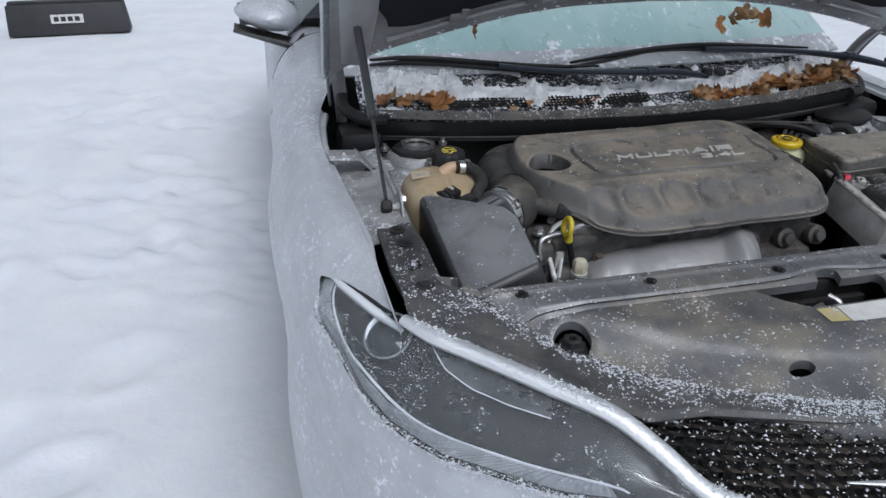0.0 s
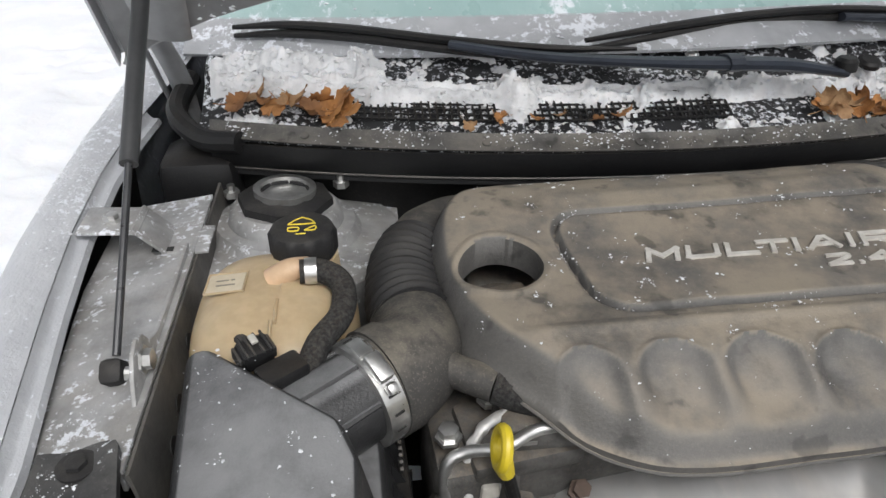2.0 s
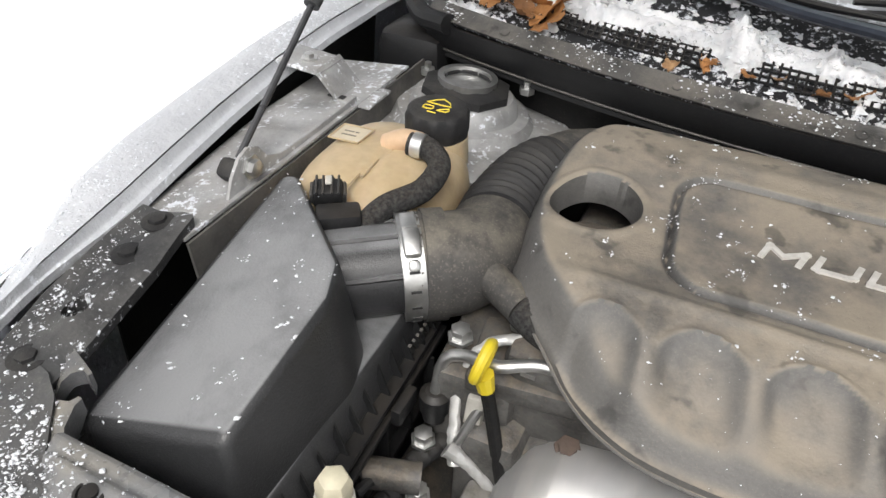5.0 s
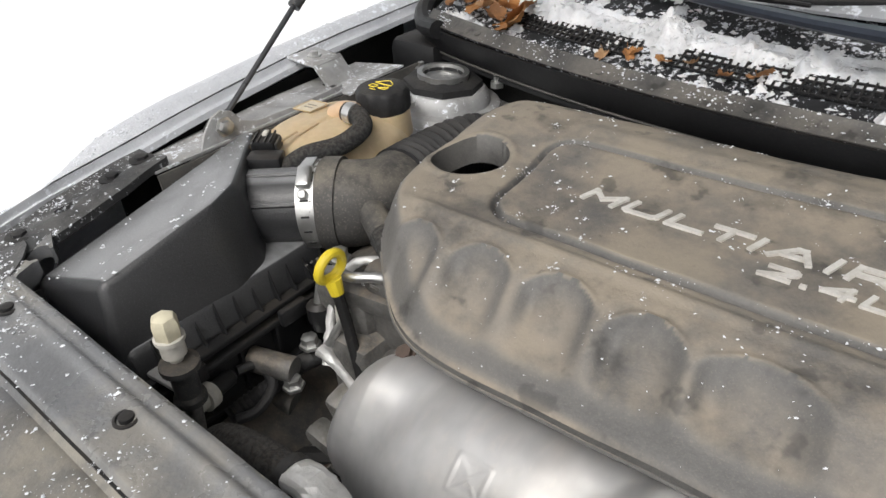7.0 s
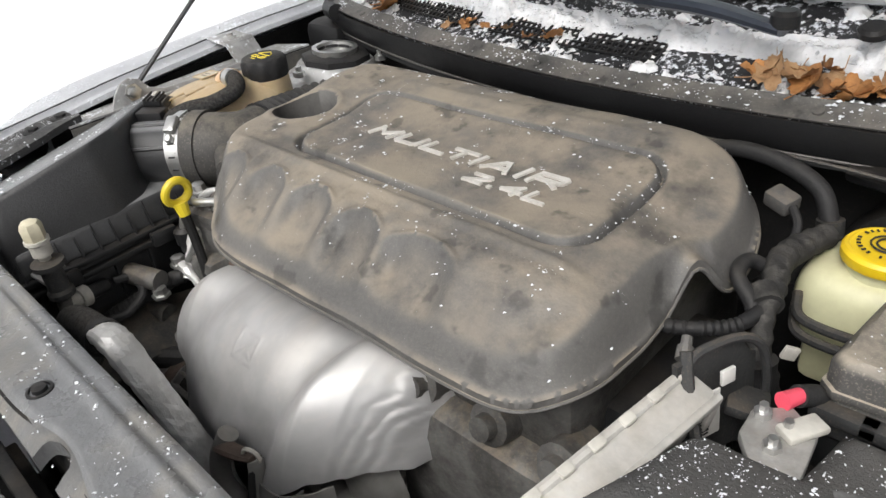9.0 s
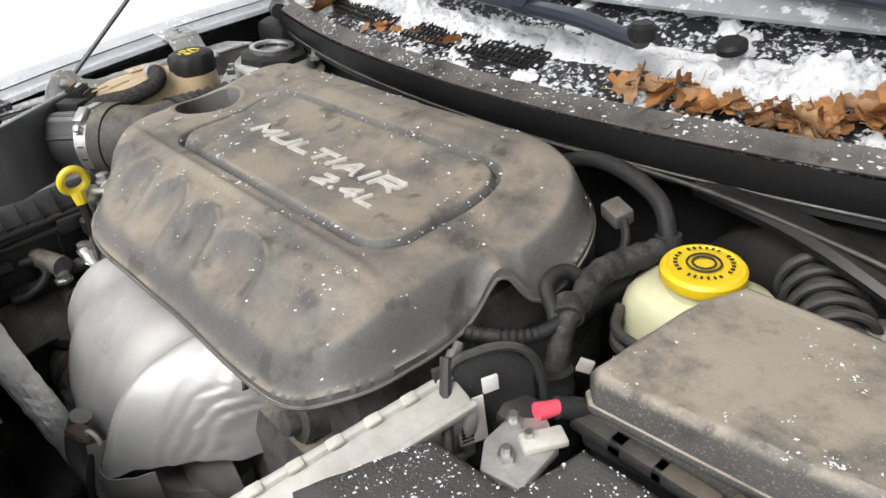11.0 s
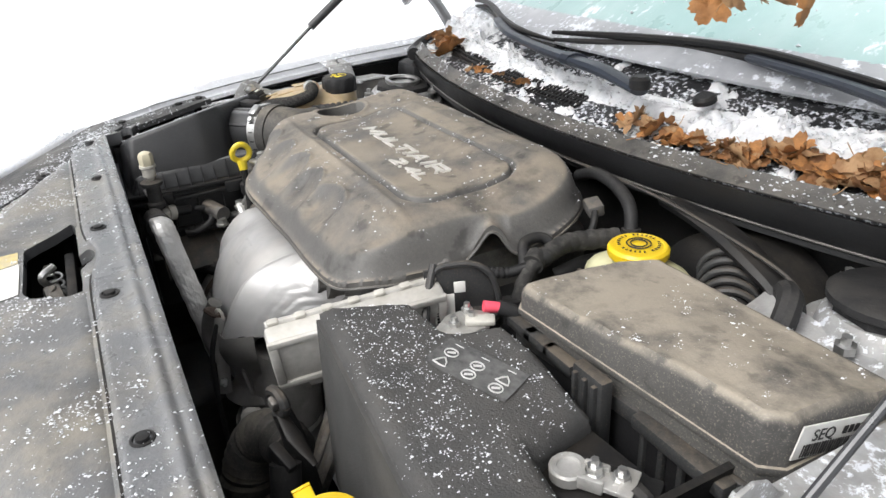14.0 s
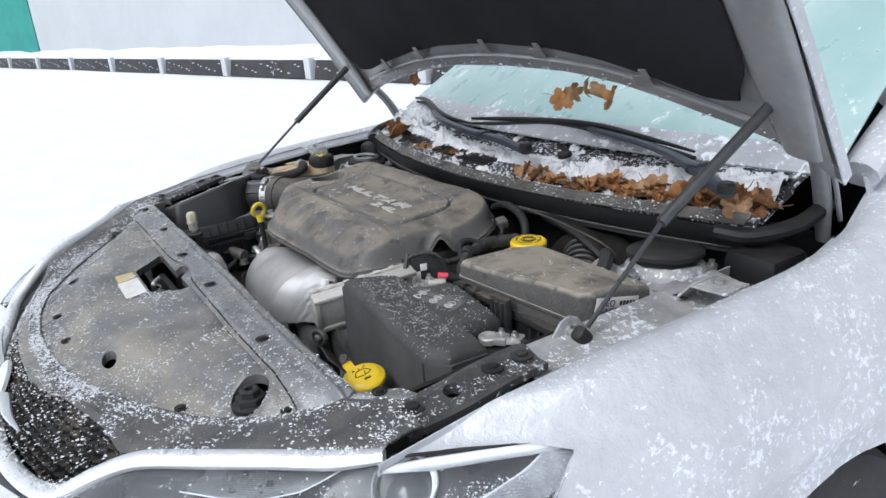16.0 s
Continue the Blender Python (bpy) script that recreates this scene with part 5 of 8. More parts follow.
# ---- heat shield over the manifold ----
SH = [(-0.338, 0.10), (-0.334, 0.36), (-0.324, 0.60), (-0.306, 0.76), (-0.28, 0.88), (-0.23, 0.97), (-0.16, 1.0)]
SHIELD_Y = [(-0.02, 0.705), (0.02, 0.720), (0.05, 0.743), (0.072, 0.755)]
SHIELD_RY = [(-0.02, 0.108), (0.01, 0.086), (0.035, 0.060), (0.058, 0.036), (0.072, 0.012)]
SHIELD_RZ = [(-0.02, 0.150), (0.01, 0.147), (0.035, 0.133), (0.058, 0.108), (0.072, 0.080)]
SHIELD_LOW = [(-0.338, 0.55), (-0.322, 0.95), (-0.30, 1.20), (-0.26, 1.50), (-0.22, 1.68), (-0.19, 1.78), (-0.155, 1.72), (-0.138, 1.42), (-0.118, 1.48), (-0.10, 1.62), (-0.06, 1.45), (-0.02, 1.20), (0.015, 1.12), (0.045, 1.10), (0.072, 0.95)]


def ridge_line(d, w=0.0015):
    return math.exp(-((d / w) ** 2))


def stamp(p, q):
    """The pressed box with its crossed diagonals, p across and q down the sheet."""
    m = max(abs(p), abs(q))
    if m > 0.024:
        return 0.0
    box = ridge_line(m - 0.0155)
    cross = max(ridge_line(p - q, 0.0013), ridge_line(p + q, 0.0013)) if m < 0.0155 else 0.0
    return 0.0009 * max(box, cross)


def shield_pt(u, v):
    """u across the car, v from the back edge over the top and down the front."""
    x = -0.338 + (u - 0.030 * math.sin(math.tau * u)) * 0.410
    k = interp(x, SH)
    a = -0.85 + v * (interp(x, SHIELD_LOW) + 0.85)
    f = max(0.0, a)
    ry, rz = interp(x, SHIELD_RY) * (0.08 + 0.92 * k), interp(x, SHIELD_RZ) * (0.06 + 0.94 * k)
    y = interp(x, SHIELD_Y) - ry * math.sin(a)
    z = 0.703 + rz * math.cos(a)
    # the second lobe stands proud of the first, with a soft valley before it
    edge = -0.024 - 0.034 * f
    lobe = 0.020 * smoothstep(edge - 0.014, edge + 0.026, x) * smoothstep(0.075, 0.035, x) * smoothstep(-0.7, 0.1, a)
    valley = 0.0075 * math.exp(-(((x - edge + 0.020) / 0.024) ** 2)) * smoothstep(-0.4, 0.3, a)
    valley += 0.0135 * math.exp(-(((x + 0.225 + 0.05 * a) / 0.034) ** 2)) * smoothstep(-0.5, 0.5, a)
    valley -= 0.0040 * math.exp(-(((x + 0.282 + 0.030 * a) / 0.022) ** 2)) * smoothstep(-0.4, 0.3, a)
    valley += 0.0045 * math.exp(-(((x + 0.135 - 0.02 * a) / 0.020) ** 2)) * smoothstep(0.85, 1.35, a)
    fold = 0.006 * math.exp(-(((a - 1.25 - 0.8 * (x + 0.16)) / 0.16) ** 2)) * smoothstep(-0.24, -0.18, x) * smoothstep(-0.02, -0.07, x)
    dent = fold + 0.0032 * nz(x * 15, a * 2.0, 2.0, 1) + 0.0004 * nz(x * 60, a * 8, 5.0, 1)
    ends = smoothstep(0.022, 0.050, x + 0.026 * f) * smoothstep(-0.1, 0.4, a)
    pleat = ends * (0.0007 * math.sin(x * 620 + a * 16 + 5 * nz(x * 40, a * 5, 1.0, 1)) + 0.0006 * nz(x * 130, a * 14, 3.0, 1) + 0.0004 * nz(x * 260, a * 30, 7.0, 1))
    n = Vector((0.60 * smoothstep(0.01, 0.06, x), -math.sin(a), math.cos(a))).normalized()
    torn = 0.004 * nz(u * 38, 0.5, 0.0, 1) * smoothstep(0.94, 1.0, v)
    return Vector((x, y, z + torn)) + n * (lobe - valley + dent + pleat + stamp(x + 0.143, (a - 0.555) * 0.128))


shield = thing("heat_shield", "dented bright aluminium heat shield over the exhaust manifold", "heat shield", (-0.1, 0.68, 0.62))
part("pressed_sheet", surf(shield_pt, 300, 170, 0.0015), shield_mat, shield, "pressed aluminium sheet", 60)
part("shield_screw", rev([(0.012, -0.003), (0.012, 0.002), (0.008, 0.002), (0.008, 0.008)], 6, shield_pt(0.17, 0.30), (0, -0.4, 1)), rust, shield)

# exhaust below the shield
exhaust = thing("exhaust_pipe", "rusty exhaust pipe and catalyst behind the radiator", "exhaust", (0.02, 0.62, 0.40))
part("catalyst", tube([(-0.02, 0.665, 0.72), (-0.015, 0.645, 0.64), (0.0, 0.625, 0.54), (0.01, 0.61, 0.40)], [0.05, 0.058, 0.060, 0.045], 18), shroud_mat, exhaust)
part("clamp_band", tube([(-0.02 + 0.066 * math.cos(t), 0.638 + 0.060 * math.sin(t), 0.615) for t in [0.5 * k for k in range(13)]], 0.005, 6, 3), steel, exhaust)


def shroud_pt(u, v):
    """A half shell round the catalyst, folded out at its foot."""
    t = math.radians(150 + 190 * u)
    r = 0.052 + 0.006 * math.sin(v * 7) + 0.012 * smoothstep(0.85, 1.0, v)
    z = 0.765 - 0.115 * v + 0.02 * math.cos(t)
    return Vector((-0.030 + 1.15 * r * math.cos(t) - 0.02 * v, 0.632 + r * math.sin(t) * (1 - 0.12 * v), z)) + Vector((0, 0, 0.003 * nz(u * 9, v * 4, 1.0, 1)))


part("catalyst_shroud", surf(shroud_pt, 48, 18, 0.0015), shroud_mat, exhaust, "dull grey folded steel shroud", 50)
part("shroud_strap", tube([(-0.060, 0.588, 0.776), (-0.050, 0.580, 0.745), (-0.034, 0.573, 0.700), (-0.030, 0.570, 0.672)], 0.0085, 8, 8, flat=0.35), shroud_mat, exhaust)
part("strap_bolt", rev([(0.007, -0.002), (0.007, 0.002), (0.0045, 0.002), (0.0045, 0.006)], 6, (-0.029, 0.571, 0.691), (0, -1, 0.3)), steel, exhaust)
part("shroud_tab", block((0.026, 0.006, 0.045), (-0.005, 0.600, 0.700), (10, 0, -12), 0.004), shroud_mat, exhaust)
part("shield_leg", surf(lambda u, v: (-0.010 + 0.045 * u + 0.012 * math.sin(v * 3), 0.642 + 0.035 * u - 0.010 * math.sin(u * 3.1), 0.765 - 0.075 * v + 0.008 * math.sin(u * 5)), 14, 10, 0.0015), shroud_mat, exhaust)
part("rusty_lever", crumple(tube([(-0.118, 0.578, 0.762), (-0.098, 0.580, 0.772), (-0.078, 0.586, 0.772), (-0.062, 0.589, 0.776)], [0.006, 0.010, 0.010, 0.007], 10, 5, flat=0.55), 0.001, 60), rust, exhaust, "rusty bracket end")
part("lever_tie", tube([(-0.066 + 0.009 * math.cos(t), 0.588 + 0.003 * math.cos(t), 0.777 + 0.009 * math.sin(t)) for t in [math.tau * k / 10 for k in range(11)]], 0.0022, 6, 2), off_white, exhaust)
part("elbow_pipe", tube([(-0.112, 0.590, 0.775), (-0.122, 0.578, 0.745), (-0.118, 0.572, 0.715), (-0.095, 0.580, 0.690), (-0.06, 0.60, 0.675)], 0.0105, 14), shroud_mat, exhaust)
part("oxygen_lead", tube([(-0.062, 0.585, 0.775), (-0.045, 0.565, 0.735), (-0.03, 0.558, 0.68), (-0.01, 0.556, 0.60), (0.0, 0.55, 0.48)], 0.0038, 8), rubber, exhaust)
part("sensor", rev([(0.008, 0), (0.008, 0.03), (0.012, 0.03), (0.012, 0.05), (0.006, 0.055)], 10, (0.075, 0.60, 0.69), (0.6, -0.4, 0.6)), off_white, exhaust)
for dx in (0.0, 0.03):
    part("coolant_pipe", tube([(0.09 + dx, 0.70, 0.70), (0.13 + dx, 0.66, 0.66), (0.17 + dx, 0.60, 0.60), (0.18 + dx, 0.55, 0.50)], 0.011, 10), alu, exhaust)

# ---- alternator ----
alternator = thing("alternator", "cast alternator with a slotted housing", "alternator", (-0.30, 0.60, 0.62))
AX = Vector((1, 0, 0))
ALT = (-0.328, 0.658, 0.645)
alt_metal = mat("aged_cast_alloy", (0.30, 0.296, 0.285), (0.15, 0.147, 0.138), 0.5, 0.35, 25, 0.3, 220, dust=0.2)
part("housing", rev([(0.045, -0.07), (0.062, -0.062), (0.064, -0.02), (0.064, -0.004), (0.052, -0.002), (0.05, 0.05), (0.03, 0.055)], 28, ALT, AX), alt_metal, alternator)
part("end_ring", rev([(0.058, 0.046), (0.064, 0.046), (0.064, 0.056), (0.058, 0.056)], 28, ALT, AX), alt_metal, alternator)
part("winding", rev([(0.0545, -0.001), (0.0545, 0.048)], 28, ALT, AX), dark_bay, alternator)
for k in range(22):
    t = math.tau * k / 22
    part("fin", block((0.052, 0.0045, 0.009), (ALT[0] + 0.023, ALT[1] + 0.060 * math.cos(t), ALT[2] + 0.060 * math.sin(t)), (math.degrees(t) + 90, 0, 0), 0.001), alt_metal, alternator)
part("pulley", rev([(0.03, -0.11), (0.03, -0.075), (0.026, -0.09)], 20, ALT, AX), dark_bay, alternator)
part("lug", block((0.046, 0.030, 0.060), (-0.356, 0.666, 0.700), (0, 8, 0), 0.008), alt_metal, alternator)
part("lug_arm", block((0.030, 0.034, 0.075), (-0.340, 0.692, 0.740), (12, 0, 0), 0.008), alt_metal, alternator)
part("lug_bolt", rev([(0.012, 0), (0.012, 0.004), (0.009, 0.004), (0.009, 0.014), (0.004, 0.015)], 6, (-0.338, 0.668, 0.704), (0.2, -0.7, 0.7)), steel, alternator)
part("copper_winding", rev([(0.0560, -0.026), (0.0650, -0.024), (0.0650, -0.006), (0.0560, -0.004)], 28, ALT, AX), rust, alternator)

# ---- front plate over the radiator ----
PLATE_FRONT = [(0.0, 0.160), (0.10, 0.166), (0.2, 0.190), (0.32, 0.245), (0.42, 0.305), (0.50, 0.375), (0.57, 0.455), (0.63, 0.520), (0.645, 0.545)]
half_front = [(x, y) for x, y in PLATE_FRONT]
PLATE = [(-x, y) for x, y in reversed(half_front)] + half_front[1:] + [(0.640, 0.575), (0.60, 0.560), (0.575, 0.512), (0.30, 0.510), (0.0, 0.510), (-0.30, 0.510), (-0.575, 0.512), (-0.60, 0.560), (-0.640, 0.575)]
LATCH = [(-0.168, 0.437), (-0.125, 0.392), (-0.108, 0.378), (0.015, 0.378), (0.036, 0.385), (0.056, 0.425), (0.054, 0.439), (0.03, 0.440), (-0.15, 0.440)]
NOTCH = ring_of(-0.030, 0.449, 0.020, 16, 0.010)
SLOTS = [ring_of(x, 0.262 + 0.35 * x * x, 0.019, 20, 0.011) for x in (-0.20, 0.20)]
WELLS = [ring_of(-0.472, 0.402, 0.027, 24), ring_of(0.452, 0.412, 0.027, 24)]
PORTS = [ring_of(-0.598, 0.545, 0.014, 16), ring_of(0.565, 0.485, 0.017, 16)]


def plate_z(x, y):
    f = interp(abs(x), PLATE_FRONT)
    t = smoothstep(f, f + interp(abs(x), [(0.3, 0.16), (0.45, 0.13), (0.575, 0.05)]), y)
    z = 0.872 + 0.044 * t
    z -= 0.006 * smoothstep(0.452, 0.446, y) * smoothstep(0.30, 0.44, y) * 0.6
    z += 0.003 * math.exp(-(((y - 0.4465) / 0.002) ** 2)) - 0.003 * math.exp(-(((y - 0.441) / 0.002) ** 2))
    z += 0.004 * math.exp(-(((y - 0.492) / 0.006) ** 2))
    # broad flutes towards the nose
    w = 0.5 + 0.5 * math.cos((x + 0.014) * 2 * math.pi / 0.34)
    z -= 0.008 * w * smoothstep(0.40, 0.34, y) * smoothstep(f + 0.02, f + 0.07, y)
    z -= 0.005 * smoothstep(0.05, -0.02, panel_gap(x, y))
    z -= 0.006 * smoothstep(0.020, 0.0, y - f)
    z += 0.0055 * (smoothstep(0.098, 0.112, y - f) - 1) * smoothstep(0.43, 0.40, y) * smoothstep(0.54, 0.48, abs(x))
    for h in WELLS:
        cx = sum(p[0] for p in h) / len(h)
        cy = sum(p[1] for p in h) / len(h)
        z += 0.003 * math.exp(-(((math.hypot(x - cx, y - cy) - 0.034) / 0.006) ** 2))
    return z + 0.010 * smoothstep(0.30, 0.05, x) + 0.003 * smoothstep(-0.3, -0.6, x) + 0.0012 * nz(x, y, 0.7, 14)


def panel_gap(x, y):
    return max(abs(x + 0.05) - 0.20, abs(y - 0.37) - 0.05)


front_plate = thing("radiator_cover", "dusty black plastic cover above the radiator with clips and snow specks", "radiator cover", (0, 0.36, 0.80))
part("plate", sheet(PLATE, 0.006, plate_z, [LATCH, NOTCH, *SLOTS, *WELLS, *PORTS], 0.022, 0.014), plate_mat, front_plate, "moulded plate with a latch opening", 45)


SEAL_FRONT = [(0.0, 0.174, 0.871), (0.2, 0.194, 0.872), (0.36, 0.238, 0.873), (0.43, 0.246, 0.869), (0.474, 0.274, 0.877), (0.537, 0.335, 0.885), (0.60, 0.394, 0.893), (0.66, 0.448, 0.901), (0.69, 0.488, 0.907)]


def seal_pt(u, v):
    """From the grille's top and the chrome band back onto the plate."""
    x = (2 * u - 1) * 0.688
    q = abs(x)
    y0, z0 = interp(q, [(a, b) for a, b, c in SEAL_FRONT]), interp(q, [(a, c) for a, b, c in SEAL_FRONT])
    y1 = interp(q, PLATE_FRONT) + 0.038 if q < 0.60 else interp(q, [(0.60, 0.529), (0.63, 0.548), (0.69, 0.535)])
    z1 = plate_z(x, y1) + 0.0035 if q < 0.60 else 0.917 + lean(x)
    rise = 0.004 * math.sin(v * math.pi) + 0.003 * math.exp(-(((v - 0.16) / 0.08) ** 2))
    return Vector((x, y0 + (y1 - y0) * v, z0 + lean(x) * (1 - v) + (z1 - z0) * v + rise))


BEAM_Y = (0.4485, 0.5115)


def beam_pt(u, v):
    x = -0.574 + 1.148 * u
    y = BEAM_Y[0] + (BEAM_Y[1] - BEAM_Y[0]) * v
    y += 0.012 * math.exp(-(((x + 0.03) / 0.05) ** 2)) * max(0.0, 1 - 2 * v)
    groove = 0.0022 * math.exp(-(((v - 0.80) / 0.05) ** 2))
    return Vector((x, y, plate_z(x, y) + 0.0045 - 0.0035 * math.exp(-((v / 0.05) ** 2)) - 0.003 * math.exp(-(((1 - v) / 0.04) ** 2)) - groove))


part("rear_beam", surf(beam_pt, 120, 40, 0.003), beam_mat, front_plate, "raised rear strip of the cover", 40)
part("beam_seam", surf(lambda u, v: (-0.574 + 1.148 * u, 0.4462 + 0.0024 * v + 0.012 * math.exp(-(((1.148 * u - 0.544) / 0.05) ** 2)), plate_z(-0.574 + 1.148 * u, 0.4474) + 0.0006), 90, 1), dark_bay, front_plate)
part("front_seal", surf(seal_pt, 130, 16, 0.003), seal_black, front_plate, "grey-black front apron strewn with snow", 50)
part("crossmember", block((0.90, 0.05, 0.09), (0, 0.480, 0.862), (0, 0, 0), 0.008), dark_bay, front_plate)
part("plate_back_edge", surf(lambda u, v: (-0.575 + u * 1.15, 0.511 - 0.004 * v, 0.917 - 0.055 * v), 20, 3, 0.003), plate_mat, front_plate)
CLIPS = [(-0.316, 0.482), (-0.103, 0.468), (0.096, 0.466), (0.352, 0.468), (-0.545, 0.43), (0.515, 0.44), (-0.40, 0.325), (0.385, 0.335), (-0.245, 0.235), (0.30, 0.268), (-0.06, 0.232), (0.07, 0.232), (-0.52, 0.485), (0.59, 0.535)]
for x, y in CLIPS:
    clip = part("clip", rev([(0.0105, 0.0), (0.0100, 0.0020), (0.0080, 0.0024), (0.0072, 0.0004), (0.0060, 0.0004), (0.0056, 0.0040), (0.0022, 0.0045)], 18, (x, y, plate_z(x, y) + (0.0037 if y > 0.45 and abs(x) < 0.57 else -0.0008))), plastic_clean, front_plate)
for h in WELLS:
    cx = sum(p[0] for p in h) / len(h)
    cy = sum(p[1] for p in h) / len(h)
    stop = part("rubber_stop", rev([(0.022, -0.03), (0.022, 0.0), (0.020, 0.006), (0.0145, 0.007), (0.014, 0.0155), (0.011, 0.017), (0.006, 0.0165), (0.0055, 0.010)], 6, (cx, cy, plate_z(cx, cy) - 0.006)), rubber, front_plate, "black rubber hood stop")
    part("stop_base", rev([(0.026, -0.012), (0.026, -0.006), (0.020, -0.004)], 24, (cx, cy, plate_z(cx, cy) - 0.004)), rubber, stop)
part("warning_label", surf(lambda u, v: (-0.072 + u * 0.088, 0.338 + v * 0.036, plate_z(-0.072 + u * 0.088, 0.338 + v * 0.036) + 0.0012), 6, 4), white_label, front_plate, "white warning label with a yellow head")
part("label_head", surf(lambda u, v: (-0.108 + u * 0.034, 0.340 + v * 0.032, plate_z(-0.108 + u * 0.034, 0.340 + v * 0.032) + 0.0012), 6, 4), yellow_label, front_plate)
latch = thing("hood_latch", "grey steel hood latch inside the opening of the radiator cover", "hood latch", (-0.05, 0.41, 0.86))
part("latch_plate", block((0.15, 0.012, 0.05), (-0.05, 0.425, 0.872), (0, 0, 0), 0.003), dark_bay, latch)
part("latch_floor", block((0.22, 0.07, 0.01), (-0.055, 0.405, 0.852), (0, 0, 0), 0.002), dark_bay, latch)
part("latch_hook", tube([(-0.055, 0.418, 0.868), (-0.055, 0.40, 0.885), (-0.045, 0.395, 0.905), (-0.055, 0.410, 0.912)], 0.0045, 8), steel, latch)
part("latch_lever", block((0.05, 0.02, 0.016), (-0.02, 0.405, 0.880), (0, 20, 10), 0.004), alu, latch)
part("latch_pin", rev([(0.008, 0), (0.008, 0.022), (0.005, 0.024)], 12, (-0.035, 0.41, 0.872), (0, -0.5, 1)), alu, latch)
part("latch_spring", tube([(-0.085 + 0.008 * math.cos(k), 0.405 + 0.008 * math.sin(k), 0.862 + 0.0016 * k) for k in [0.7 * i for i in range(28)]], 0.0015, 6, 2), steel, latch)
part("latch_bracket", tube([(-0.10, 0.41, 0.868), (-0.09, 0.40, 0.895), (-0.07, 0.40, 0.905)], 0.004, 6), alu, latch)

# radiator, fans and lower front
radiator = thing("radiator", "dark radiator and fan shroud behind the grille", "radiator", (0, 0.42, 0.35))
part("core", block((0.96, 0.035, 0.48), (0, 0.405, 0.60), (0, 0, 0), 0.006), dark_bay, radiator)
part("fan_shroud", block((0.92, 0.05, 0.46), (0, 0.478, 0.59), (0, 0, 0), 0.015), plastic_clean, radiator)
part("air_duct", surf(lambda u, v: ((2 * u - 1) * 0.50, 0.20 + 0.2 * v + 0.4 * ((2 * u - 1) * 0.5) ** 2 * (1 - v), 0.862 - 0.02 * v), 16, 4, 0.004), dark_bay, radiator)

# ---- air filter box ----
airbox = thing("air_filter_box", "dark grey plastic air filter box with snow specks on its lid", "air filter box", (-0.53, 0.67, 0.62))


def frustum(top, bottom, top_z, bottom_z, bevel):
    """A box between two outlines in plan, with rounded edges."""
    bm = bmesh.new()
    hi = [bm.verts.new((x, y, top_z(x, y))) for x, y in top]
    lo = [bm.verts.new((x, y, bottom_z)) for x, y in bottom]
    n = len(top)
    bm.faces.new(hi)
    bm.faces.new(list(reversed(lo)))
    for i in range(n):
        bm.faces.new((lo[i], lo[(i + 1) % n], hi[(i + 1) % n], hi[i]))
    bmesh.ops.recalc_face_normals(bm, faces=bm.faces[:])
    bmesh.ops.bevel(bm, geom=[e for e in bm.edges if e.calc_face_angle(0) > 0.25], offset=bevel, segments=4, affect="EDGES", profile=0.5, clamp_overlap=True)
    bmesh.ops.triangulate(bm, faces=[f for f in bm.faces if len(f.verts) > 4])
    return from_bm(bm)


LID = [(-0.607, 0.808), (-0.588, 0.808), (-0.478, 0.704), (-0.464, 0.668), (-0.466, 0.545), (-0.596, 0.530)]
LID_LOW = [(-0.606, 0.816), (-0.584, 0.816), (-0.452, 0.706), (-0.442, 0.668), (-0.444, 0.524), (-0.598, 0.522)]


def lid_z(x, y):
    """The lid's top slants down to the front and to the flank of the car."""
    return 0.958 + 0.295 * (x + 0.605) - 0.205 * (0.804 - y)


part("lid", frustum(LID, LID_LOW, lid_z, 0.846, 0.017), airbox_mat, airbox, "grey lid, its dusty top painted with pale sky sheen, dark sloping sides", 40)
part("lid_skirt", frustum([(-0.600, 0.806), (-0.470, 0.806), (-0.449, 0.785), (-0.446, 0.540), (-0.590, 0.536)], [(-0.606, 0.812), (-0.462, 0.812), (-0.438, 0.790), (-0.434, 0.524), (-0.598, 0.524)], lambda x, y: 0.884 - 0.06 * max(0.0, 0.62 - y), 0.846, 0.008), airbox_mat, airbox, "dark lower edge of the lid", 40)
part("base", prism([(-0.605, 0.80), (-0.55, 0.815), (-0.438, 0.805), (-0.430, 0.60), (-0.440, 0.53), (-0.59, 0.535)], 0.62, 0.842, 0.008), plastic_clean, airbox)
part("seam", prism([(-0.608, 0.812), (-0.55, 0.822), (-0.430, 0.812), (-0.423, 0.60), (-0.430, 0.518), (-0.598, 0.524)], 0.843, 0.850, 0.002), plastic_clean, airbox)
part("lower_seam", prism([(-0.606, 0.808), (-0.55, 0.818), (-0.428, 0.808), (-0.420, 0.60), (-0.427, 0.520), (-0.596, 0.526)], 0.828, 0.836, 0.002), plastic_clean, airbox)
part("base_ledge", prism([(-0.600, 0.80), (-0.55, 0.812), (-0.428, 0.802), (-0.421, 0.60), (-0.430, 0.524), (-0.592, 0.530)], 0.770, 0.777, 0.002), plastic_clean, airbox)
FIN = Geo().add([(0, -0.0012, 0), (0.014, -0.0010, 0), (0, -0.0008, 0.034), (0, 0.0012, 0), (0.014, 0.0010, 0), (0, 0.0008, 0.034)], [(0, 1, 2), (5, 4, 3), (0, 3, 4, 1), (1, 4, 5, 2), (2, 5, 3, 0)])
fin_mesh = mesh_of("lid_fin", FIN, plastic_clean, 0)
rib_mesh = mesh_of("base_rib", block((0.010, 0.003, 0.052), (0, 0, 0), (0, 0, 0), 0.0), plastic_clean, 0)
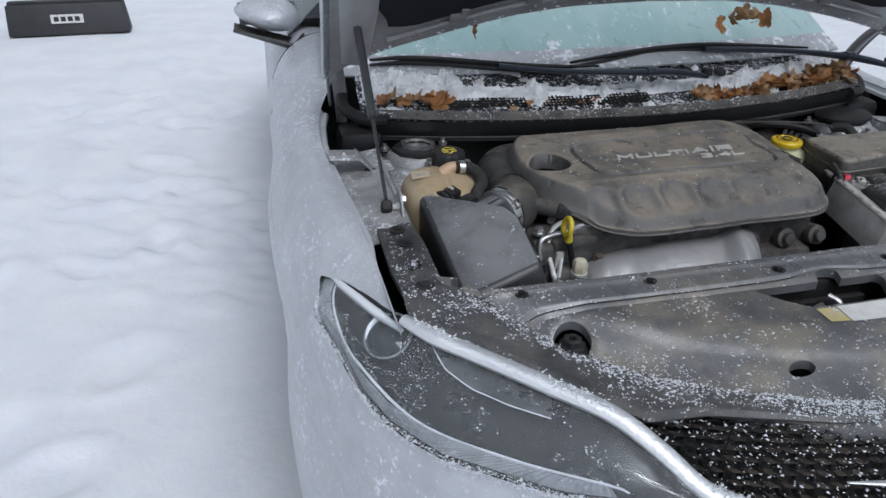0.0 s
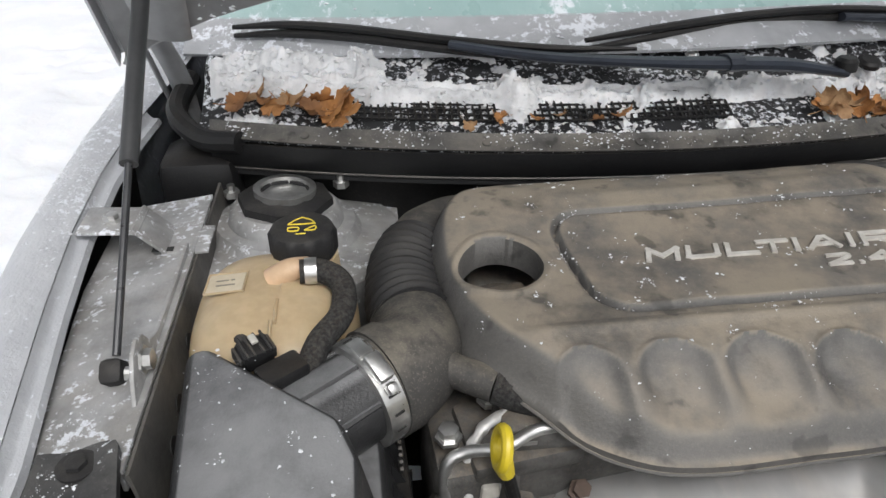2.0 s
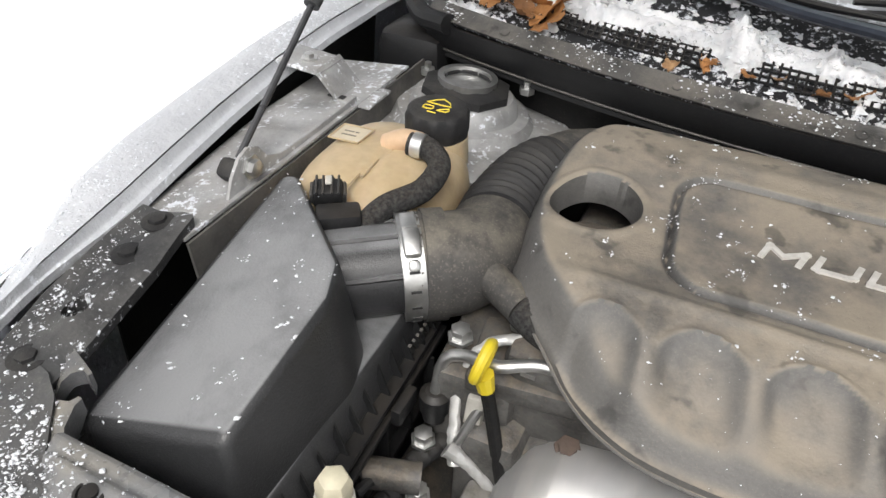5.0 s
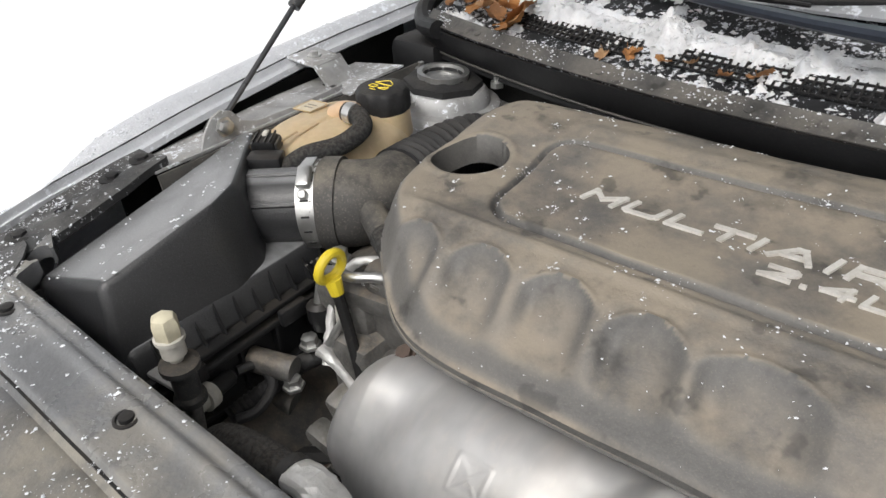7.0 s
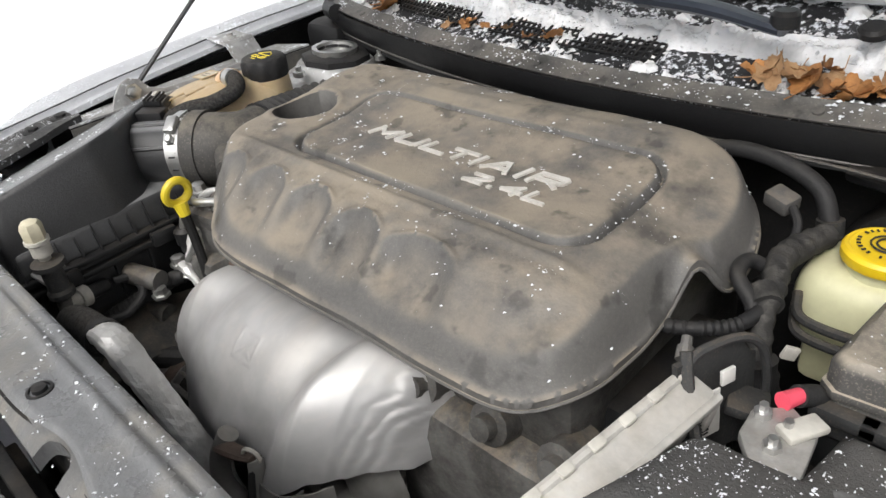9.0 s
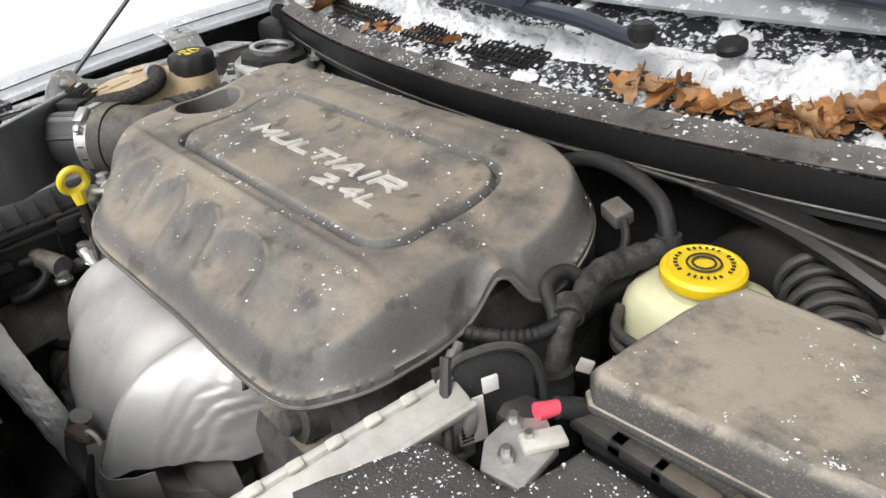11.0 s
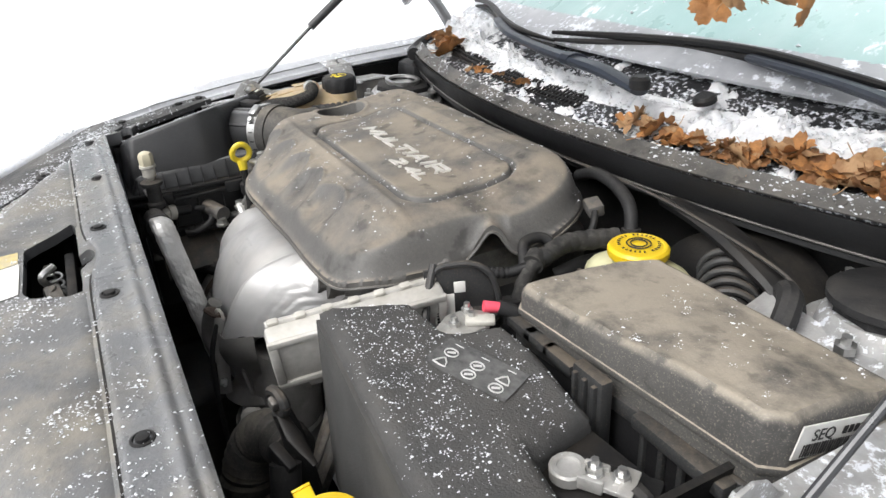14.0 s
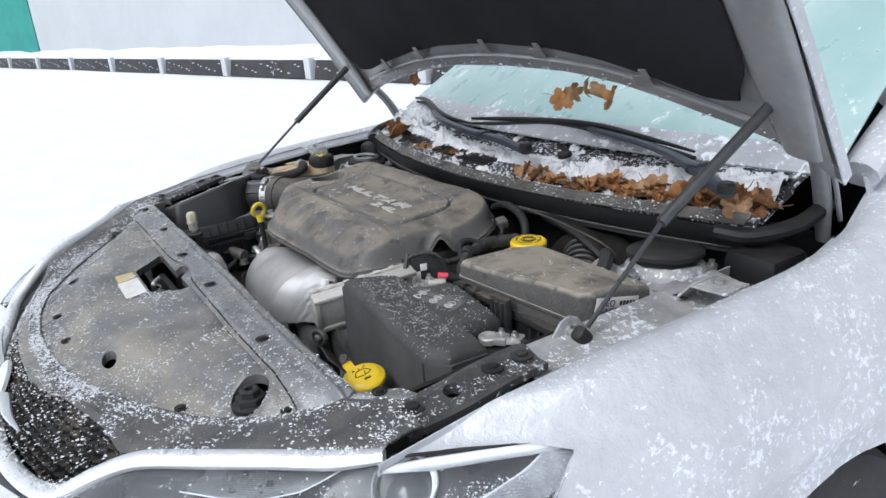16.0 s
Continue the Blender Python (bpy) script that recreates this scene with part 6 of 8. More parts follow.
for k in range(12):
    y = 0.538 + k * 0.0225
    fin = under(new("lid_fin", fin_mesh), airbox)
    fin.matrix_basis = pose(-0.4435, y, 0.850, 0, 4, 0)
    fin.scale = (1, 1, 0.75 + 0.25 * ((k * 5) % 3) / 2)
    if k % 2 == 0:
        rib = under(new("base_rib", rib_mesh), airbox)
        rib.matrix_basis = pose(-0.4285, y + 0.006, 0.803)
for k in range(7):
    part("lid_notch", block((0.003, 0.003, 0.018), (-0.4340, 0.742 + k * 0.0075, 0.862), (28, 4, 0), 0.0), plastic, airbox)
for y in (0.575, 0.70):
    part("latch", block((0.010, 0.034, 0.020), (-0.419, y, 0.838), (0, 0, 0), 0.003), plastic_clean, airbox)

# ---- intake pipe, clamp, bellows ----
intake = thing("intake_hose", "ribbed black intake hose with a steel clamp", "intake hose", (-0.44, 0.80, 0.90))
AXD = (Vector((-0.435, 0.790, 0.918)) - Vector((-0.545, 0.715, 0.912))).normalized()
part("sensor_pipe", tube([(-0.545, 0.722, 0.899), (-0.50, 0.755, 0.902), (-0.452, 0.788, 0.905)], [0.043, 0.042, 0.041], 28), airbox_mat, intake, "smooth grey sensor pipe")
for k in range(3):
    t = 0.5 + 0.9 * k
    off = Vector((0.55, -0.8, 0)) * math.cos(t) * 0.042 + Vector((0, 0, 1)) * math.sin(t) * 0.042
    part("pipe_rib", tube([Vector((-0.53, 0.734, 0.900)) + off, Vector((-0.462, 0.781, 0.904)) + off], 0.003, 6, 2), airbox_mat, intake)
clamp = part("clamp", tube([Vector((-0.467, 0.7775, 0.904)), Vector((-0.451, 0.7885, 0.905))], 0.0490, 36, 3), steel, intake, "bright worm-drive hose clamp")
CM = Matrix.Translation((-0.459, 0.783, 0.9045)) @ Vector((0.82, 0.565, 0.05)).to_track_quat("Z", "Y").to_matrix().to_4x4()


def round_clamp(angle, size, out, bevel, along=0.0):
    """A small block lying on the clamp's band."""
    m = CM @ Matrix.Rotation(radians(angle), 4, "Z") @ Matrix.Translation((0.049 + out, 0, along))
    return block(size, (0, 0, 0), (0, 0, 0), bevel).moved(m)


for k in range(18):
    part("clamp_slot", round_clamp(k * 20 + 7, (0.0012, 0.0022, 0.009), 0.0003, 0.0), ink, clamp)
top = max(range(0, 360, 10), key=lambda a: (CM @ Matrix.Rotation(radians(a), 4, "Z") @ Vector((0.05, 0, 0))).z)
part("clamp_screw", round_clamp(top + 28, (0.010, 0.026, 0.015), 0.003, 0.003), steel, clamp)
part("clamp_head", round_clamp(top + 50, (0.010, 0.010, 0.010), 0.004, 0.003), steel, clamp)
part("clamp_tongue", round_clamp(top - 2, (0.003, 0.022, 0.013), 0.001, 0.001), steel, clamp)
part("elbow", tube([(-0.455, 0.786, 0.905), (-0.425, 0.807, 0.905), (-0.410, 0.838, 0.904), (-0.414, 0.872, 0.905)], [0.049, 0.048, 0.044, 0.041], 28), hose_mat, intake, "dusty rubber elbow")
part("elbow_collar", tube([(-0.4505, 0.789, 0.905), (-0.434, 0.800, 0.905)], 0.0515, 30, 4), hose_mat, intake)
part("bellows", tube([(-0.411, 0.865, 0.908), (-0.416, 0.905, 0.905), (-0.412, 0.96, 0.905), (-0.398, 1.0, 0.905)], 0.0385, 28, 22, wave=lambda s: 0.0075 * abs(math.cos(s * math.pi / 0.0128)) - 0.004), rubber, intake, "ribbed bellows")
part("rear_duct", tube([(-0.399, 0.998, 0.905), (-0.38, 1.03, 0.905), (-0.33, 1.06, 0.90), (-0.22, 1.075, 0.88)], [0.037, 0.037, 0.036, 0.036], 24), hose_mat, intake)
sensor = part("air_sensor", block((0.040, 0.026, 0.016), (-0.525, 0.772, 0.944), (0, 0, 35), 0.004), plastic_clean, intake, "black air sensor plug")
part("plug", block((0.028, 0.022, 0.020), (-0.548, 0.792, 0.950), (10, 0, 30), 0.004), plastic_clean, sensor)
SP = pose(-0.548, 0.792, 0.950, 10, 0, 30)
for dx in (-0.010, -0.004, 0.004, 0.010):
    part("plug_rib", block((0.0022, 0.024, 0.003), (dx, 0, 0.0105), (0, 0, 0), 0.0008).moved(SP), plastic, sensor)
for dx in (-0.0145, 0.0145):
    part("plug_wing", block((0.004, 0.018, 0.012), (dx, 0.001, 0.0), (0, 0, 0), 0.0015).moved(SP), plastic, sensor)
part("plug_lock", block((0.006, 0.010, 0.003), (0.001, 0.004, 0.0125), (0, 0, 0), 0.001).moved(SP), off_white, sensor)
part("sensor_flange", block((0.046, 0.032, 0.004), (-0.522, 0.770, 0.9365), (0, 0, 35), 0.0015), plastic, sensor)
for dx, dy in ((-0.016, 0.010), (0.016, -0.010)):
    part("flange_screw", rev([(0.0045, 0), (0.0045, 0.003), (0.002, 0.0035)], 10, (-0.522 + dx, 0.770 + dy, 0.9385)), steel, sensor)
part("sensor_lead", tube([(-0.556, 0.806, 0.948), (-0.566, 0.822, 0.940), (-0.585, 0.828, 0.922), (-0.60, 0.815, 0.89)], 0.0055, 10), tape, sensor)
nudge(intake, 0.0, 0.004, 0.010)


# ---- coolant tank ----
sensor_grey = plain("faded_grey_print", (0.22, 0.20, 0.17), 0.6)
tank = thing("coolant_tank", "yellowed plastic coolant tank with a black cap", "coolant tank", (-0.54, 0.89, 0.80))


def blob(cx, cy, cz, sx, sy, sz, p=3.0, seg=32, bump=None):
    """A softly squared body."""
    verts, faces = [], []
    rows = seg // 2
    for i in range(rows + 1):
        a = -math.pi / 2 + math.pi * i / rows
        for j in range(seg):
            b = math.tau * j / seg
            d = Vector((math.cos(a) * math.cos(b), math.cos(a) * math.sin(b), math.sin(a)))
            k = (abs(d.x) ** p + abs(d.y) ** p + abs(d.z) ** p) ** (-1 / p)
            q = d * k
            if bump:
                q *= 1 + bump(q)
            verts.append((cx + q.x * sx, cy + q.y * sy, cz + q.z * sz))
    for i in range(rows):
        for j in range(seg):
            faces.append((i * seg + j, i * seg + (j + 1) % seg, (i + 1) * seg + (j + 1) % seg, (i + 1) * seg + j))
    return Geo().add(verts, faces)


def tank_bump(q):
    return -0.020 * math.exp(-(((q.x - 0.10) / 0.050) ** 2)) * smoothstep(-0.5, -0.3, q.z) + 0.010 * math.exp(-(((q.x - 0.10) / 0.014) ** 2)) - 0.02 * math.exp(-(((q.z + 0.35) / 0.05) ** 2))


part("tank_body", blob(-0.545, 0.885, 0.878, 0.080, 0.098, 0.078, 2.9, 96, tank_bump), tank_mat, tank, "milky amber body with a moulded seam", 60)
part("tank_neck", rev([(0.036, -0.02), (0.034, 0.012)], 28, (-0.517, 0.950, 0.935), (0, 0, 1)), tank_mat, tank)
tank_cap = part("tank_cap", rev([(0.032, 0.0), (0.0335, 0.004), (0.0335, 0.024), (0.031, 0.029), (0.027, 0.031)], 64, (-0.517, 0.952, 0.946), (0, 0, 1), wobble=lambda t, h: 1 + (0.035 * math.cos(t * 10) if 0.002 < h < 0.028 else 0)), rubber, tank, "black knurled screw cap with yellow symbols")
for pts in ([(-0.534, 0.956), (-0.517, 0.972), (-0.500, 0.956), (-0.534, 0.956)], [(-0.533, 0.948), (-0.521, 0.948), (-0.521, 0.940), (-0.533, 0.940), (-0.533, 0.948)], [(-0.513, 0.940), (-0.500, 0.950), (-0.500, 0.940), (-0.513, 0.940)], [(-0.523, 0.932), (-0.511, 0.932)]):
    part("symbol", tube([(-0.517 + (x + 0.517) * 0.8, 0.952 + (y - 0.952) * 0.8, 0.9775) for x, y in pts], 0.0008, 5, 2), yellow_ink, tank_cap)
part("tank_nipple", tube([(-0.545, 0.895, 0.952), (-0.527, 0.896, 0.962), (-0.508, 0.898, 0.964)], [0.012, 0.0115, 0.0095], 14), orange, tank, "faded orange pipe nipple")
part("tank_label", block((0.034, 0.026, 0.001), (-0.586, 0.892, 0.9552), (3, -6, -4), 0.0), pale_label, tank, "small pale framed label")
TL = pose(-0.586, 0.892, 0.9556, 3, -6, -4)
part("label_frame", tube([TL @ Vector(q) for q in ((-0.0185, -0.0145, 0), (0.0185, -0.0145, 0), (0.0185, 0.0145, 0), (-0.0185, 0.0145, 0), (-0.0185, -0.0145, 0))], 0.0012, 6, 1), tank_mat, tank)
for dx, dy, w in ((-0.004, 0.003, 0.012), (0.006, 0.003, 0.004), (0.0, -0.004, 0.018)):
    part("label_line", block((w, 0.0016, 0.0006), (dx, dy, 0.0004), (0, 0, 0), 0.0).moved(TL), sensor_grey, tank)
for q in (-0.03, 0.0, 0.03):
    part("tank_seam", tube([(-0.537 + q * 0.1, 0.80 + 0.03 + q, 0.9525), (-0.537 + q * 0.1, 0.86 + q, 0.9555)], 0.0016, 6, 2), tank_mat, tank)
overflow = thing("overflow_hose", "braided coolant hose from the tank", "hose", (-0.49, 0.84, 0.90))
part("hose", tube([(-0.512, 0.898, 0.964), (-0.490, 0.899, 0.962), (-0.473, 0.885, 0.955), (-0.474, 0.850, 0.948), (-0.494, 0.815, 0.944), (-0.503, 0.790, 0.930), (-0.503, 0.775, 0.90)], 0.0115, 16), braid, overflow)
part("hose_clip", tube([(-0.507, 0.898, 0.9642), (-0.496, 0.8985, 0.9638)], 0.0128, 18, 3), steel, overflow)
nudge(tank, 0.002, 0.004, 0.008)
nudge(overflow, -0.003, -0.006, 0.009)


# ---- side hoses and lines round the head ----
vent = thing("breather_hose", "black breather hose with a braided sleeve", "hose", (-0.36, 0.80, 0.88))
part("stub", tube([(-0.405, 0.808, 0.915), (-0.383, 0.795, 0.912), (-0.352, 0.778, 0.908)], [0.017, 0.0155, 0.0155], 16), hose_mat, vent)
part("sleeve", tube([(-0.352, 0.778, 0.908), (-0.318, 0.764, 0.902), (-0.27, 0.757, 0.895)], 0.0165, 16), braid, vent)
ac = thing("refrigerant_line", "bare aluminium refrigerant line bent round the cylinder head", "metal line", (-0.36, 0.72, 0.86))
part("upper_line", tube([(-0.29, 0.738, 0.893), (-0.325, 0.735, 0.893), (-0.355, 0.722, 0.890), (-0.385, 0.728, 0.882), (-0.402, 0.725, 0.872), (-0.405, 0.715, 0.840)], 0.0055, 12), steel, ac)
part("foil_wrap", crumple(tube([(-0.335, 0.765, 0.893), (-0.37, 0.745, 0.888), (-0.385, 0.728, 0.86), (-0.382, 0.705, 0.82), (-0.372, 0.690, 0.79)], [0.0045, 0.005, 0.005, 0.005, 0.0075], 14, 10), 0.0018, 160), foil, ac, "crumpled foil wrap")
part("lower_wrap", crumple(tube([(-0.381, 0.690, 0.806), (-0.365, 0.690, 0.798), (-0.350, 0.692, 0.782), (-0.334, 0.693, 0.764)], [0.009, 0.0055, 0.005, 0.0045], 10, 6), 0.0012, 160), foil, ac)
part("second_line", tube([(-0.338, 0.752, 0.888), (-0.352, 0.735, 0.872), (-0.362, 0.715, 0.845), (-0.374, 0.695, 0.812)], 0.0042, 10), steel, ac)
part("fitting", rev([(0.011, 0), (0.011, 0.012), (0.014, 0.012), (0.014, 0.03), (0.009, 0.034)], 14, (-0.405, 0.715, 0.808)), plastic_clean, ac)
part("stay", block((0.016, 0.010, 0.05), (-0.368, 0.715, 0.83), (0, 4, 0), 0.003), off_white, ac)
nudge(vent, 0.004, 0.0, 0.009)
nudge(ac, 0.006, 0.005, 0.006)


# ---- dipstick ----
dip = thing("dipstick", "yellow ring handled oil dipstick", "dipstick", (-0.35, 0.70, 0.80))
RING = [Vector((-0.363 + 0.003 * math.sin(t), 0.704 + 0.0135 * math.cos(t) * (1.1 - 0.12 * math.sin(t)), 0.912 + 0.0150 * math.sin(t))) for t in [math.tau * k / 14 for k in range(15)]]
part("ring", tube(RING, 0.0050, 10, 4), yellow_dip, dip, "yellow finger ring")
part("stem_cap", tube([(-0.362, 0.703, 0.898), (-0.358, 0.703, 0.882)], [0.009, 0.007], 10, 4), yellow_dip, dip)
part("tube", tube([(-0.358, 0.703, 0.884), (-0.349, 0.702, 0.845), (-0.338, 0.698, 0.80), (-0.322, 0.692, 0.74)], 0.006, 10), dark_bay, dip)
nudge(dip, 0.008, 0.006, 0.004)


# ---- service port and hoses behind the plate ----
port = thing("service_port", "aged plastic capped refrigerant service port", "service port", (-0.40, 0.556, 0.80))
PA = Vector((0.02, 0.0, 1)).normalized()
part("port_cap", rev([(0.0100, -0.002), (0.0120, 0.001), (0.0122, 0.016), (0.010, 0.021), (0.006, 0.023)], 6, (-0.408, 0.556, 0.907), PA), ac_cap_mat, port, "yellowed hexagonal cap")
part("port_neck", rev([(0.006, -0.030), (0.007, -0.022), (0.011, -0.020), (0.011, -0.006), (0.0135, -0.004), (0.0135, 0.0)], 18, (-0.408, 0.556, 0.907), PA), off_white, port)
part("port_body", rev([(0.010, -0.05), (0.015, -0.046), (0.015, -0.040), (0.012, -0.036), (0.012, -0.008), (0.018, -0.006), (0.018, 0.0), (0.012, 0.002)], 18, (-0.406, 0.556, 0.878), PA), plastic, port)
part("port_pipe", tube([(-0.406, 0.556, 0.832), (-0.398, 0.548, 0.795), (-0.385, 0.54, 0.775), (-0.365, 0.535, 0.75)], 0.008, 12), alu, port)
part("port_arm", block((0.075, 0.02, 0.006), (-0.445, 0.552, 0.848), (0, 0, 6), 0.002), paint_inner, port)
pressure = thing("pressure_switch", "pressure switch with a white collar and black plug", "sensor", (-0.40, 0.60, 0.79))
PD = Vector((-0.30, 0.95, -0.15)).normalized()
part("switch_hex", rev([(0.008, -0.012), (0.0095, -0.008), (0.0095, 0.010), (0.0135, 0.010), (0.0135, 0.022), (0.009, 0.024)], 14, (-0.414, 0.562, 0.812), PD), off_white, pressure)
part("switch_plug", rev([(0.007, 0.022), (0.009, 0.026), (0.009, 0.050), (0.006, 0.054)], 12, (-0.414, 0.562, 0.812), PD), plastic_clean, pressure)
part("switch_lead", tube([(-0.432, 0.62, 0.803), (-0.425, 0.640, 0.800), (-0.405, 0.640, 0.785), (-0.40, 0.615, 0.772), (-0.41, 0.595, 0.768)], 0.0055, 10), rubber, pressure)
loom_low = thing("wiring_conduit", "black wiring conduit below the filter box", "wiring", (-0.38, 0.68, 0.78))
part("conduit", tube([(-0.42, 0.60, 0.765), (-0.41, 0.64, 0.775), (-0.40, 0.69, 0.785), (-0.375, 0.735, 0.785), (-0.35, 0.77, 0.76)], 0.010, 12, 14, wave=lambda s: 0.0008 * math.cos(s * math.tau / 0.006)), rubber, loom_low)
part("heavy_cable", tube([(-0.43, 0.58, 0.72), (-0.38, 0.62, 0.71), (-0.34, 0.66, 0.70)], 0.015, 10), rubber, loom_low)
upper_rad = thing("foil_sleeved_hose", "black braided hose running into a foil sleeve", "hose", (-0.22, 0.55, 0.74))
part("braided_hose", tube([(-0.372, 0.548, 0.75), (-0.356, 0.545, 0.80), (-0.328, 0.544, 0.835), (-0.28, 0.546, 0.852), (-0.228, 0.546, 0.858)], [0.016, 0.017, 0.017, 0.0165, 0.0165], 18), braid, upper_rad)
part("foil_sleeve", crumple(tube([(-0.232, 0.547, 0.866), (-0.205, 0.549, 0.862), (-0.184, 0.555, 0.822), (-0.168, 0.563, 0.772), (-0.152, 0.572, 0.72), (-0.140, 0.58, 0.66)], [0.0165, 0.0175, 0.0165, 0.0165, 0.0165, 0.016], 16, 7, flat=0.6), 0.0018, 110), foil, upper_rad, "bright foil sleeve", 0)
part("sleeve_tie", tube([(-0.240, 0.546, 0.858), (-0.231, 0.546, 0.858)], 0.0195, 14, 2), rubber, upper_rad)
tray = thing("splash_shelf", "dark plastic shelf beneath the filter box", "splash shield", (-0.36, 0.68, 0.66))
part("shelf", surf(lambda u, v: (-0.43 + 0.065 * v, 0.55 + 0.25 * u, 0.745 - 0.04 * v + 0.01 * math.sin(u * 6)), 12, 8, 0.006), plastic, tray)
nudge(port, 0.012, 0.004, 0.006)
nudge(pressure, 0.008, 0.004, 0.005)
nudge(upper_rad, 0.004, 0.002, 0.006)


# ---- battery under its blanket ----
battery = thing("battery", "car battery wrapped in a snow-specked black felt blanket", "battery", (0.43, 0.70, 0.66))
part("case", block((0.235, 0.165, 0.19), (0.445, 0.722, 0.783), (0, 0, 4), 0.006), plastic_clean, battery)
BL = [(0.263, 0.645), (0.284, 0.735), (0.345, 0.742), (0.352, 0.800), (0.40, 0.806), (0.487, 0.802), (0.506, 0.730), (0.560, 0.722), (0.575, 0.650), (0.548, 0.626), (0.40, 0.633)]


def blanket_z(x, y):
    _, d = nearest((x, y), BL)
    z = 0.946 - 0.024 * smoothstep(0.60, 0.80, y) - 0.020 * smoothstep(0.30, 0.55, x) + 0.004 * nz(x, y, 3.0, 12)
    return z - 0.012 * (1 - smoothstep(0, 0.014, d)) ** 2


part("blanket_top", sheet(BL, 0.006, blanket_z, (), 0.012), blanket_mat, battery, "black felt blanket", 50)


def blanket_side(path, drop, flare):
    pts = [Vector((x, y, blanket_z(x, y) - 0.006)) for x, y in path]

    def fn(u, v):
        k = u * (len(pts) - 1)
        p = pts[int(k)].lerp(pts[min(int(k) + 1, len(pts) - 1)], k - int(k))
        return p + Vector((flare[0] * v + 0.004 * math.sin(u * 19 + 2 * v) * v, flare[1] * v + 0.004 * math.sin(u * 15 + v) * v, -drop * v))
    return surf(fn, 20, 14, 0.004)


part("blanket_flap", blanket_side([(0.284, 0.735), (0.275, 0.69), (0.263, 0.645)], 0.20, (-0.002, 0.0)), blanket_mat, battery)
part("front_flap", blanket_side([(0.263, 0.645), (0.40, 0.633), (0.548, 0.626)], 0.20, (0.004, -0.010)), blanket_mat, battery)
part("side_flap", blanket_side([(0.548, 0.626), (0.575, 0.650), (0.560, 0.722)], 0.17, (0.006, -0.004)), blanket_mat, battery)
part("back_flap", blanket_side([(0.345, 0.742), (0.352, 0.800), (0.40, 0.806), (0.487, 0.802), (0.506, 0.730)], 0.030, (0.0, 0.004)), blanket_mat, battery)
STK = (0.410, 0.737)
sticker_ink = plain("worn_white_print", (0.52, 0.52, 0.51), 0.6)
grey_sticker = mat("clear_grey_sticker", (0.13, 0.13, 0.128), (0.08, 0.08, 0.08), 0.22, 0, 40, 0.1, 200, grain=0.3)


def on_blanket(u, v, lift=0.0015):
    """u along the sticker, v across it."""
    a = radians(30)
    x = STK[0] + u * 0.040 * math.cos(a) - v * 0.024 * math.sin(a)
    y = STK[1] + u * 0.040 * math.sin(a) + v * 0.024 * math.cos(a)
    return Vector((x, y, blanket_z(x, y) + lift))


sticker = part("warning_sticker", surf(lambda u, v: on_blanket(2 * u - 1, 2 * v - 1), 6, 4), grey_sticker, battery, "clear sticker with white warning symbols")
for i, u in enumerate((-0.66, 0.0, 0.66)):
    for j, v in enumerate((-0.55, 0.10)):
        if (i + j) % 3 == 0:
            pts = [on_blanket(u - 0.15, v - 0.22, 0.0022), on_blanket(u + 0.15, v - 0.22, 0.0022), on_blanket(u, v + 0.24, 0.0022), on_blanket(u - 0.15, v - 0.22, 0.0022)]
            part("symbol", tube(pts, 0.0008, 5, 2), sticker_ink, sticker)
        else:
            part("symbol", tube([on_blanket(u + 0.15 * math.cos(t), v + 0.25 * math.sin(t), 0.0022) for t in [math.tau * k / 12 for k in range(13)]], 0.0008, 5, 2), sticker_ink, sticker)
            part("symbol_mark", tube([on_blanket(u - 0.07, v - 0.09, 0.0022), on_blanket(u + 0.07, v + 0.10, 0.0022)], 0.0012, 5, 2), sticker_ink, sticker)
    part("text_bar", tube([on_blanket(u - 0.1, 0.70, 0.0020), on_blanket(u + 0.1, 0.70, 0.0020)], 0.0005, 5, 2), sticker_ink, sticker)


clamp_metal = mat("dull_clamp_metal", (0.48, 0.475, 0.46), (0.36, 0.355, 0.34), 0.5, 0.5, 40, 0.2, 200, dust=0.2)
ND = math.degrees(math.atan2(0.028, 0.042))
NM = pose(0.522, 0.753, 0.889, 0, 0, ND)
neg = part("negative_terminal", rev([(0.0150, -0.006), (0.0155, 0.003), (0.0140, 0.005), (0.0095, 0.005), (0.0090, 0.003), (0.002, 0.003)], 24).moved(NM), clamp_metal, battery, "bare metal negative clamp")
part("clamp_bar", block((0.044, 0.020, 0.005), (0.026, 0.0, 0.000), (0, 0, 0), 0.0015).moved(NM), clamp_metal, neg)
for dy in (-0.009, 0.009):
    part("clamp_jaw", block((0.020, 0.005, 0.012), (0.020, dy, 0.001), (0, 0, 0), 0.0015).moved(NM), clamp_metal, neg)
part("clamp_wing", block((0.012, 0.030, 0.004), (0.046, 0.002, 0.003), (0, 6, 0), 0.0012).moved(NM), clamp_metal, neg)
for bx, by, h in ((0.020, 0.001, 0.016), (0.040, 0.004, 0.012)):
    part("bolt", rev([(0.0078, 0), (0.0078, 0.003), (0.0062, 0.003), (0.0062, h * 0.6), (0.0034, h * 0.6), (0.0034, h)], 6, (bx, by, 0.002)).moved(NM), steel, neg)
part("terminal_ledge", block((0.080, 0.062, 0.012), (0.028, 0.0, -0.016), (0, 0, 0), 0.003).moved(NM), plastic_clean, battery)
pos = part("positive_terminal", prism([(0.316, 0.744), (0.345, 0.750), (0.340, 0.792), (0.318, 0.806), (0.298, 0.790), (0.300, 0.764)], 0.900, 0.909, 0.002), clamp_metal, battery, "bolted positive clamp with a red sleeve")
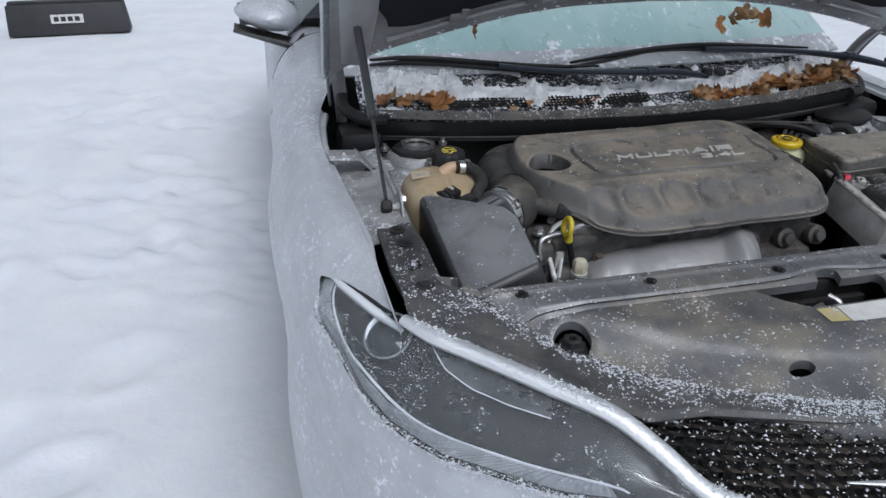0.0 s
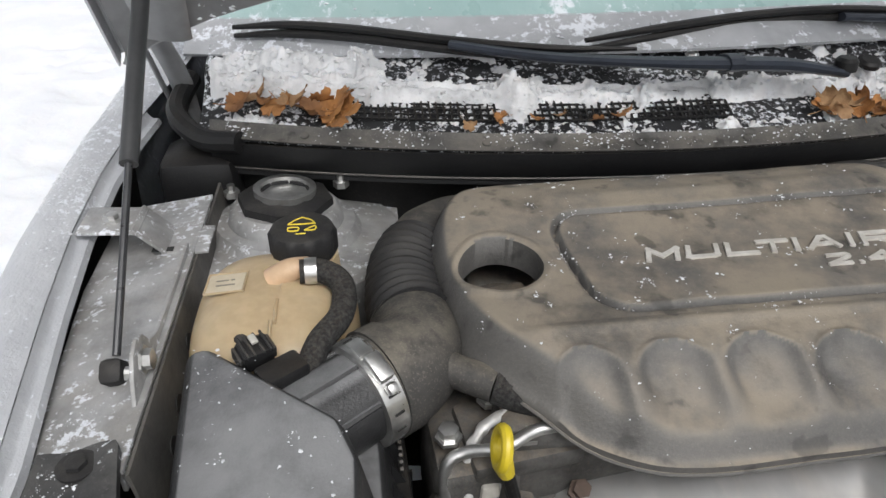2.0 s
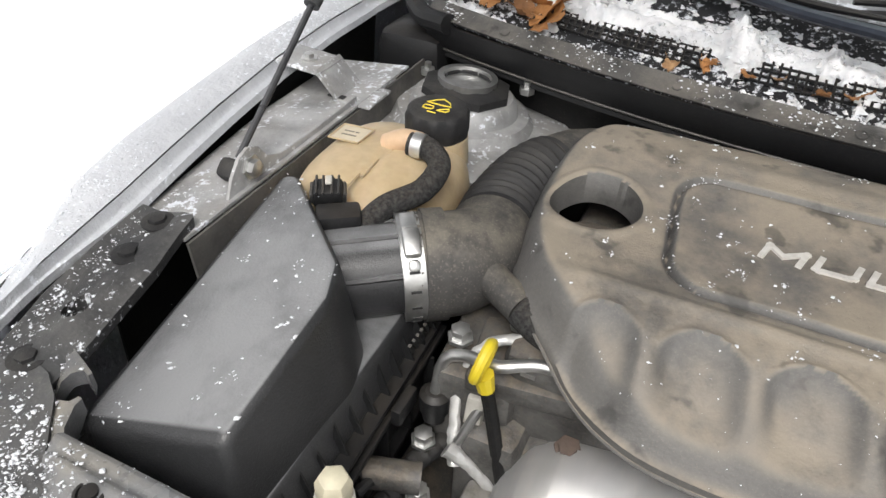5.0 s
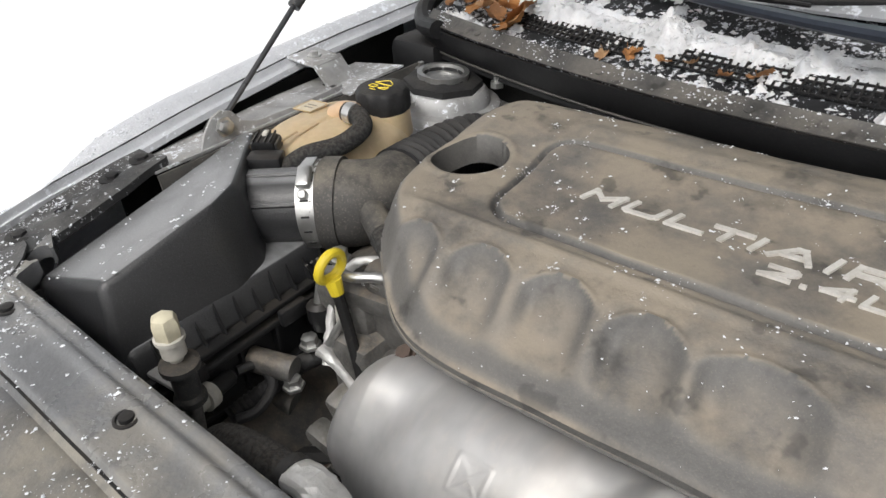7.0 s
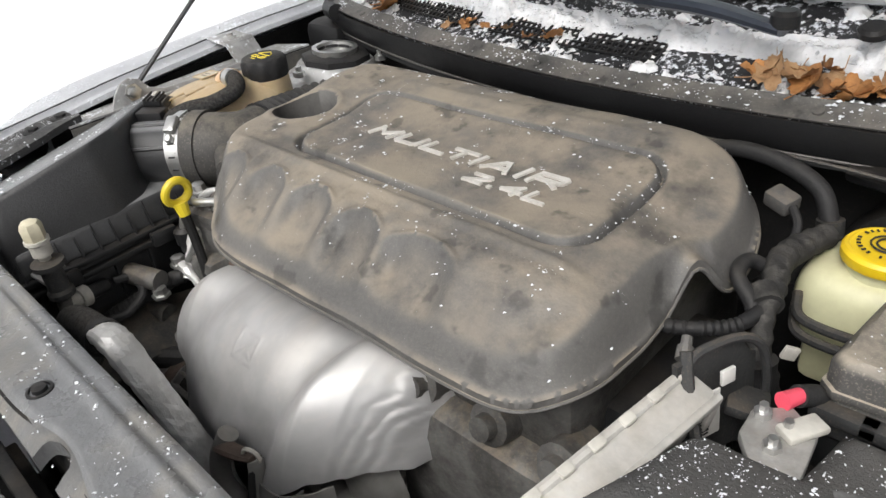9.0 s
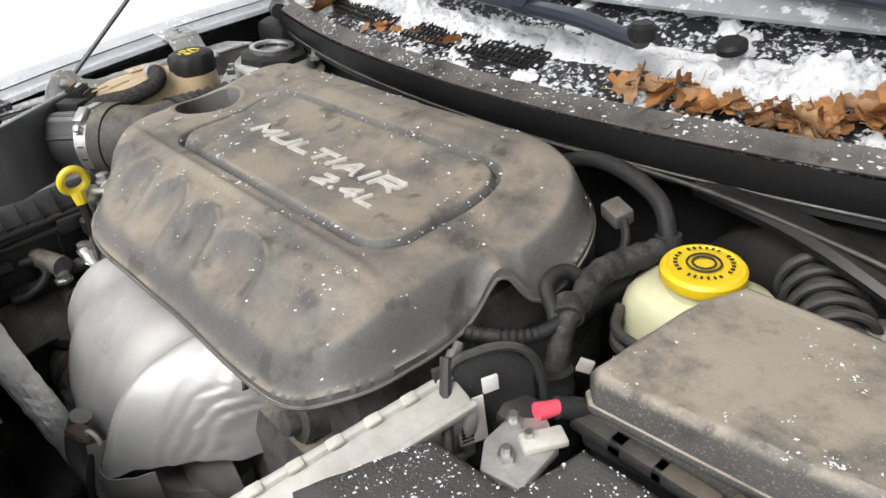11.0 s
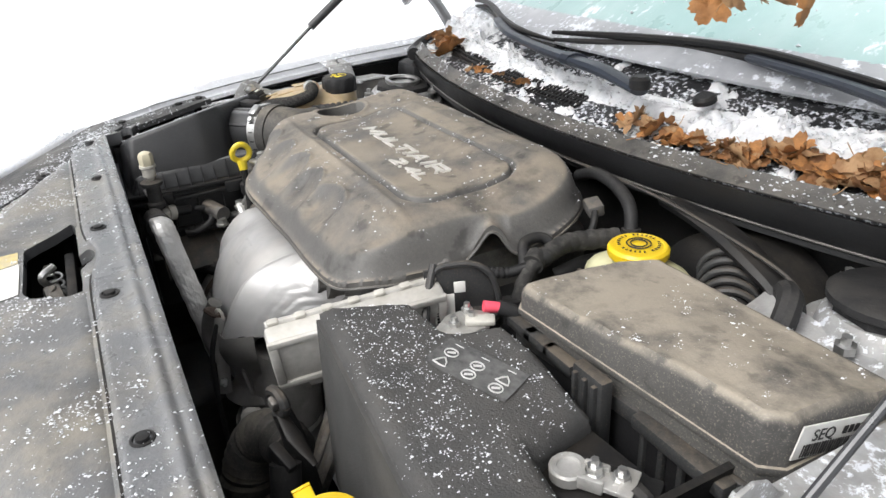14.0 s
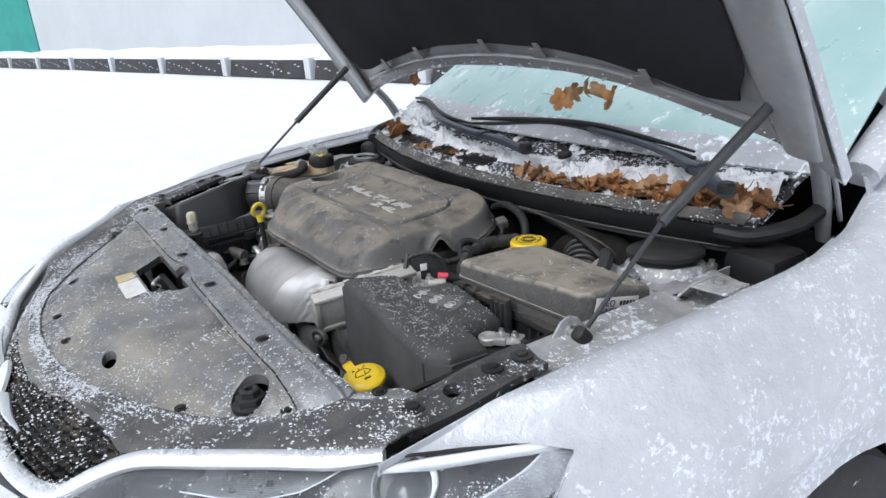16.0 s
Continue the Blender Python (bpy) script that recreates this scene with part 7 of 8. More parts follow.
for bx, by in ((0.322, 0.762), (0.324, 0.781), (0.306, 0.786)):
    part("bolt", rev([(0.0078, -0.006), (0.0078, -0.003), (0.0060, -0.003), (0.0060, 0.003), (0.0032, 0.003), (0.0032, 0.009)], 6, (bx, by, 0.911)), steel, pos)
part("fuse_strip", block((0.030, 0.016, 0.006), (0.331, 0.787, 0.912), (0, 0, 60), 0.002), off_white, pos)
part("red_sleeve", tube([(0.312, 0.802, 0.913), (0.318, 0.818, 0.910)], [0.0066, 0.0056], 14, 3), pink_mat, pos, "red heat-shrink sleeve")
part("positive_cable", tube([(0.317, 0.816, 0.910), (0.325, 0.835, 0.900), (0.334, 0.86, 0.875)], 0.008, 12), rubber, pos)
part("negative_cable", tube([(0.562, 0.781, 0.889), (0.577, 0.784, 0.876), (0.583, 0.772, 0.83), (0.58, 0.75, 0.76)], 0.009, 10), rubber, battery)
part("ground_cable", tube([(0.560, 0.775, 0.885), (0.570, 0.762, 0.86), (0.572, 0.74, 0.80)], 0.005, 8), rubber, battery)

# ---- engine control module and its bracket ----
module = thing("control_module", "pale metal control module standing beside the battery", "control module", (0.25, 0.70, 0.72))


MM = Matrix.Translation((0.2555, 0.694, 0.920)) @ pose(0, 0, 0, 4.5, 14, -8)
part("housing", block((0.026, 0.188, 0.070), (0, -0.009, -0.036), (0, 0, 0), 0.006).moved(MM), ecu_mat, module, "pale dusty housing")
for size, at in (((0.006, 0.188, 0.009), (0.0135, -0.009, -0.006)), ((0.006, 0.188, 0.009), (0.0135, -0.009, -0.066)), ((0.006, 0.010, 0.054), (0.0135, -0.098, -0.036)), ((0.006, 0.010, 0.054), (0.0135, 0.080, -0.036))):
    part("face_border", block(size, at, (0, 0, 0), 0.0022).moved(MM), ecu_mat, module)
part("bottom_tab", block((0.012, 0.020, 0.014), (0.008, -0.062, -0.074), (0, 0, 0), 0.003).moved(MM), ecu_mat, module)
for k in range(7):
    part("edge_clip", block((0.008, 0.012, 0.005), (-0.012, -0.092 + k * 0.028, 0.001), (0, 0, 0), 0.002).moved(MM), off_white, module)
part("top_seam", tube([MM @ Vector((-0.013, -0.1, -0.002)), MM @ Vector((-0.013, 0.082, -0.002))], 0.0040, 8), ecu_mat, module)
part("end_stud", rev([(0.006, 0), (0.006, 0.010), (0.004, 0.010), (0.004, 0.018)], 10, (0.250, 0.782, 0.930), (-0.3, 0.8, 0.4)), alu, module)
part("foot_ring", tube([(0.262 + 0.013 * math.cos(t), 0.590 + 0.004 * math.cos(t), 0.846 + 0.012 * math.sin(t)) for t in [math.tau * k / 12 for k in range(13)]], 0.0055, 8, 3), plastic, module)
part("foot_bolt", block((0.013, 0.010, 0.012), (0.263, 0.586, 0.846), (0, 20, 8), 0.003), alu, module)
part("foot_lever", tube([(0.262, 0.590, 0.834), (0.285, 0.596, 0.815), (0.315, 0.606, 0.797)], [0.005, 0.009, 0.003], 8, 6, flat=0.4), plastic_clean, module)
part("foot_post", tube([(0.258, 0.592, 0.832), (0.262, 0.600, 0.79), (0.275, 0.605, 0.72)], [0.010, 0.012, 0.013], 10), rubber, module)
bracket = thing("module_bracket", "black plastic bracket with a barcode label", "bracket", (0.28, 0.82, 0.80))
BX = lambda y: 0.262 + 0.35 * (y - 0.765)
part("frame_plate", surf(lambda u, v: (BX(0.765 + 0.070 * u) - 0.012 + 0.008 * v, 0.765 + 0.070 * u, 0.938 - 0.020 * smoothstep(0.72, 1.0, u) - 0.095 * v), 14, 8, 0.005), plastic, bracket)
part("frame_rim", tube([(0.270, 0.752, 0.880), (0.262, 0.764, 0.915), (0.258, 0.776, 0.938), (0.266, 0.795, 0.944), (0.276, 0.815, 0.942), (0.284, 0.828, 0.930), (0.289, 0.834, 0.905), (0.291, 0.835, 0.870)], 0.0035, 8), plastic, bracket)
part("strap", tube([(0.282, 0.748, 0.890), (0.266, 0.762, 0.918), (0.254, 0.776, 0.944)], 0.0045, 8), plastic, bracket)
part("shelf_lug", block((0.030, 0.030, 0.010), (0.286, 0.815, 0.885), (0, 10, 20), 0.003), plastic, bracket)
white_sq = part("white_square", block((0.003, 0.012, 0.012), (0.2770, 0.794, 0.922), (0, -6, -19), 0.0006), white_label, bracket)
blab = part("barcode_label", block((0.0015, 0.022, 0.038), (0.2735, 0.777, 0.896), (0, -6, -19), 0.0004), white_label, bracket)
for k in range(9):
    part("barcode_bar", block((0.0008, 0.009, 0.0012 + 0.0006 * (k % 3)), (0.2742, 0.772, 0.881 + k * 0.0036), (0, -6, -19), 0.0), ink, blab)

# ---- fuse box ----
fuse = thing("fuse_box", "dusty black fuse box with a paper barcode label", "fuse box", (0.47, 0.92, 0.74))
LIDF = [(0.325, 0.842), (0.335, 0.955), (0.352, 0.998), (0.610, 0.998), (0.623, 0.985), (0.619, 0.870), (0.606, 0.855), (0.335, 0.833)]


def fuse_z(x, y):
    _, d = nearest((x, y), LIDF)
    z = 0.936 + 0.019 * smoothstep(0.33, 0.62, x) * smoothstep(1.02, 0.88, y) - 0.004 * smoothstep(0.9, 1.0, y)
    z -= 0.007 * (1 - smoothstep(0.0, 0.007, d)) ** 2
    z += 0.0012 * math.exp(-(((d - 0.008) / 0.003) ** 2))
    return z + 0.0008 * nz(x, y, 2.0, 14)


part("fuse_lid", sheet(LIDF, 0.004, fuse_z, (), 0.056), fuse_mat, fuse, "dusty lid with a raised border", 45)
grown = [((x - 0.47) * 1.035 + 0.47, (y - 0.915) * 1.05 + 0.915) for x, y in LIDF]
part("fuse_rim", prism(grown, 0.872, 0.889, 0.003), plastic, fuse)
flange = [((x - 0.47) * 1.018 + 0.47, (y - 0.915) * 1.030 + 0.915) for x, y in LIDF]
part("lid_flange", prism(flange, 0.905, 0.9125, 0.002), fuse_mat, fuse, "dusty ledge round the lid")
part("fuse_base", prism(LIDF, 0.74, 0.876, 0.006), plastic_clean, fuse)
fl = part("side_latch", block((0.042, 0.014, 0.085), (0.458, 0.826, 0.872), (0, 0, 0), 0.004), plastic, fuse)
for dx in (-0.013, 0.0, 0.013):
    part("latch_rib", block((0.005, 0.006, 0.07), (0.458 + dx, 0.8175, 0.874), (0, 0, 0), 0.0015), plastic, fl)
for x in (0.345, 0.375, 0.408):
    part("front_step", block((0.045, 0.014, 0.012), (x, 0.829, 0.896), (0, 0, 0), 0.003), plastic, fuse)
for k in range(6):
    part("base_rib", block((0.006, 0.006, 0.12), (0.505 + 0.022 * k, 0.846, 0.81), (0, 0, 0), 0.0015), plastic, fuse)
part("front_ledge", block((0.10, 0.016, 0.014), (0.548, 0.843, 0.884), (0, 0, 0), 0.003), plastic, fuse)
flabel = part("paper_label", block((0.0012, 0.084, 0.029), (0.6225, 0.915, 0.9245), (-13, 2, -3.0), 0.0), white_label, fuse, "white paper label with a barcode")
txt = bpy.data.curves.new("label_text", "FONT")
txt.body, txt.size, txt.extrude = "SEQ", 0.014, 0.0002
txt.materials.append(ink)
tob = under(new("label_text", txt), flabel)
LABEL = pose(0.6240, 0.915, 0.9245, -13, 2, -3.0)
tob.matrix_basis = LABEL @ pose(0, -0.030, 0.001, 90, 0, 90)
for k in range(24):
    part("barcode_bar", block((0.0006, 0.0007 + 0.0004 * ((k * 7) % 3), 0.011), (0, -0.035 + k * 0.0029, -0.007), (0, 0, 0), 0.0).moved(LABEL), ink, flabel)
for k in range(5):
    part("number_bar", block((0.0006, 0.0042, 0.0065), (0.0, 0.006 + 0.0066 * k, 0.0055), (0, 0, 0), 0.0).moved(LABEL), ink, flabel)

# ---- brake fluid reservoir ----
brake = thing("brake_fluid_reservoir", "milky brake fluid reservoir with a yellow cap", "reservoir", (0.315, 1.0, 0.85))
part("reservoir", blob(0.312, 1.008, 0.868, 0.060, 0.045, 0.040, 4.0, 36), milk, brake, "milky translucent body", 60)
part("neck", rev([(0.029, 0), (0.029, 0.02)], 24, (0.312, 1.006, 0.900)), milk, brake)
bcap = part("brake_cap", rev([(0.0335, 0.004), (0.0345, 0.006), (0.0345, 0.013), (0.032, 0.016), (0.029, 0.0165), (0.028, 0.0155)], 40, (0.312, 1.006, 0.912)), yellow, brake, "yellow screw cap with black print")
for r in (0.009, 0.0135):
    part("print_ring", tube([(0.312 + r * math.cos(t), 1.006 + r * math.sin(t), 0.9302) for t in [math.tau * k / 16 for k in range(17)]], 0.0009, 5, 2), ink, bcap)
for k in range(28):
    t = math.tau * k / 28
    if k % 7 != 6:
        part("print_bar", block((0.0032, 0.0018, 0.0008), (0.312 + 0.0225 * math.cos(t), 1.006 + 0.0225 * math.sin(t), 0.9304), (0, 0, math.degrees(t)), 0.0), ink, bcap)
for dz in (0.0, 0.016):
    part("brake_pipe", tube([(0.262, 0.965, 0.885 - dz), (0.275, 0.945, 0.875 - dz), (0.32, 0.945, 0.872 - dz), (0.36, 0.955, 0.872 - dz), (0.40, 0.98, 0.87 - dz)], 0.0045, 8), plastic, brake)
part("reservoir_foot", block((0.07, 0.06, 0.05), (0.305, 1.0, 0.815), (0, 0, 0), 0.01), milk, brake)
booster = thing("brake_booster", "black brake booster against the firewall", "brake booster", (0.38, 1.09, 0.80))
part("drum", rev([(0.10, -0.06), (0.125, -0.045), (0.125, 0.01), (0.10, 0.035), (0.05, 0.045)], 32, (0.36, 1.12, 0.80), (0, -1, 0)), dark_bay, booster)
part("cylinder", rev([(0.025, 0), (0.025, 0.15), (0.018, 0.16)], 18, (0.36, 1.08, 0.80), (-0.2, -1, 0)), alu, booster)

# ---- washer filler ----
washer = thing("washer_filler", "yellow washer fluid cap with a pull tab", "washer cap", (0.452, 0.577, 0.84))
WA = Vector((0.10, -0.14, 1)).normalized()
WM = Matrix.Translation((0.452, 0.577, 0.857)) @ WA.to_track_quat("Z", "Y").to_matrix().to_4x4() @ Matrix.Rotation(radians(56), 4, "Z")
wc = part("washer_cap", rev([(0.0285, -0.006), (0.0315, -0.004), (0.0318, 0.002), (0.0300, 0.0045), (0.0255, 0.0060), (0.0235, 0.0082), (0.0215, 0.0088), (0.002, 0.0092)], 40).moved(WM), yellow, washer, "yellow snap cap")
part("tab", block((0.016, 0.020, 0.0045), (-0.004, 0.036, 0.001), (6, 0, 0), 0.0018).moved(WM), yellow, wc)
part("tab_ridge", block((0.016, 0.003, 0.004), (-0.004, 0.044, 0.004), (6, 0, 0), 0.0012).moved(WM), yellow, wc)
SHAPES = ([(-0.0125, -0.001), (-0.008, 0.008), (0, 0.0098), (0.008, 0.008), (0.0125, -0.001), (0.006, -0.0035), (0.0, -0.0042), (-0.006, -0.0035), (-0.0125, -0.001)], [(0.002, -0.003), (0.005, 0.0045)], [(-0.006, 0.0125), (-0.009, 0.0145), (-0.011, 0.0130)], [(0.006, 0.0125), (0.009, 0.0145), (0.011, 0.0130)], [(0, 0.0120), (0, 0.0155)], [(-0.005, -0.0120), (0.005, -0.0120)], [(-0.005, -0.0145), (0.005, -0.0145)])
for pts in SHAPES:
    part("symbol", tube([WM @ Vector((x, y, 0.0092)) for x, y in pts], 0.0008, 5, 2), ink, wc)
part("filler_neck", tube([(0.452, 0.577, 0.853), (0.456, 0.581, 0.82), (0.468, 0.585, 0.74), (0.50, 0.58, 0.62)], 0.024, 18), plastic_clean, washer)

# ---- hoses and looms beside the cover ----
heater = thing("heater_hose", "black heater hose curling down behind the cover", "hose", (0.22, 1.05, 0.88))
part("hose", tube([(0.10, 1.085, 0.93), (0.145, 1.078, 0.948), (0.195, 1.068, 0.950), (0.238, 1.056, 0.938), (0.256, 1.045, 0.910)], 0.0085, 16), rubber, heater)
part("hose_clip", tube([(0.2545, 1.046, 0.916), (0.2575, 1.044, 0.900)], 0.0120, 16, 3), plastic, heater)
part("lower_hose", tube([(0.256, 1.044, 0.905), (0.255, 1.02, 0.885), (0.235, 0.99, 0.875), (0.22, 0.96, 0.86)], 0.0105, 14), rubber, heater)
loom = thing("wiring_loom", "taped black wiring loom with a grey connector", "wiring", (0.25, 0.93, 0.88))
part("trunk", tube([(0.262, 1.02, 0.915), (0.250, 0.985, 0.915), (0.248, 0.950, 0.918), (0.258, 0.915, 0.915), (0.262, 0.89, 0.905), (0.27, 0.87, 0.86), (0.272, 0.86, 0.78)], [0.011, 0.0125, 0.0115, 0.010, 0.009, 0.010, 0.011], 14, 8, wave=lambda s: 0.0008 * math.sin(s * 420)), tape, loom)
part("branch", tube([(0.262, 0.898, 0.912), (0.250, 0.868, 0.905), (0.225, 0.845, 0.905), (0.20, 0.838, 0.902), (0.17, 0.845, 0.890)], 0.0062, 12, 12, wave=lambda s: 0.0007 * math.cos(s * math.tau / 0.006)), rubber, loom)
part("loop", tube([(0.245, 0.945, 0.912), (0.230, 0.930, 0.925), (0.232, 0.905, 0.925), (0.250, 0.893, 0.913), (0.262, 0.885, 0.895)], 0.0065, 12), rubber, loom)
part("loom_tape", tube([(0.252, 0.910, 0.915), (0.262, 0.896, 0.912)], 0.0128, 14, 4), tape, loom)
part("connector", block((0.026, 0.020, 0.016), (0.220, 1.015, 0.940), (10, 8, -20), 0.003), mat("grey_connector", (0.09, 0.088, 0.085), (0.07, 0.068, 0.066), 0.55, 0, 30, 0.05, 200, dust=0.3), loom, "grey plug")
part("connector_tail", tube([(0.232, 1.008, 0.940), (0.242, 0.998, 0.930), (0.243, 0.990, 0.915)], 0.004, 8), rubber, loom)
part("white_tag", block((0.012, 0.004, 0.012), (0.288, 0.885, 0.885), (0, 20, 40), 0.001), off_white, loom)
part("down_leg", tube([(0.268, 0.868, 0.88), (0.280, 0.862, 0.83), (0.285, 0.86, 0.74)], 0.017, 14, 10, wave=lambda s: 0.001 * math.cos(s * math.tau / 0.007)), rubber, loom)
shift = thing("loom_trunking", "black cable trunking on the firewall", "cable trunking", (0.40, 1.09, 0.90))
part("trunking", tube([(0.25, 1.115, 0.935), (0.33, 1.10, 0.935), (0.40, 1.085, 0.925), (0.46, 1.075, 0.90), (0.475, 1.06, 0.86)], [0.022, 0.024, 0.022, 0.018, 0.016], 10, flat=0.5), plastic_clean, shift)
part("hood_cable", tube([(0.05, 1.088, 0.945), (0.25, 1.086, 0.948), (0.40, 1.075, 0.94), (0.47, 1.065, 0.93), (0.49, 1.06, 0.90)], 0.0022, 6), plastic, shift)
part("pipe", tube([(0.47, 1.05, 0.93), (0.49, 1.03, 0.935), (0.50, 1.01, 0.92), (0.505, 0.99, 0.90)], 0.012, 10), rubber, shift)
spring = thing("corrugated_duct", "short corrugated black duct beside the fuse box", "duct", (0.39, 1.08, 0.86))
for k in range(5):
    c = Vector((0.372 + 0.009 * k, 1.085 - 0.008 * k, 0.895 - 0.006 * k))
    part("coil", tube([c + Vector((0.030 * math.cos(t) * 0.8, 0.030 * math.cos(t) * 0.6, 0.028 * math.sin(t))) for t in [math.tau * i / 14 for i in range(15)]], 0.0042, 8, 3), plastic, spring)
part("core", tube([(0.365, 1.092, 0.898), (0.415, 1.048, 0.866)], 0.022, 14, 3), rubber, spring)
brace = thing("tower_cross_rail", "silver painted cross rail with a hooked tab by the suspension tower", "body rail", (0.50, 1.03, 0.90))
part("rail", surf(lambda u, v: (0.44 + 0.17 * u, 1.015 - 0.03 * u + 0.05 * v, 0.897 + 0.016 * v), 12, 6, 0.004), paint_inner, brace)
part("tab", tube([(0.425, 1.03, 0.905), (0.445, 1.018, 0.908), (0.445, 1.010, 0.902)], 0.006, 8, flat=0.4), steel, brace)
under_batt = thing("corrugated_hose", "dusty black corrugated hose below the battery", "hose", (0.22, 0.60, 0.66))
part("hose", tube([(0.20, 0.538, 0.54), (0.185, 0.545, 0.62), (0.170, 0.556, 0.69), (0.175, 0.574, 0.738), (0.205, 0.590, 0.760), (0.25, 0.60, 0.765)], [0.031, 0.031, 0.030, 0.028, 0.026, 0.024], 18, 16, wave=lambda s: 0.0028 * math.cos(s * math.tau / 0.010)), hose_mat, under_batt)
part("cable", tube([(0.30, 0.58, 0.80), (0.32, 0.57, 0.76), (0.345, 0.565, 0.72), (0.36, 0.56, 0.64)], 0.016, 12), rubber, under_batt)
part("cable_clip", block((0.035, 0.012, 0.02), (0.30, 0.578, 0.805), (0, 20, 20), 0.003), plastic_clean, under_batt)
tag = thing("red_pull_tag", "red plastic ring tag on the gearbox", "tag", (0.175, 0.748, 0.77))
part("ring", tube([(0.175 + 0.013 * math.cos(t), 0.748 + 0.004 * math.sin(t), 0.807 + 0.017 * math.sin(t)) for t in [math.tau * k / 12 for k in range(13)]], 0.0038, 8, 3), red_mat, tag)
part("stem", tube([(0.175, 0.748, 0.792), (0.170, 0.765, 0.74), (0.160, 0.785, 0.68)], 0.005, 8, 3), red_mat, tag)
batt_tray = thing("battery_tray", "black plastic tray holding the battery", "battery tray", (0.43, 0.70, 0.60))
part("tray", block((0.26, 0.22, 0.05), (0.43, 0.70, 0.675), (0, 0, 4), 0.01), plastic_clean, batt_tray)
fascia = thing("lamp_back_cover", "black plastic pieces behind the headlight", "cover", (0.55, 0.55, 0.80))
part("cover", blob(0.575, 0.565, 0.80, 0.06, 0.045, 0.06, 3.0, 24), plastic_clean, fascia)


# ---- snow, frost and leaves on the car ----
rng = random.Random(7)


def flakes(points, lo, hi):
    """Small crumbs of snow at given places."""
    g = Geo()
    for p in points:
        r = lo + (hi - lo) * rng.random() ** 3
        turn, wide = rng.uniform(0, 6.28), rng.uniform(0.35, 1.0)
        ring = []
        for k in range(5):
            q = r * rng.uniform(0.35, 1.5)
            t = turn + math.tau * k / 5
            a, b = math.cos(t) * q, math.sin(t) * q * wide
            ring.append(Vector((a * math.cos(turn) - b * math.sin(turn), a * math.sin(turn) + b * math.cos(turn), r * rng.uniform(0.0, 0.25))))
        top = Vector((rng.uniform(-0.3, 0.3) * r, rng.uniform(-0.3, 0.3) * r, r * rng.uniform(0.5, 0.9)))
        n = len(g.v)
        g.v += [tuple(p + q) for q in ring] + [tuple(p + top), tuple(p - Vector((0, 0, r * 0.2)))]
        g.f += [(n + k, n + (k + 1) % 5, n + 5) for k in range(5)] + [(n + (k + 1) % 5, n + k, n + 6) for k in range(5)]
    return g


def strew(outline, height, count, clump=0.0, dense=None, gaps=()):
    """Places scattered over an outline, in loose patches."""
    xs, ys = [p[0] for p in outline], [p[1] for p in outline]
    out, tries = [], 0
    while len(out) < count and tries < count * 60:
        tries += 1
        x, y = rng.uniform(min(xs), max(xs)), rng.uniform(min(ys), max(ys))
        if not inside((x, y), outline):
            continue
        if nz(x, y, 5.5, 14) < clump * rng.uniform(-1.2, 1.0):
            continue
        if any(inside((x, y), h) for h in gaps):
            continue
        if dense and rng.random() > dense(x, y):
            continue
        out.append(Vector((x, y, height(x, y))))
        if rng.random() < 0.16:
            for _ in range(rng.randrange(3, 10)):
                qx, qy = x + rng.gauss(0, 0.0028), y + rng.gauss(0, 0.0028)
                if inside((qx, qy), outline) and not any(inside((qx, qy), h) for h in gaps):
                    out.append(Vector((qx, qy, height(qx, qy) + rng.random() * 0.0008)))
    return out


def patch(cx, cy, r, height, count):
    """A little heap of crumbs."""
    return [Vector((x, y, height(x, y))) for x, y in ((cx + rng.gauss(0, r), cy + rng.gauss(0, r)) for _ in range(count))]


def groove_points(count):
    """Crumbs caught in the groove round the name panel and along the ridge."""
    out = []
    while len(out) < count:
        x, y = rng.uniform(-0.27, 0.16), rng.uniform(0.79, 0.97)
        if abs(panel_edge(x, y)) < 0.005 and nz(x, y, 1.0, 22) > -0.15:
            out.append(Vector((x, y, cover_z(x, y))))
    return out


plate_dense = lambda x, y: 0.10 + 0.5 * smoothstep(0.30, 0.50, nz(x, y, 6.0, 9)) + 0.8 * smoothstep(0.09, 0.02, y - interp(abs(x), PLATE_FRONT)) + 0.15 * smoothstep(0.2, 0.1, y - interp(abs(x), PLATE_FRONT)) + 0.35 * smoothstep(0.30, 0.5, x)


def seal_z(x, y):
    y0 = interp(abs(x), [(a, b) for a, b, c in SEAL_FRONT])
    y1 = interp(abs(x), PLATE_FRONT) + 0.038
    return seal_pt(0.5 + x / 1.376, max(0.0, min(1.0, (y - y0) / (y1 - y0)))).z + 0.0005


def seal_snow():
    out = []
    while len(out) < 9500:
        v = rng.random()
        p = seal_pt(rng.random(), v)
        ridge = 0.55 * math.exp(-(((v - 0.86) / 0.10) ** 2)) + 0.25 * math.exp(-(((v - 0.16) / 0.07) ** 2))
        if nz(p.x, p.y, 4.0, 15) + 0.6 * nz(p.x, p.y, 2.0, 55) + ridge + 0.22 * smoothstep(0.15, 0.35, v) > rng.uniform(0.0, 0.75):
            out.append(p + Vector((0, 0, 0.0005)))
            while rng.random() < 0.35:
                out.append(p + Vector((rng.gauss(0, 0.003), rng.gauss(0, 0.002), 0.0008)))
    return out


solo("snow_crumbs", flakes(seal_snow(), 0.0003, 0.0026), flake_mat, "fine snow crumbs over the front apron", "snow", kind="stuff")


def plate_top(x, y):
    f = interp(abs(x), PLATE_FRONT)
    if y - f > 0.037 or abs(x) > 0.6:
        return plate_z(x, y) + (0.0050 if y > 0.452 and abs(x) < 0.574 else 0.0006)
    return seal_z(x, y)


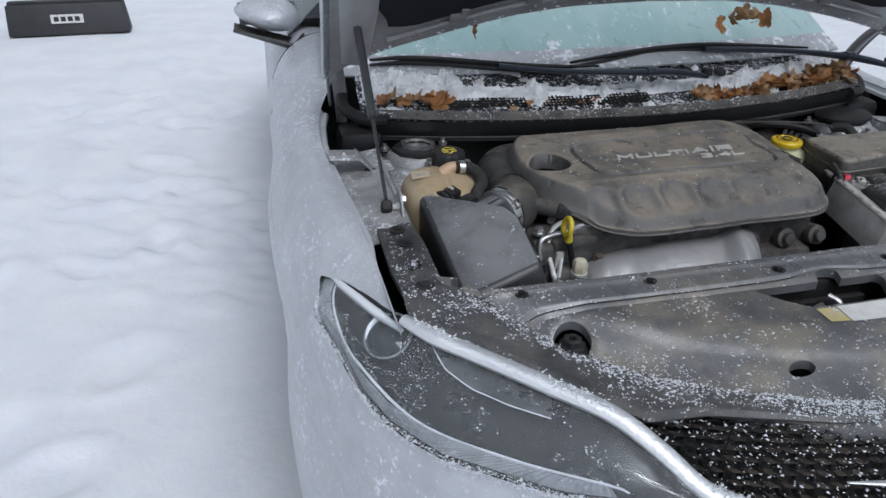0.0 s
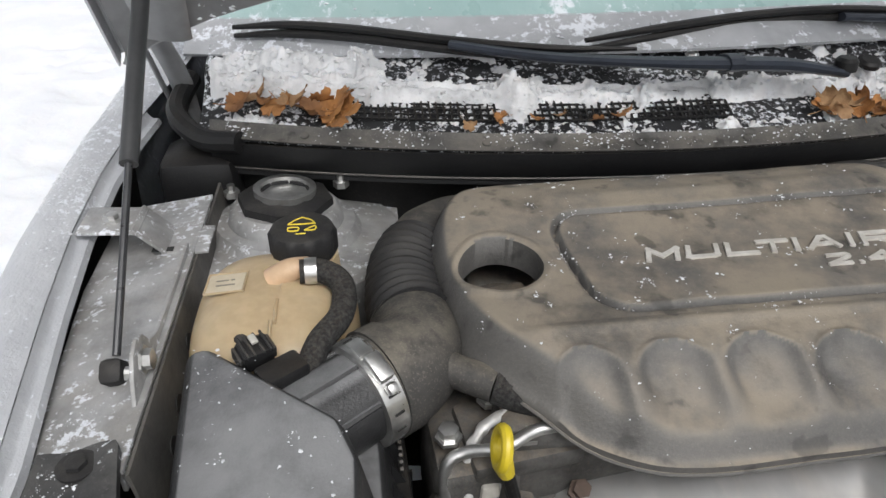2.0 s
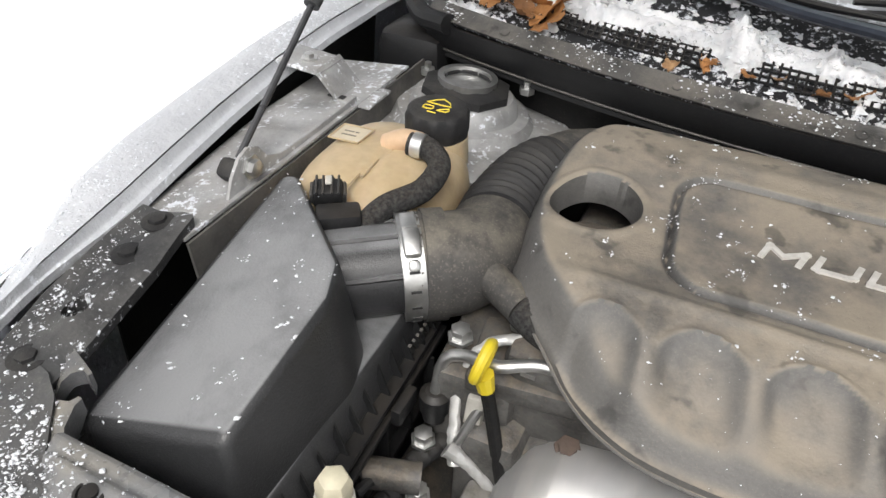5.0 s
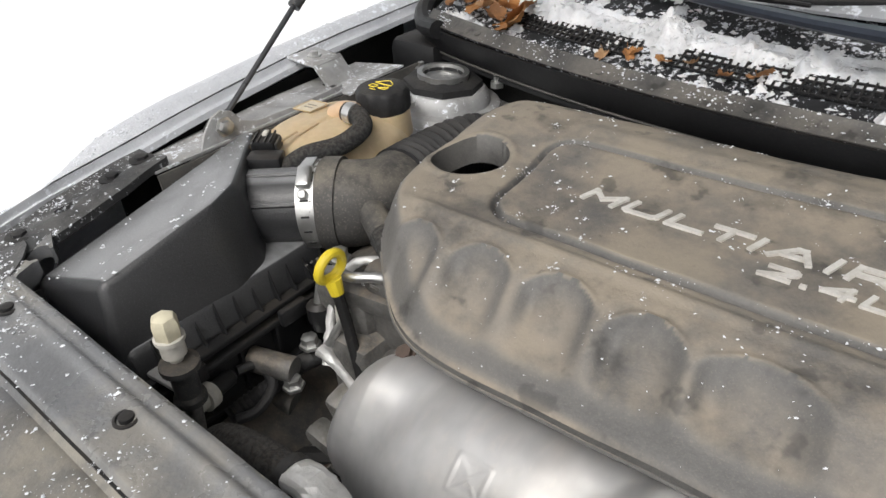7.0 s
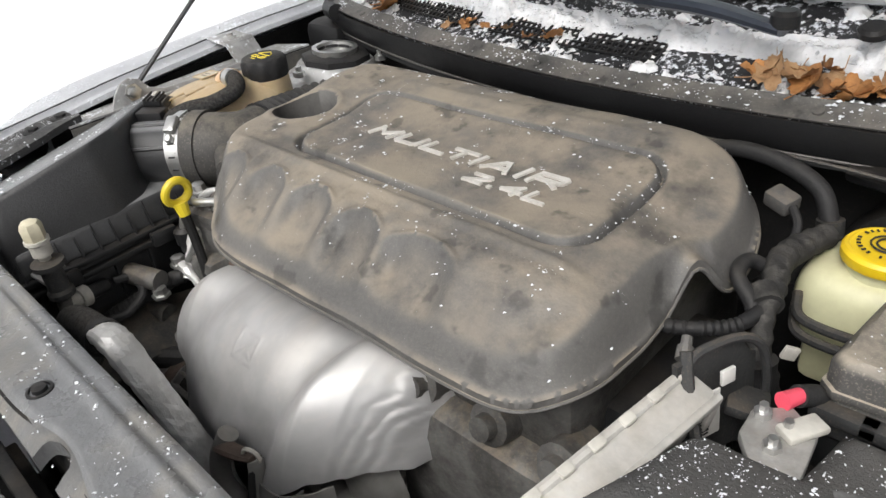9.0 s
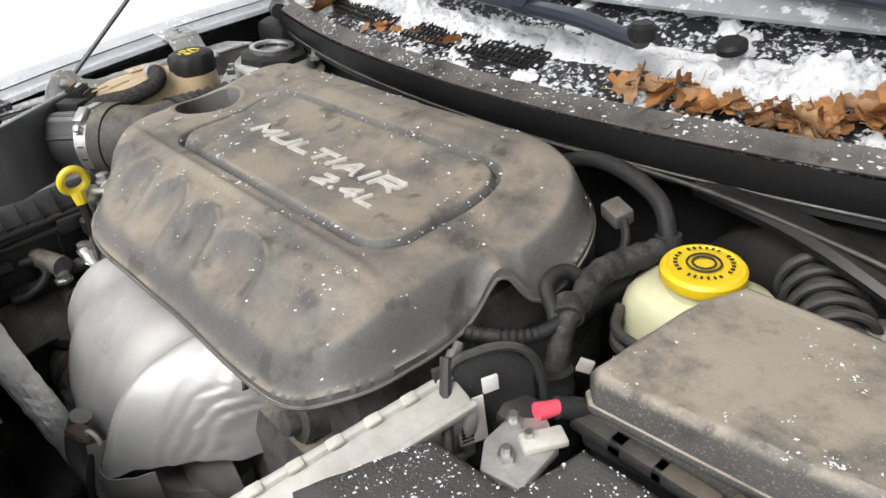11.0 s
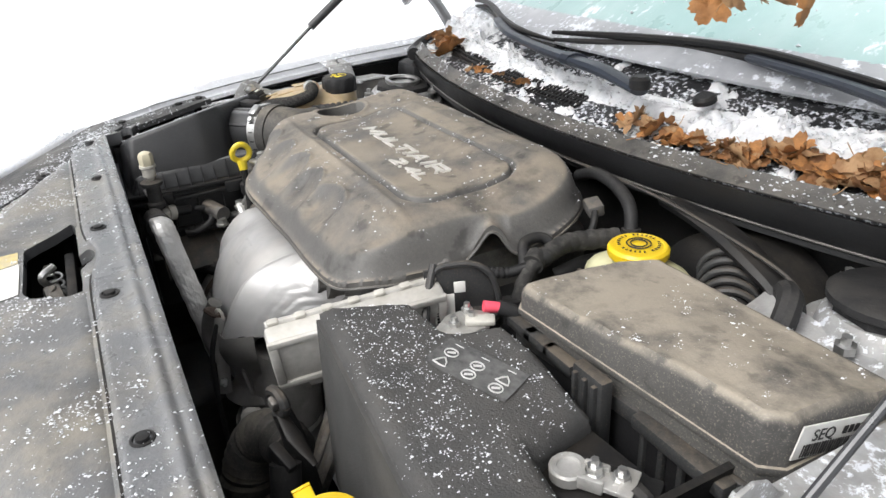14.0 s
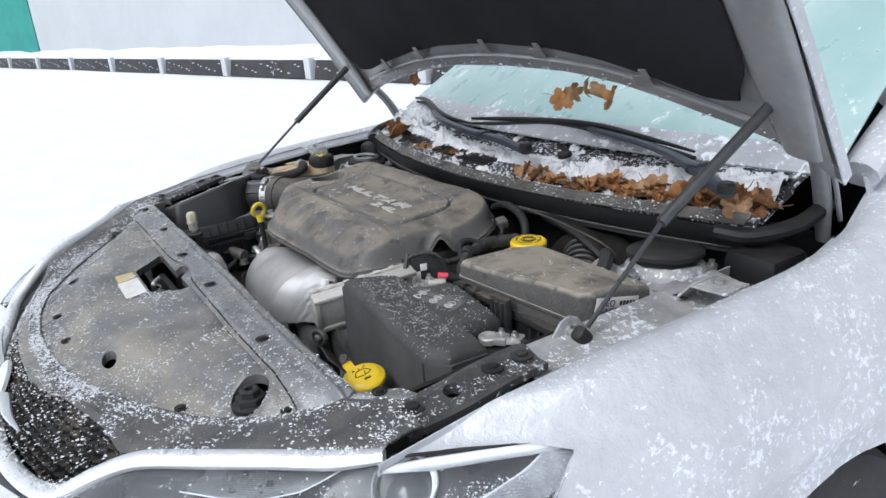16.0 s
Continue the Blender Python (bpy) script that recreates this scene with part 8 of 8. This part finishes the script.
solo("snow_crumbs", flakes(strew(PLATE, plate_top, 16000, 0.7, plate_dense, [LATCH, *SLOTS, *WELLS, *PORTS]), 0.0003, 0.0021), flake_mat, "fine white snow crumbs strewn over the radiator cover", "snow", kind="stuff")
pts = strew(COVER, cover_z, 800, 0.25, None, [HOLE]) + groove_points(420)
for cx, cy, r, n in ((-0.215, 0.815, 0.004, 14), (-0.196, 0.845, 0.005, 20), (-0.10, 0.793, 0.006, 16), (0.165, 0.88, 0.012, 30), (0.135, 0.90, 0.010, 16), (-0.33, 1.03, 0.006, 12), (-0.06, 0.80, 0.005, 14), (0.02, 0.79, 0.006, 14)):
    pts += patch(cx, cy, r, cover_z, n)
solo("snow_crumbs", flakes(pts, 0.0003, 0.0021), flake_mat, "tiny white snow crumbs on the engine cover", "snow", kind="stuff")
pts = strew(LID, lid_z, 130, 0.2) + patch(-0.585, 0.775, 0.008, lid_z, 16) + patch(-0.555, 0.772, 0.007, lid_z, 14) + patch(-0.565, 0.55, 0.008, lid_z, 14)
solo("snow_crumbs", flakes(pts, 0.0004, 0.0024), flake_mat, "white snow crumbs on the air filter box", "snow", kind="stuff")
solo("snow_crumbs", flakes(strew(BL, blanket_z, 2900, 0.3) + patch(0.50, 0.69, 0.03, blanket_z, 160), 0.0002, 0.0014), flake_mat, "white snow crumbs on the battery blanket", "snow", kind="stuff")
solo("snow_crumbs", flakes(strew(LIDF, fuse_z, 380, 0.3), 0.0003, 0.0016), flake_mat, "a few snow crumbs on the fuse box", "snow", kind="stuff")
for s in (1, -1):
    area = [(s * 0.63, 0.53), (s * 0.685, 0.53), (s * 0.69, 0.71), (s * 0.64, 0.71)]
    solo("snow_crumbs", flakes(strew(area, lambda x, y: 0.914 + lean(x) + 0.022 * smoothstep(0.52, 0.72, y), 520, 0.4), 0.0004, 0.0018), flake_mat, "white snow crumbs on the side shield", "snow", kind="stuff")
    area = [(s * 0.645, 0.74), (s * 0.708, 0.74), (s * 0.735, 1.11), (s * 0.645, 1.11)]
    solo("snow_crumbs", flakes(strew(area, lambda x, y: 0.927 + lean(x) - 0.14 * (abs(x) - 0.634), 3400, 0.5, lambda x, y: 0.4 + 0.6 * smoothstep(0.9, 1.08, y)), 0.0004, 0.0024), flake_mat, "frost crumbs on the inner fender rail", "snow", kind="stuff")


def grille_snow():
    out = []
    for _ in range(2400):
        a, b = rng.uniform(-1, 1), rng.random() ** 1.4
        out.append(grille_pt(a, b) + Vector((0, -0.003, 0.002)))
    return out




def chrome_snow():
    out = []
    line = spline(CHROME, 10)
    for _ in range(4200):
        k = rng.random()
        p = line[int(k * (len(line) - 1))].lerp(line[min(int(k * (len(line) - 1)) + 1, len(line) - 1)], rng.random())
        if nz(p.x, p.y, 3.0, 16) > rng.uniform(-0.3, 0.15):
            s = rng.choice((1, -1))
            out.append(Vector((s * p.x, p.y + rng.gauss(0.002, 0.006), p.z + lean(s * p.x) + 0.009 + abs(rng.gauss(0, 0.0025)))))
    return out


solo("snow_crumbs", flakes(chrome_snow(), 0.0004, 0.0034), flake_mat, "white snow crumbs frozen along the chrome band", "snow", kind="stuff")


def lens_snow():
    out = []
    while len(out) < 9000:
        u, v = rng.random(), 1 - rng.random() ** 1.3
        if nz(u * 9, v * 3, 1.0, 1.0) + 0.5 * nz(u * 30, v * 9, 2.0, 1.0) > rng.uniform(0.0, 0.6) or v > 0.95:
            p = lamp_pt(u, v)
            s = rng.choice((1, -1))
            out.append(Vector((s * p.x, p.y - 0.001, p.z + 0.001 + (Stand.high if s < 0 else 0))))
    return out


def lamp_rime():
    """Frost grown along the seam under each headlight."""
    out = []
    while len(out) < 4200:
        u = rng.random()
        if nz(u * 6, 1.0, 5.0, 3.0) > rng.uniform(-0.6, 0.3):
            p = lamp_low(u) + Vector((0.5 * (1 - u), -0.8, 0.2)) * abs(rng.gauss(0, 0.002)) + Vector((0, 0, rng.gauss(-0.002, 0.004)))
            s = rng.choice((1, -1))
            out.append(Vector((s * p.x, p.y - 0.001, p.z + (Stand.high if s < 0 else 0))))
    return out


solo("rime", flakes(lamp_rime(), 0.0005, 0.0030), flake_mat, "white rime grown along the seam under the headlights", "rime", kind="stuff")
solo("snow_crumbs", flakes(lens_snow(), 0.0002, 0.0016), flake_mat, "fine frost crumbs on the headlight lenses", "snow", kind="stuff")
solo("snow_crumbs", flakes(grille_snow(), 0.0006, 0.0030), flake_mat, "white snow crumbs caught in the grille", "snow", kind="stuff")


def cowl_z(x, y):
    d = y - cowl_front(x)
    span = (glass_base(x)[0] + 0.05 - cowl_front(x)) / 0.20
    q = d if d < 0.04 else d / span
    return interp(q, COWL) + 0.004 * (x / 0.6) ** 2


def rough_noise(x, y, s):
    return noise.fractal(Vector((x * s, y * s, 0.3)), 0.8, 2.1, 5)


RIDGE = [(-0.64, 0.030), (-0.60, 0.024), (-0.45, 0.017), (-0.30, 0.015), (-0.1, 0.014), (0.1, 0.014), (0.25, 0.014), (0.38, 0.014), (0.50, 0.015), (0.60, 0.017), (0.65, 0.018)]


def snow_height(x, y):
    d = y - cowl_front(x)
    g = glass_base(x)[0] - cowl_front(x)
    ridge = interp(x, RIDGE) * math.exp(-(((d - 0.092) / 0.018) ** 2))
    heap = 0.022 * math.exp(-(((x + 0.52) / 0.12) ** 2) - ((d - g * 0.98) / 0.020) ** 2)
    heap += 0.008 * math.exp(-(((x - 0.50) / 0.12) ** 2) - ((d - 0.105) / 0.022) ** 2) + 0.010 * math.exp(-(((x - 0.66) / 0.05) ** 2) - ((d - 0.10) / 0.05) ** 2)
    clump = 0.028 * math.exp(-(((x + 0.247) / 0.020) ** 2) - ((d - 0.075) / 0.028) ** 2)
    crumbs = 0.015 * smoothstep(0.10, 0.8, rough_noise(x, y, 22)) * smoothstep(0.020, 0.032, d)
    left = 0.011 * smoothstep(0.1, 0.3, x) * math.exp(-(((d - 0.07) / 0.03) ** 2)) * smoothstep(-0.1, 0.5, rough_noise(x, y, 14))
    body = ridge + heap + clump + left
    rough = rough_noise(x, y, 34)
    return body * (1.0 + 0.30 * max(-1.0, min(1.0, rough)) + 0.14 * nz(x, y, 0.2, 90) + 0.12 * nz(x, y, 0.9, 190)) + crumbs * (1 + 0.5 * nz(x, y, 4.0, 120)) - 0.0055 - (0.0055 * smoothstep(-0.1, 0.35, nz(x, y * 1.6, 3.3, 11)) + 0.003 * smoothstep(0.05, -0.15, x)) * (1 - math.exp(-(((d - 0.094) / 0.016) ** 2)))


def cowl_snow():
    g = Geo()
    nx, ny = 420, 64
    index = {}
    X = [-0.645 + 1.29 * i / nx for i in range(nx + 1)]
    H = {}
    for i, x in enumerate(X):
        span = glass_base(x)[0] + 0.045 - cowl_front(x) - 0.020
        for j in range(ny + 1):
            y = cowl_front(x) + 0.020 + span * j / ny
            h = snow_height(x, y)
            H[i, j] = (x, y, cowl_z(x, y), h)
    for i in range(nx):
        for j in range(ny):
            q = [(i, j), (i + 1, j), (i + 1, j + 1), (i, j + 1)]
            if max(H[k][3] for k in q) > 0.0:
                f = []
                for k in q:
                    if k not in index:
                        index[k] = len(g.v)
                        x, y, z, h = H[k]
                        g.v.append((x + 0.002 * nz(x, y, 2, 200), y + 0.002 * nz(x, y, 6, 200), z + max(h, -0.002)))
                    f.append(index[k])
                g.f.append(tuple(f))
    return g


solo("cowl_snow", cowl_snow(), crust_mat, "crusty white snow lying along the cowl", "snow", kind="stuff", smooth=60)


def cowl_chunks():
    """Broken crust and grains on and round the snow."""
    out = []
    while len(out) < 4200:
        x = rng.uniform(-0.63, 0.63)
        d = rng.uniform(0.022, 0.14)
        y = cowl_front(x) + d
        h = snow_height(x, y)
        if h > 0 or (rng.random() < 0.35 and nz(x, y, 8.0, 18) > -0.1):
            out.append(Vector((x, y, cowl_z(x, y) + max(h, 0.0) + 0.0008)))
    return out


def lip_crumbs():
    out = []
    while len(out) < 900:
        x = rng.uniform(-0.62, 0.62)
        if nz(x, 0.3, 5.0, 14) > rng.uniform(-0.35, 0.5):
            p = cowl_pt(x, 0.0)
            k = 1 - rng.random() ** 1.6
            out.append(p + Vector((0, -0.004 + 0.022 * k, 0.0042 + 0.0105 * k + 0.003 * smoothstep(0.75, 0.95, k))))
    return out


solo("snow_crumbs", flakes(lip_crumbs(), 0.0004, 0.0032), flake_mat, "snow crumbs frozen on the cowl's dusty front edge", "snow", kind="stuff")
solo("snow_crumbs", flakes(cowl_chunks(), 0.0006, 0.0062), crust_mat, "loose icy snow grains on the cowl", "snow", kind="stuff")


def fender_ice(s):
    """Frozen drops and frost lumps on a fender's shoulder."""
    out = []
    while len(out) < (10000 if s < 0 else 4200):
        u, v = rng.random(), rng.random() ** 1.2 * 0.5
        x, y, z = fender_fn(u, v)
        if nz(x * 2, y, z, 6) + 0.4 * nz(x * 2, y, z, 30) + 0.3 * smoothstep(0.8, 1.6, y) > rng.uniform(0.0, 0.8):
            out.append(Vector((s * x, y, z + 0.0002 + (Stand.high if s < 0 else 0))))
    return out


for s in (1, -1):
    solo("frost_crumbs", flakes(fender_ice(s), 0.0003, 0.0024), flake_mat, "white frost crumbs frozen onto the silver fender", "frost", kind="stuff")


def glass_snow():
    out = []
    for _ in range(900):
        x, k = rng.uniform(-0.66, 0.66), rng.random() ** 2 * 0.5
        if nz(x, k * 1.2, 2.0, 7) > -0.1:
            out.append(glass_pt(x, k) + Vector((0, 0, 0.001)))
    return out


solo("snow_crumbs", flakes(glass_snow(), 0.0008, 0.0045), flake_mat, "ice crumbs frozen on the windscreen", "snow", kind="stuff")


def hood_edge_snow():
    out = []
    for _ in range(260):
        x = rng.uniform(-0.70, 0.70)
        out.append(hood_pt(x, abs(rng.gauss(0, 0.02)), -0.004))
    return out


solo("snow_crumbs", flakes(hood_edge_snow(), 0.001, 0.007), flake_mat, "snow crumbs clinging to the hood's rear edge", "snow", kind="stuff")


# ---- dead leaves ----
def leaf_geo(seed, size, curl):
    r = random.Random(seed)
    lobes = 5
    rim = []
    for k in range(40):
        t = math.tau * k / 40
        lobe = abs(math.cos(t * lobes / 2)) ** 0.8
        rad = size * (0.56 + 0.44 * lobe * (0.75 + 0.25 * math.cos(t))) * (1 + 0.08 * math.sin(t * 17 + seed))
        rim.append((t, rad))
    g = Geo()
    rings = 5
    tw = r.uniform(-1, 1)
    fold = r.uniform(0, math.pi)
    for i in range(1, rings + 1):
        for t, rad in rim:
            q = rad * i / rings
            x, y = q * math.cos(t), q * math.sin(t)
            across = x * math.sin(fold) - y * math.cos(fold)
            run = x * math.cos(fold) + y * math.sin(fold)
            # rolled about its midrib, then crumpled
            turn = curl * 1.25 * across / size
            side = size * math.sin(turn) / (curl * 1.25)
            z = size * (1 - math.cos(turn)) / (curl * 1.25) * 0.9
            x, y = side * math.sin(fold) + run * math.cos(fold), -side * math.cos(fold) + run * math.sin(fold)
            z += size * (0.20 * nz(x, y, seed * 1.7, 1.5 / size) + 0.13 * nz(x, y, seed * 2.9, 3.6 / size) + 0.16 * tw * (run / size) ** 2)
            g.v.append((x, y, z))
    g.v.append((0, 0, 0))
    c = len(g.v) - 1
    n = len(rim)
    for k in range(n):
        g.f.append((c, k, (k + 1) % n))
    for i in range(rings - 1):
        for k in range(n):
            g.f.append((i * n + k, (i + 1) * n + k, (i + 1) * n + (k + 1) % n, i * n + (k + 1) % n))
    stem = tube([(-size * 0.2, 0, 0.001), (-size * 0.8, 0.01 * tw, 0.004), (-size * 1.25, 0.02 * tw, 0.01)], size * 0.022, 5, 4)
    g.add(stem.v, stem.f)
    return g


LEAF_MATS = [leaf_mat, leaf_light, leaf_orange, leaf_mat, leaf_orange, leaf_light]
LEAF_MESH = [mesh_of("dead_leaf", leaf_geo(k, 0.027 + 0.005 * (k % 3), 0.7 + 0.25 * (k % 4)), LEAF_MATS[k % 6], 60) for k in range(12)]


def leaf(k, m, label, group="dead leaves on the cowl"):
    ob = new("dead_leaf", LEAF_MESH[k % 12])
    ob.matrix_basis = m
    return tagged(ob, label, "leaf", group)


def drift(x0, x1, count, off, spread, lift, scale=(0.6, 1.0)):
    for i in range(count):
        x = x0 + (x1 - x0) * (i + rng.random()) / count
        d = off + rng.uniform(-spread, spread)
        y = cowl_front(x) + d
        sc = rng.uniform(*scale)
        m = Matrix.Translation((x, y, cowl_z(x, y) + lift + rng.uniform(0, 0.012))) @ Euler((rng.uniform(-0.6, 0.6), rng.uniform(-0.6, 0.6), rng.uniform(0, 6.28))).to_matrix().to_4x4() @ Matrix.Scale(sc, 4)
        leaf(rng.randrange(12), m, "curled brown dead leaf lying in the cowl snow")


drift(-0.61, -0.46, 9, 0.055, 0.02, 0.010)
drift(-0.34, -0.12, 7, 0.046, 0.006, 0.004, (0.3, 0.5))
drift(0.13, 0.20, 7, 0.050, 0.012, 0.006, (0.5, 0.9))
drift(0.20, 0.33, 14, 0.046, 0.012, 0.004, (0.4, 0.75))
drift(0.30, 0.52, 40, 0.046, 0.018, 0.004, (0.5, 0.9))
drift(0.50, 0.65, 22, 0.050, 0.022, 0.006, (0.7, 1.2))
# leaves caught under the hood's rear edge
for x, y, z, rx, ry, rz, sc, k in ((0.205, 1.190, 1.158, 70, 30, 20, 0.95, 4), (0.238, 1.193, 1.172, 80, -10, 80, 0.8, 1), (0.268, 1.196, 1.180, 78, -25, 140, 0.75, 5), (0.300, 1.198, 1.178, 82, 10, 200, 0.8, 7), (0.335, 1.200, 1.166, 75, -30, 300, 0.9, 10), (-0.398, 1.206, 1.165, 85, 15, 60, 0.7, 0)):
    leaf(k, pose(x, y, z, rx, ry, rz) @ Matrix.Scale(sc, 4), "brown dead leaf hanging from the hood's rear edge", "leaves on the hood")

# ---- barrier and building across the yard ----
barrier_mat = mat("black_barrier", (0.022, 0.022, 0.024), (0.035, 0.035, 0.037), 0.6, 0, 2, 0.1, 20, frost=0.12, frost_scale=14)
wall_mat = mat("white_cladding", (0.50, 0.52, 0.54), (0.47, 0.49, 0.51), 0.7, 0, 0.6, 0.05, 8, grain=0.03)
teal_mat = mat("teal_cladding", (0.03, 0.28, 0.24), (0.025, 0.24, 0.21), 0.6, 0, 0.8, 0.05, 8, grain=0.03)
LINE = math.atan(0.30)


def along(s, off=0.0, z=0.0):
    """A place along the barrier's line, s metres from its near end, off metres behind it."""
    c, q = math.cos(LINE), math.sin(LINE)
    return Vector((-2.42 - s * c - off * q, 10.35 - s * q + off * c, z))


barrier = thing("yard_barrier", "low black barrier panels with snow on top across the yard", "barrier", along(0))
BEND = math.atan(0.225)


def fence_at(s):
    """A place along the far run of the barrier."""
    q = s - 4
    return -6.1 - q * math.cos(BEND), 7.45 - q * math.sin(BEND)


NEAR = [(-2.82 - 1.27 * i, 7.82 - 0.09 * i, 0.05) for i in range(3)]
for k, (px, py, turn, wide) in enumerate([(*q, 1.14) for q in NEAR] + [(*fence_at(5.6 + 3.3 * i), BEND, 3.0) for i in range(11)]):
    m = Matrix.Translation((px, py, 0)) @ Matrix.Rotation(turn, 4, "Z")
    tall = 0.30 if k < 3 else 0.37
    panel = part("panel", crumple(block((wide, 0.26, tall), (0, 0, tall / 2 - 0.01), (0, 0, 0), 0.02, taper=(0.95, 0.7)).moved(m), 0.012, 1.5), barrier_mat, barrier)
    part("top_rail", block((wide * 0.93, 0.10, 0.03), (0, 0, tall), (0, 0, 0), 0.01).moved(m), barrier_mat, barrier)
    if k < 3:
        lab = part("panel_label", block((0.30, 0.01, 0.085), (0, -0.124, 0.15), (-8, 0, 0), 0.0).moved(m), white_label, barrier, "white label")
        for i in range(4):
            part("label_bar", block((0.045, 0.004, 0.045), (-0.10 + 0.065 * i, -0.131, 0.15), (-8, 0, 0), 0.0).moved(m), ink, lab)
    else:
        part("snow_cap", block((wide - 0.04, 0.20, 0.05), (0, 0, 0.385), (0, 0, 0), 0.02).moved(m), snow_mat, barrier)
        part("post", block((0.20, 0.36, 0.42), (1.65, 0, 0.2), (0, 0, 0), 0.02).moved(m), wall_mat, barrier, "white post")
        for i in range(14):
            part("reflector", block((0.05 + 0.03 * (i % 2), 0.02, 0.022), (-1.35 + i * 0.205 + 0.03 * ((i * 7 + k * 3) % 5 - 2), -0.125, 0.10 + 0.035 * ((i * 5 + k) % 6)), (0, 0, 0), 0.004).moved(m), wall_mat, panel)
building = thing("building", "long white clad building with a teal section", "building", along(20, 6))
part("wall", block((40, 0.4, 7), (0, 0, 3.5), (0, 0, 0), 0.02).moved(Matrix.Translation(along(20, 5)) @ Matrix.Rotation(LINE, 4, "Z")), wall_mat, building, "white clad wall")
part("teal_wall", block((14, 0.42, 7), (0, 0, 3.5), (0, 0, 0), 0.02).moved(Matrix.Translation(along(47.1, 5)) @ Matrix.Rotation(LINE, 4, "Z")), teal_mat, building, "teal clad section")
part("roof", block((55, 8, 0.3), (0, 4, 7.15), (0, 0, 0), 0.05).moved(Matrix.Translation(along(27, 5)) @ Matrix.Rotation(LINE, 4, "Z")), snow_mat, building)
solo("snow_bank", surf(lambda u, v: tuple(along(-2 + u * 58, 2.2 + 2.6 * v, 0.36 * math.sin(v * math.pi / 2) * (0.8 + 0.3 * nz(u * 58, v, 2.0, 0.5)) - 0.05)), 90, 8), snow_mat, "ploughed snow bank before the building", "snow", kind="structure")
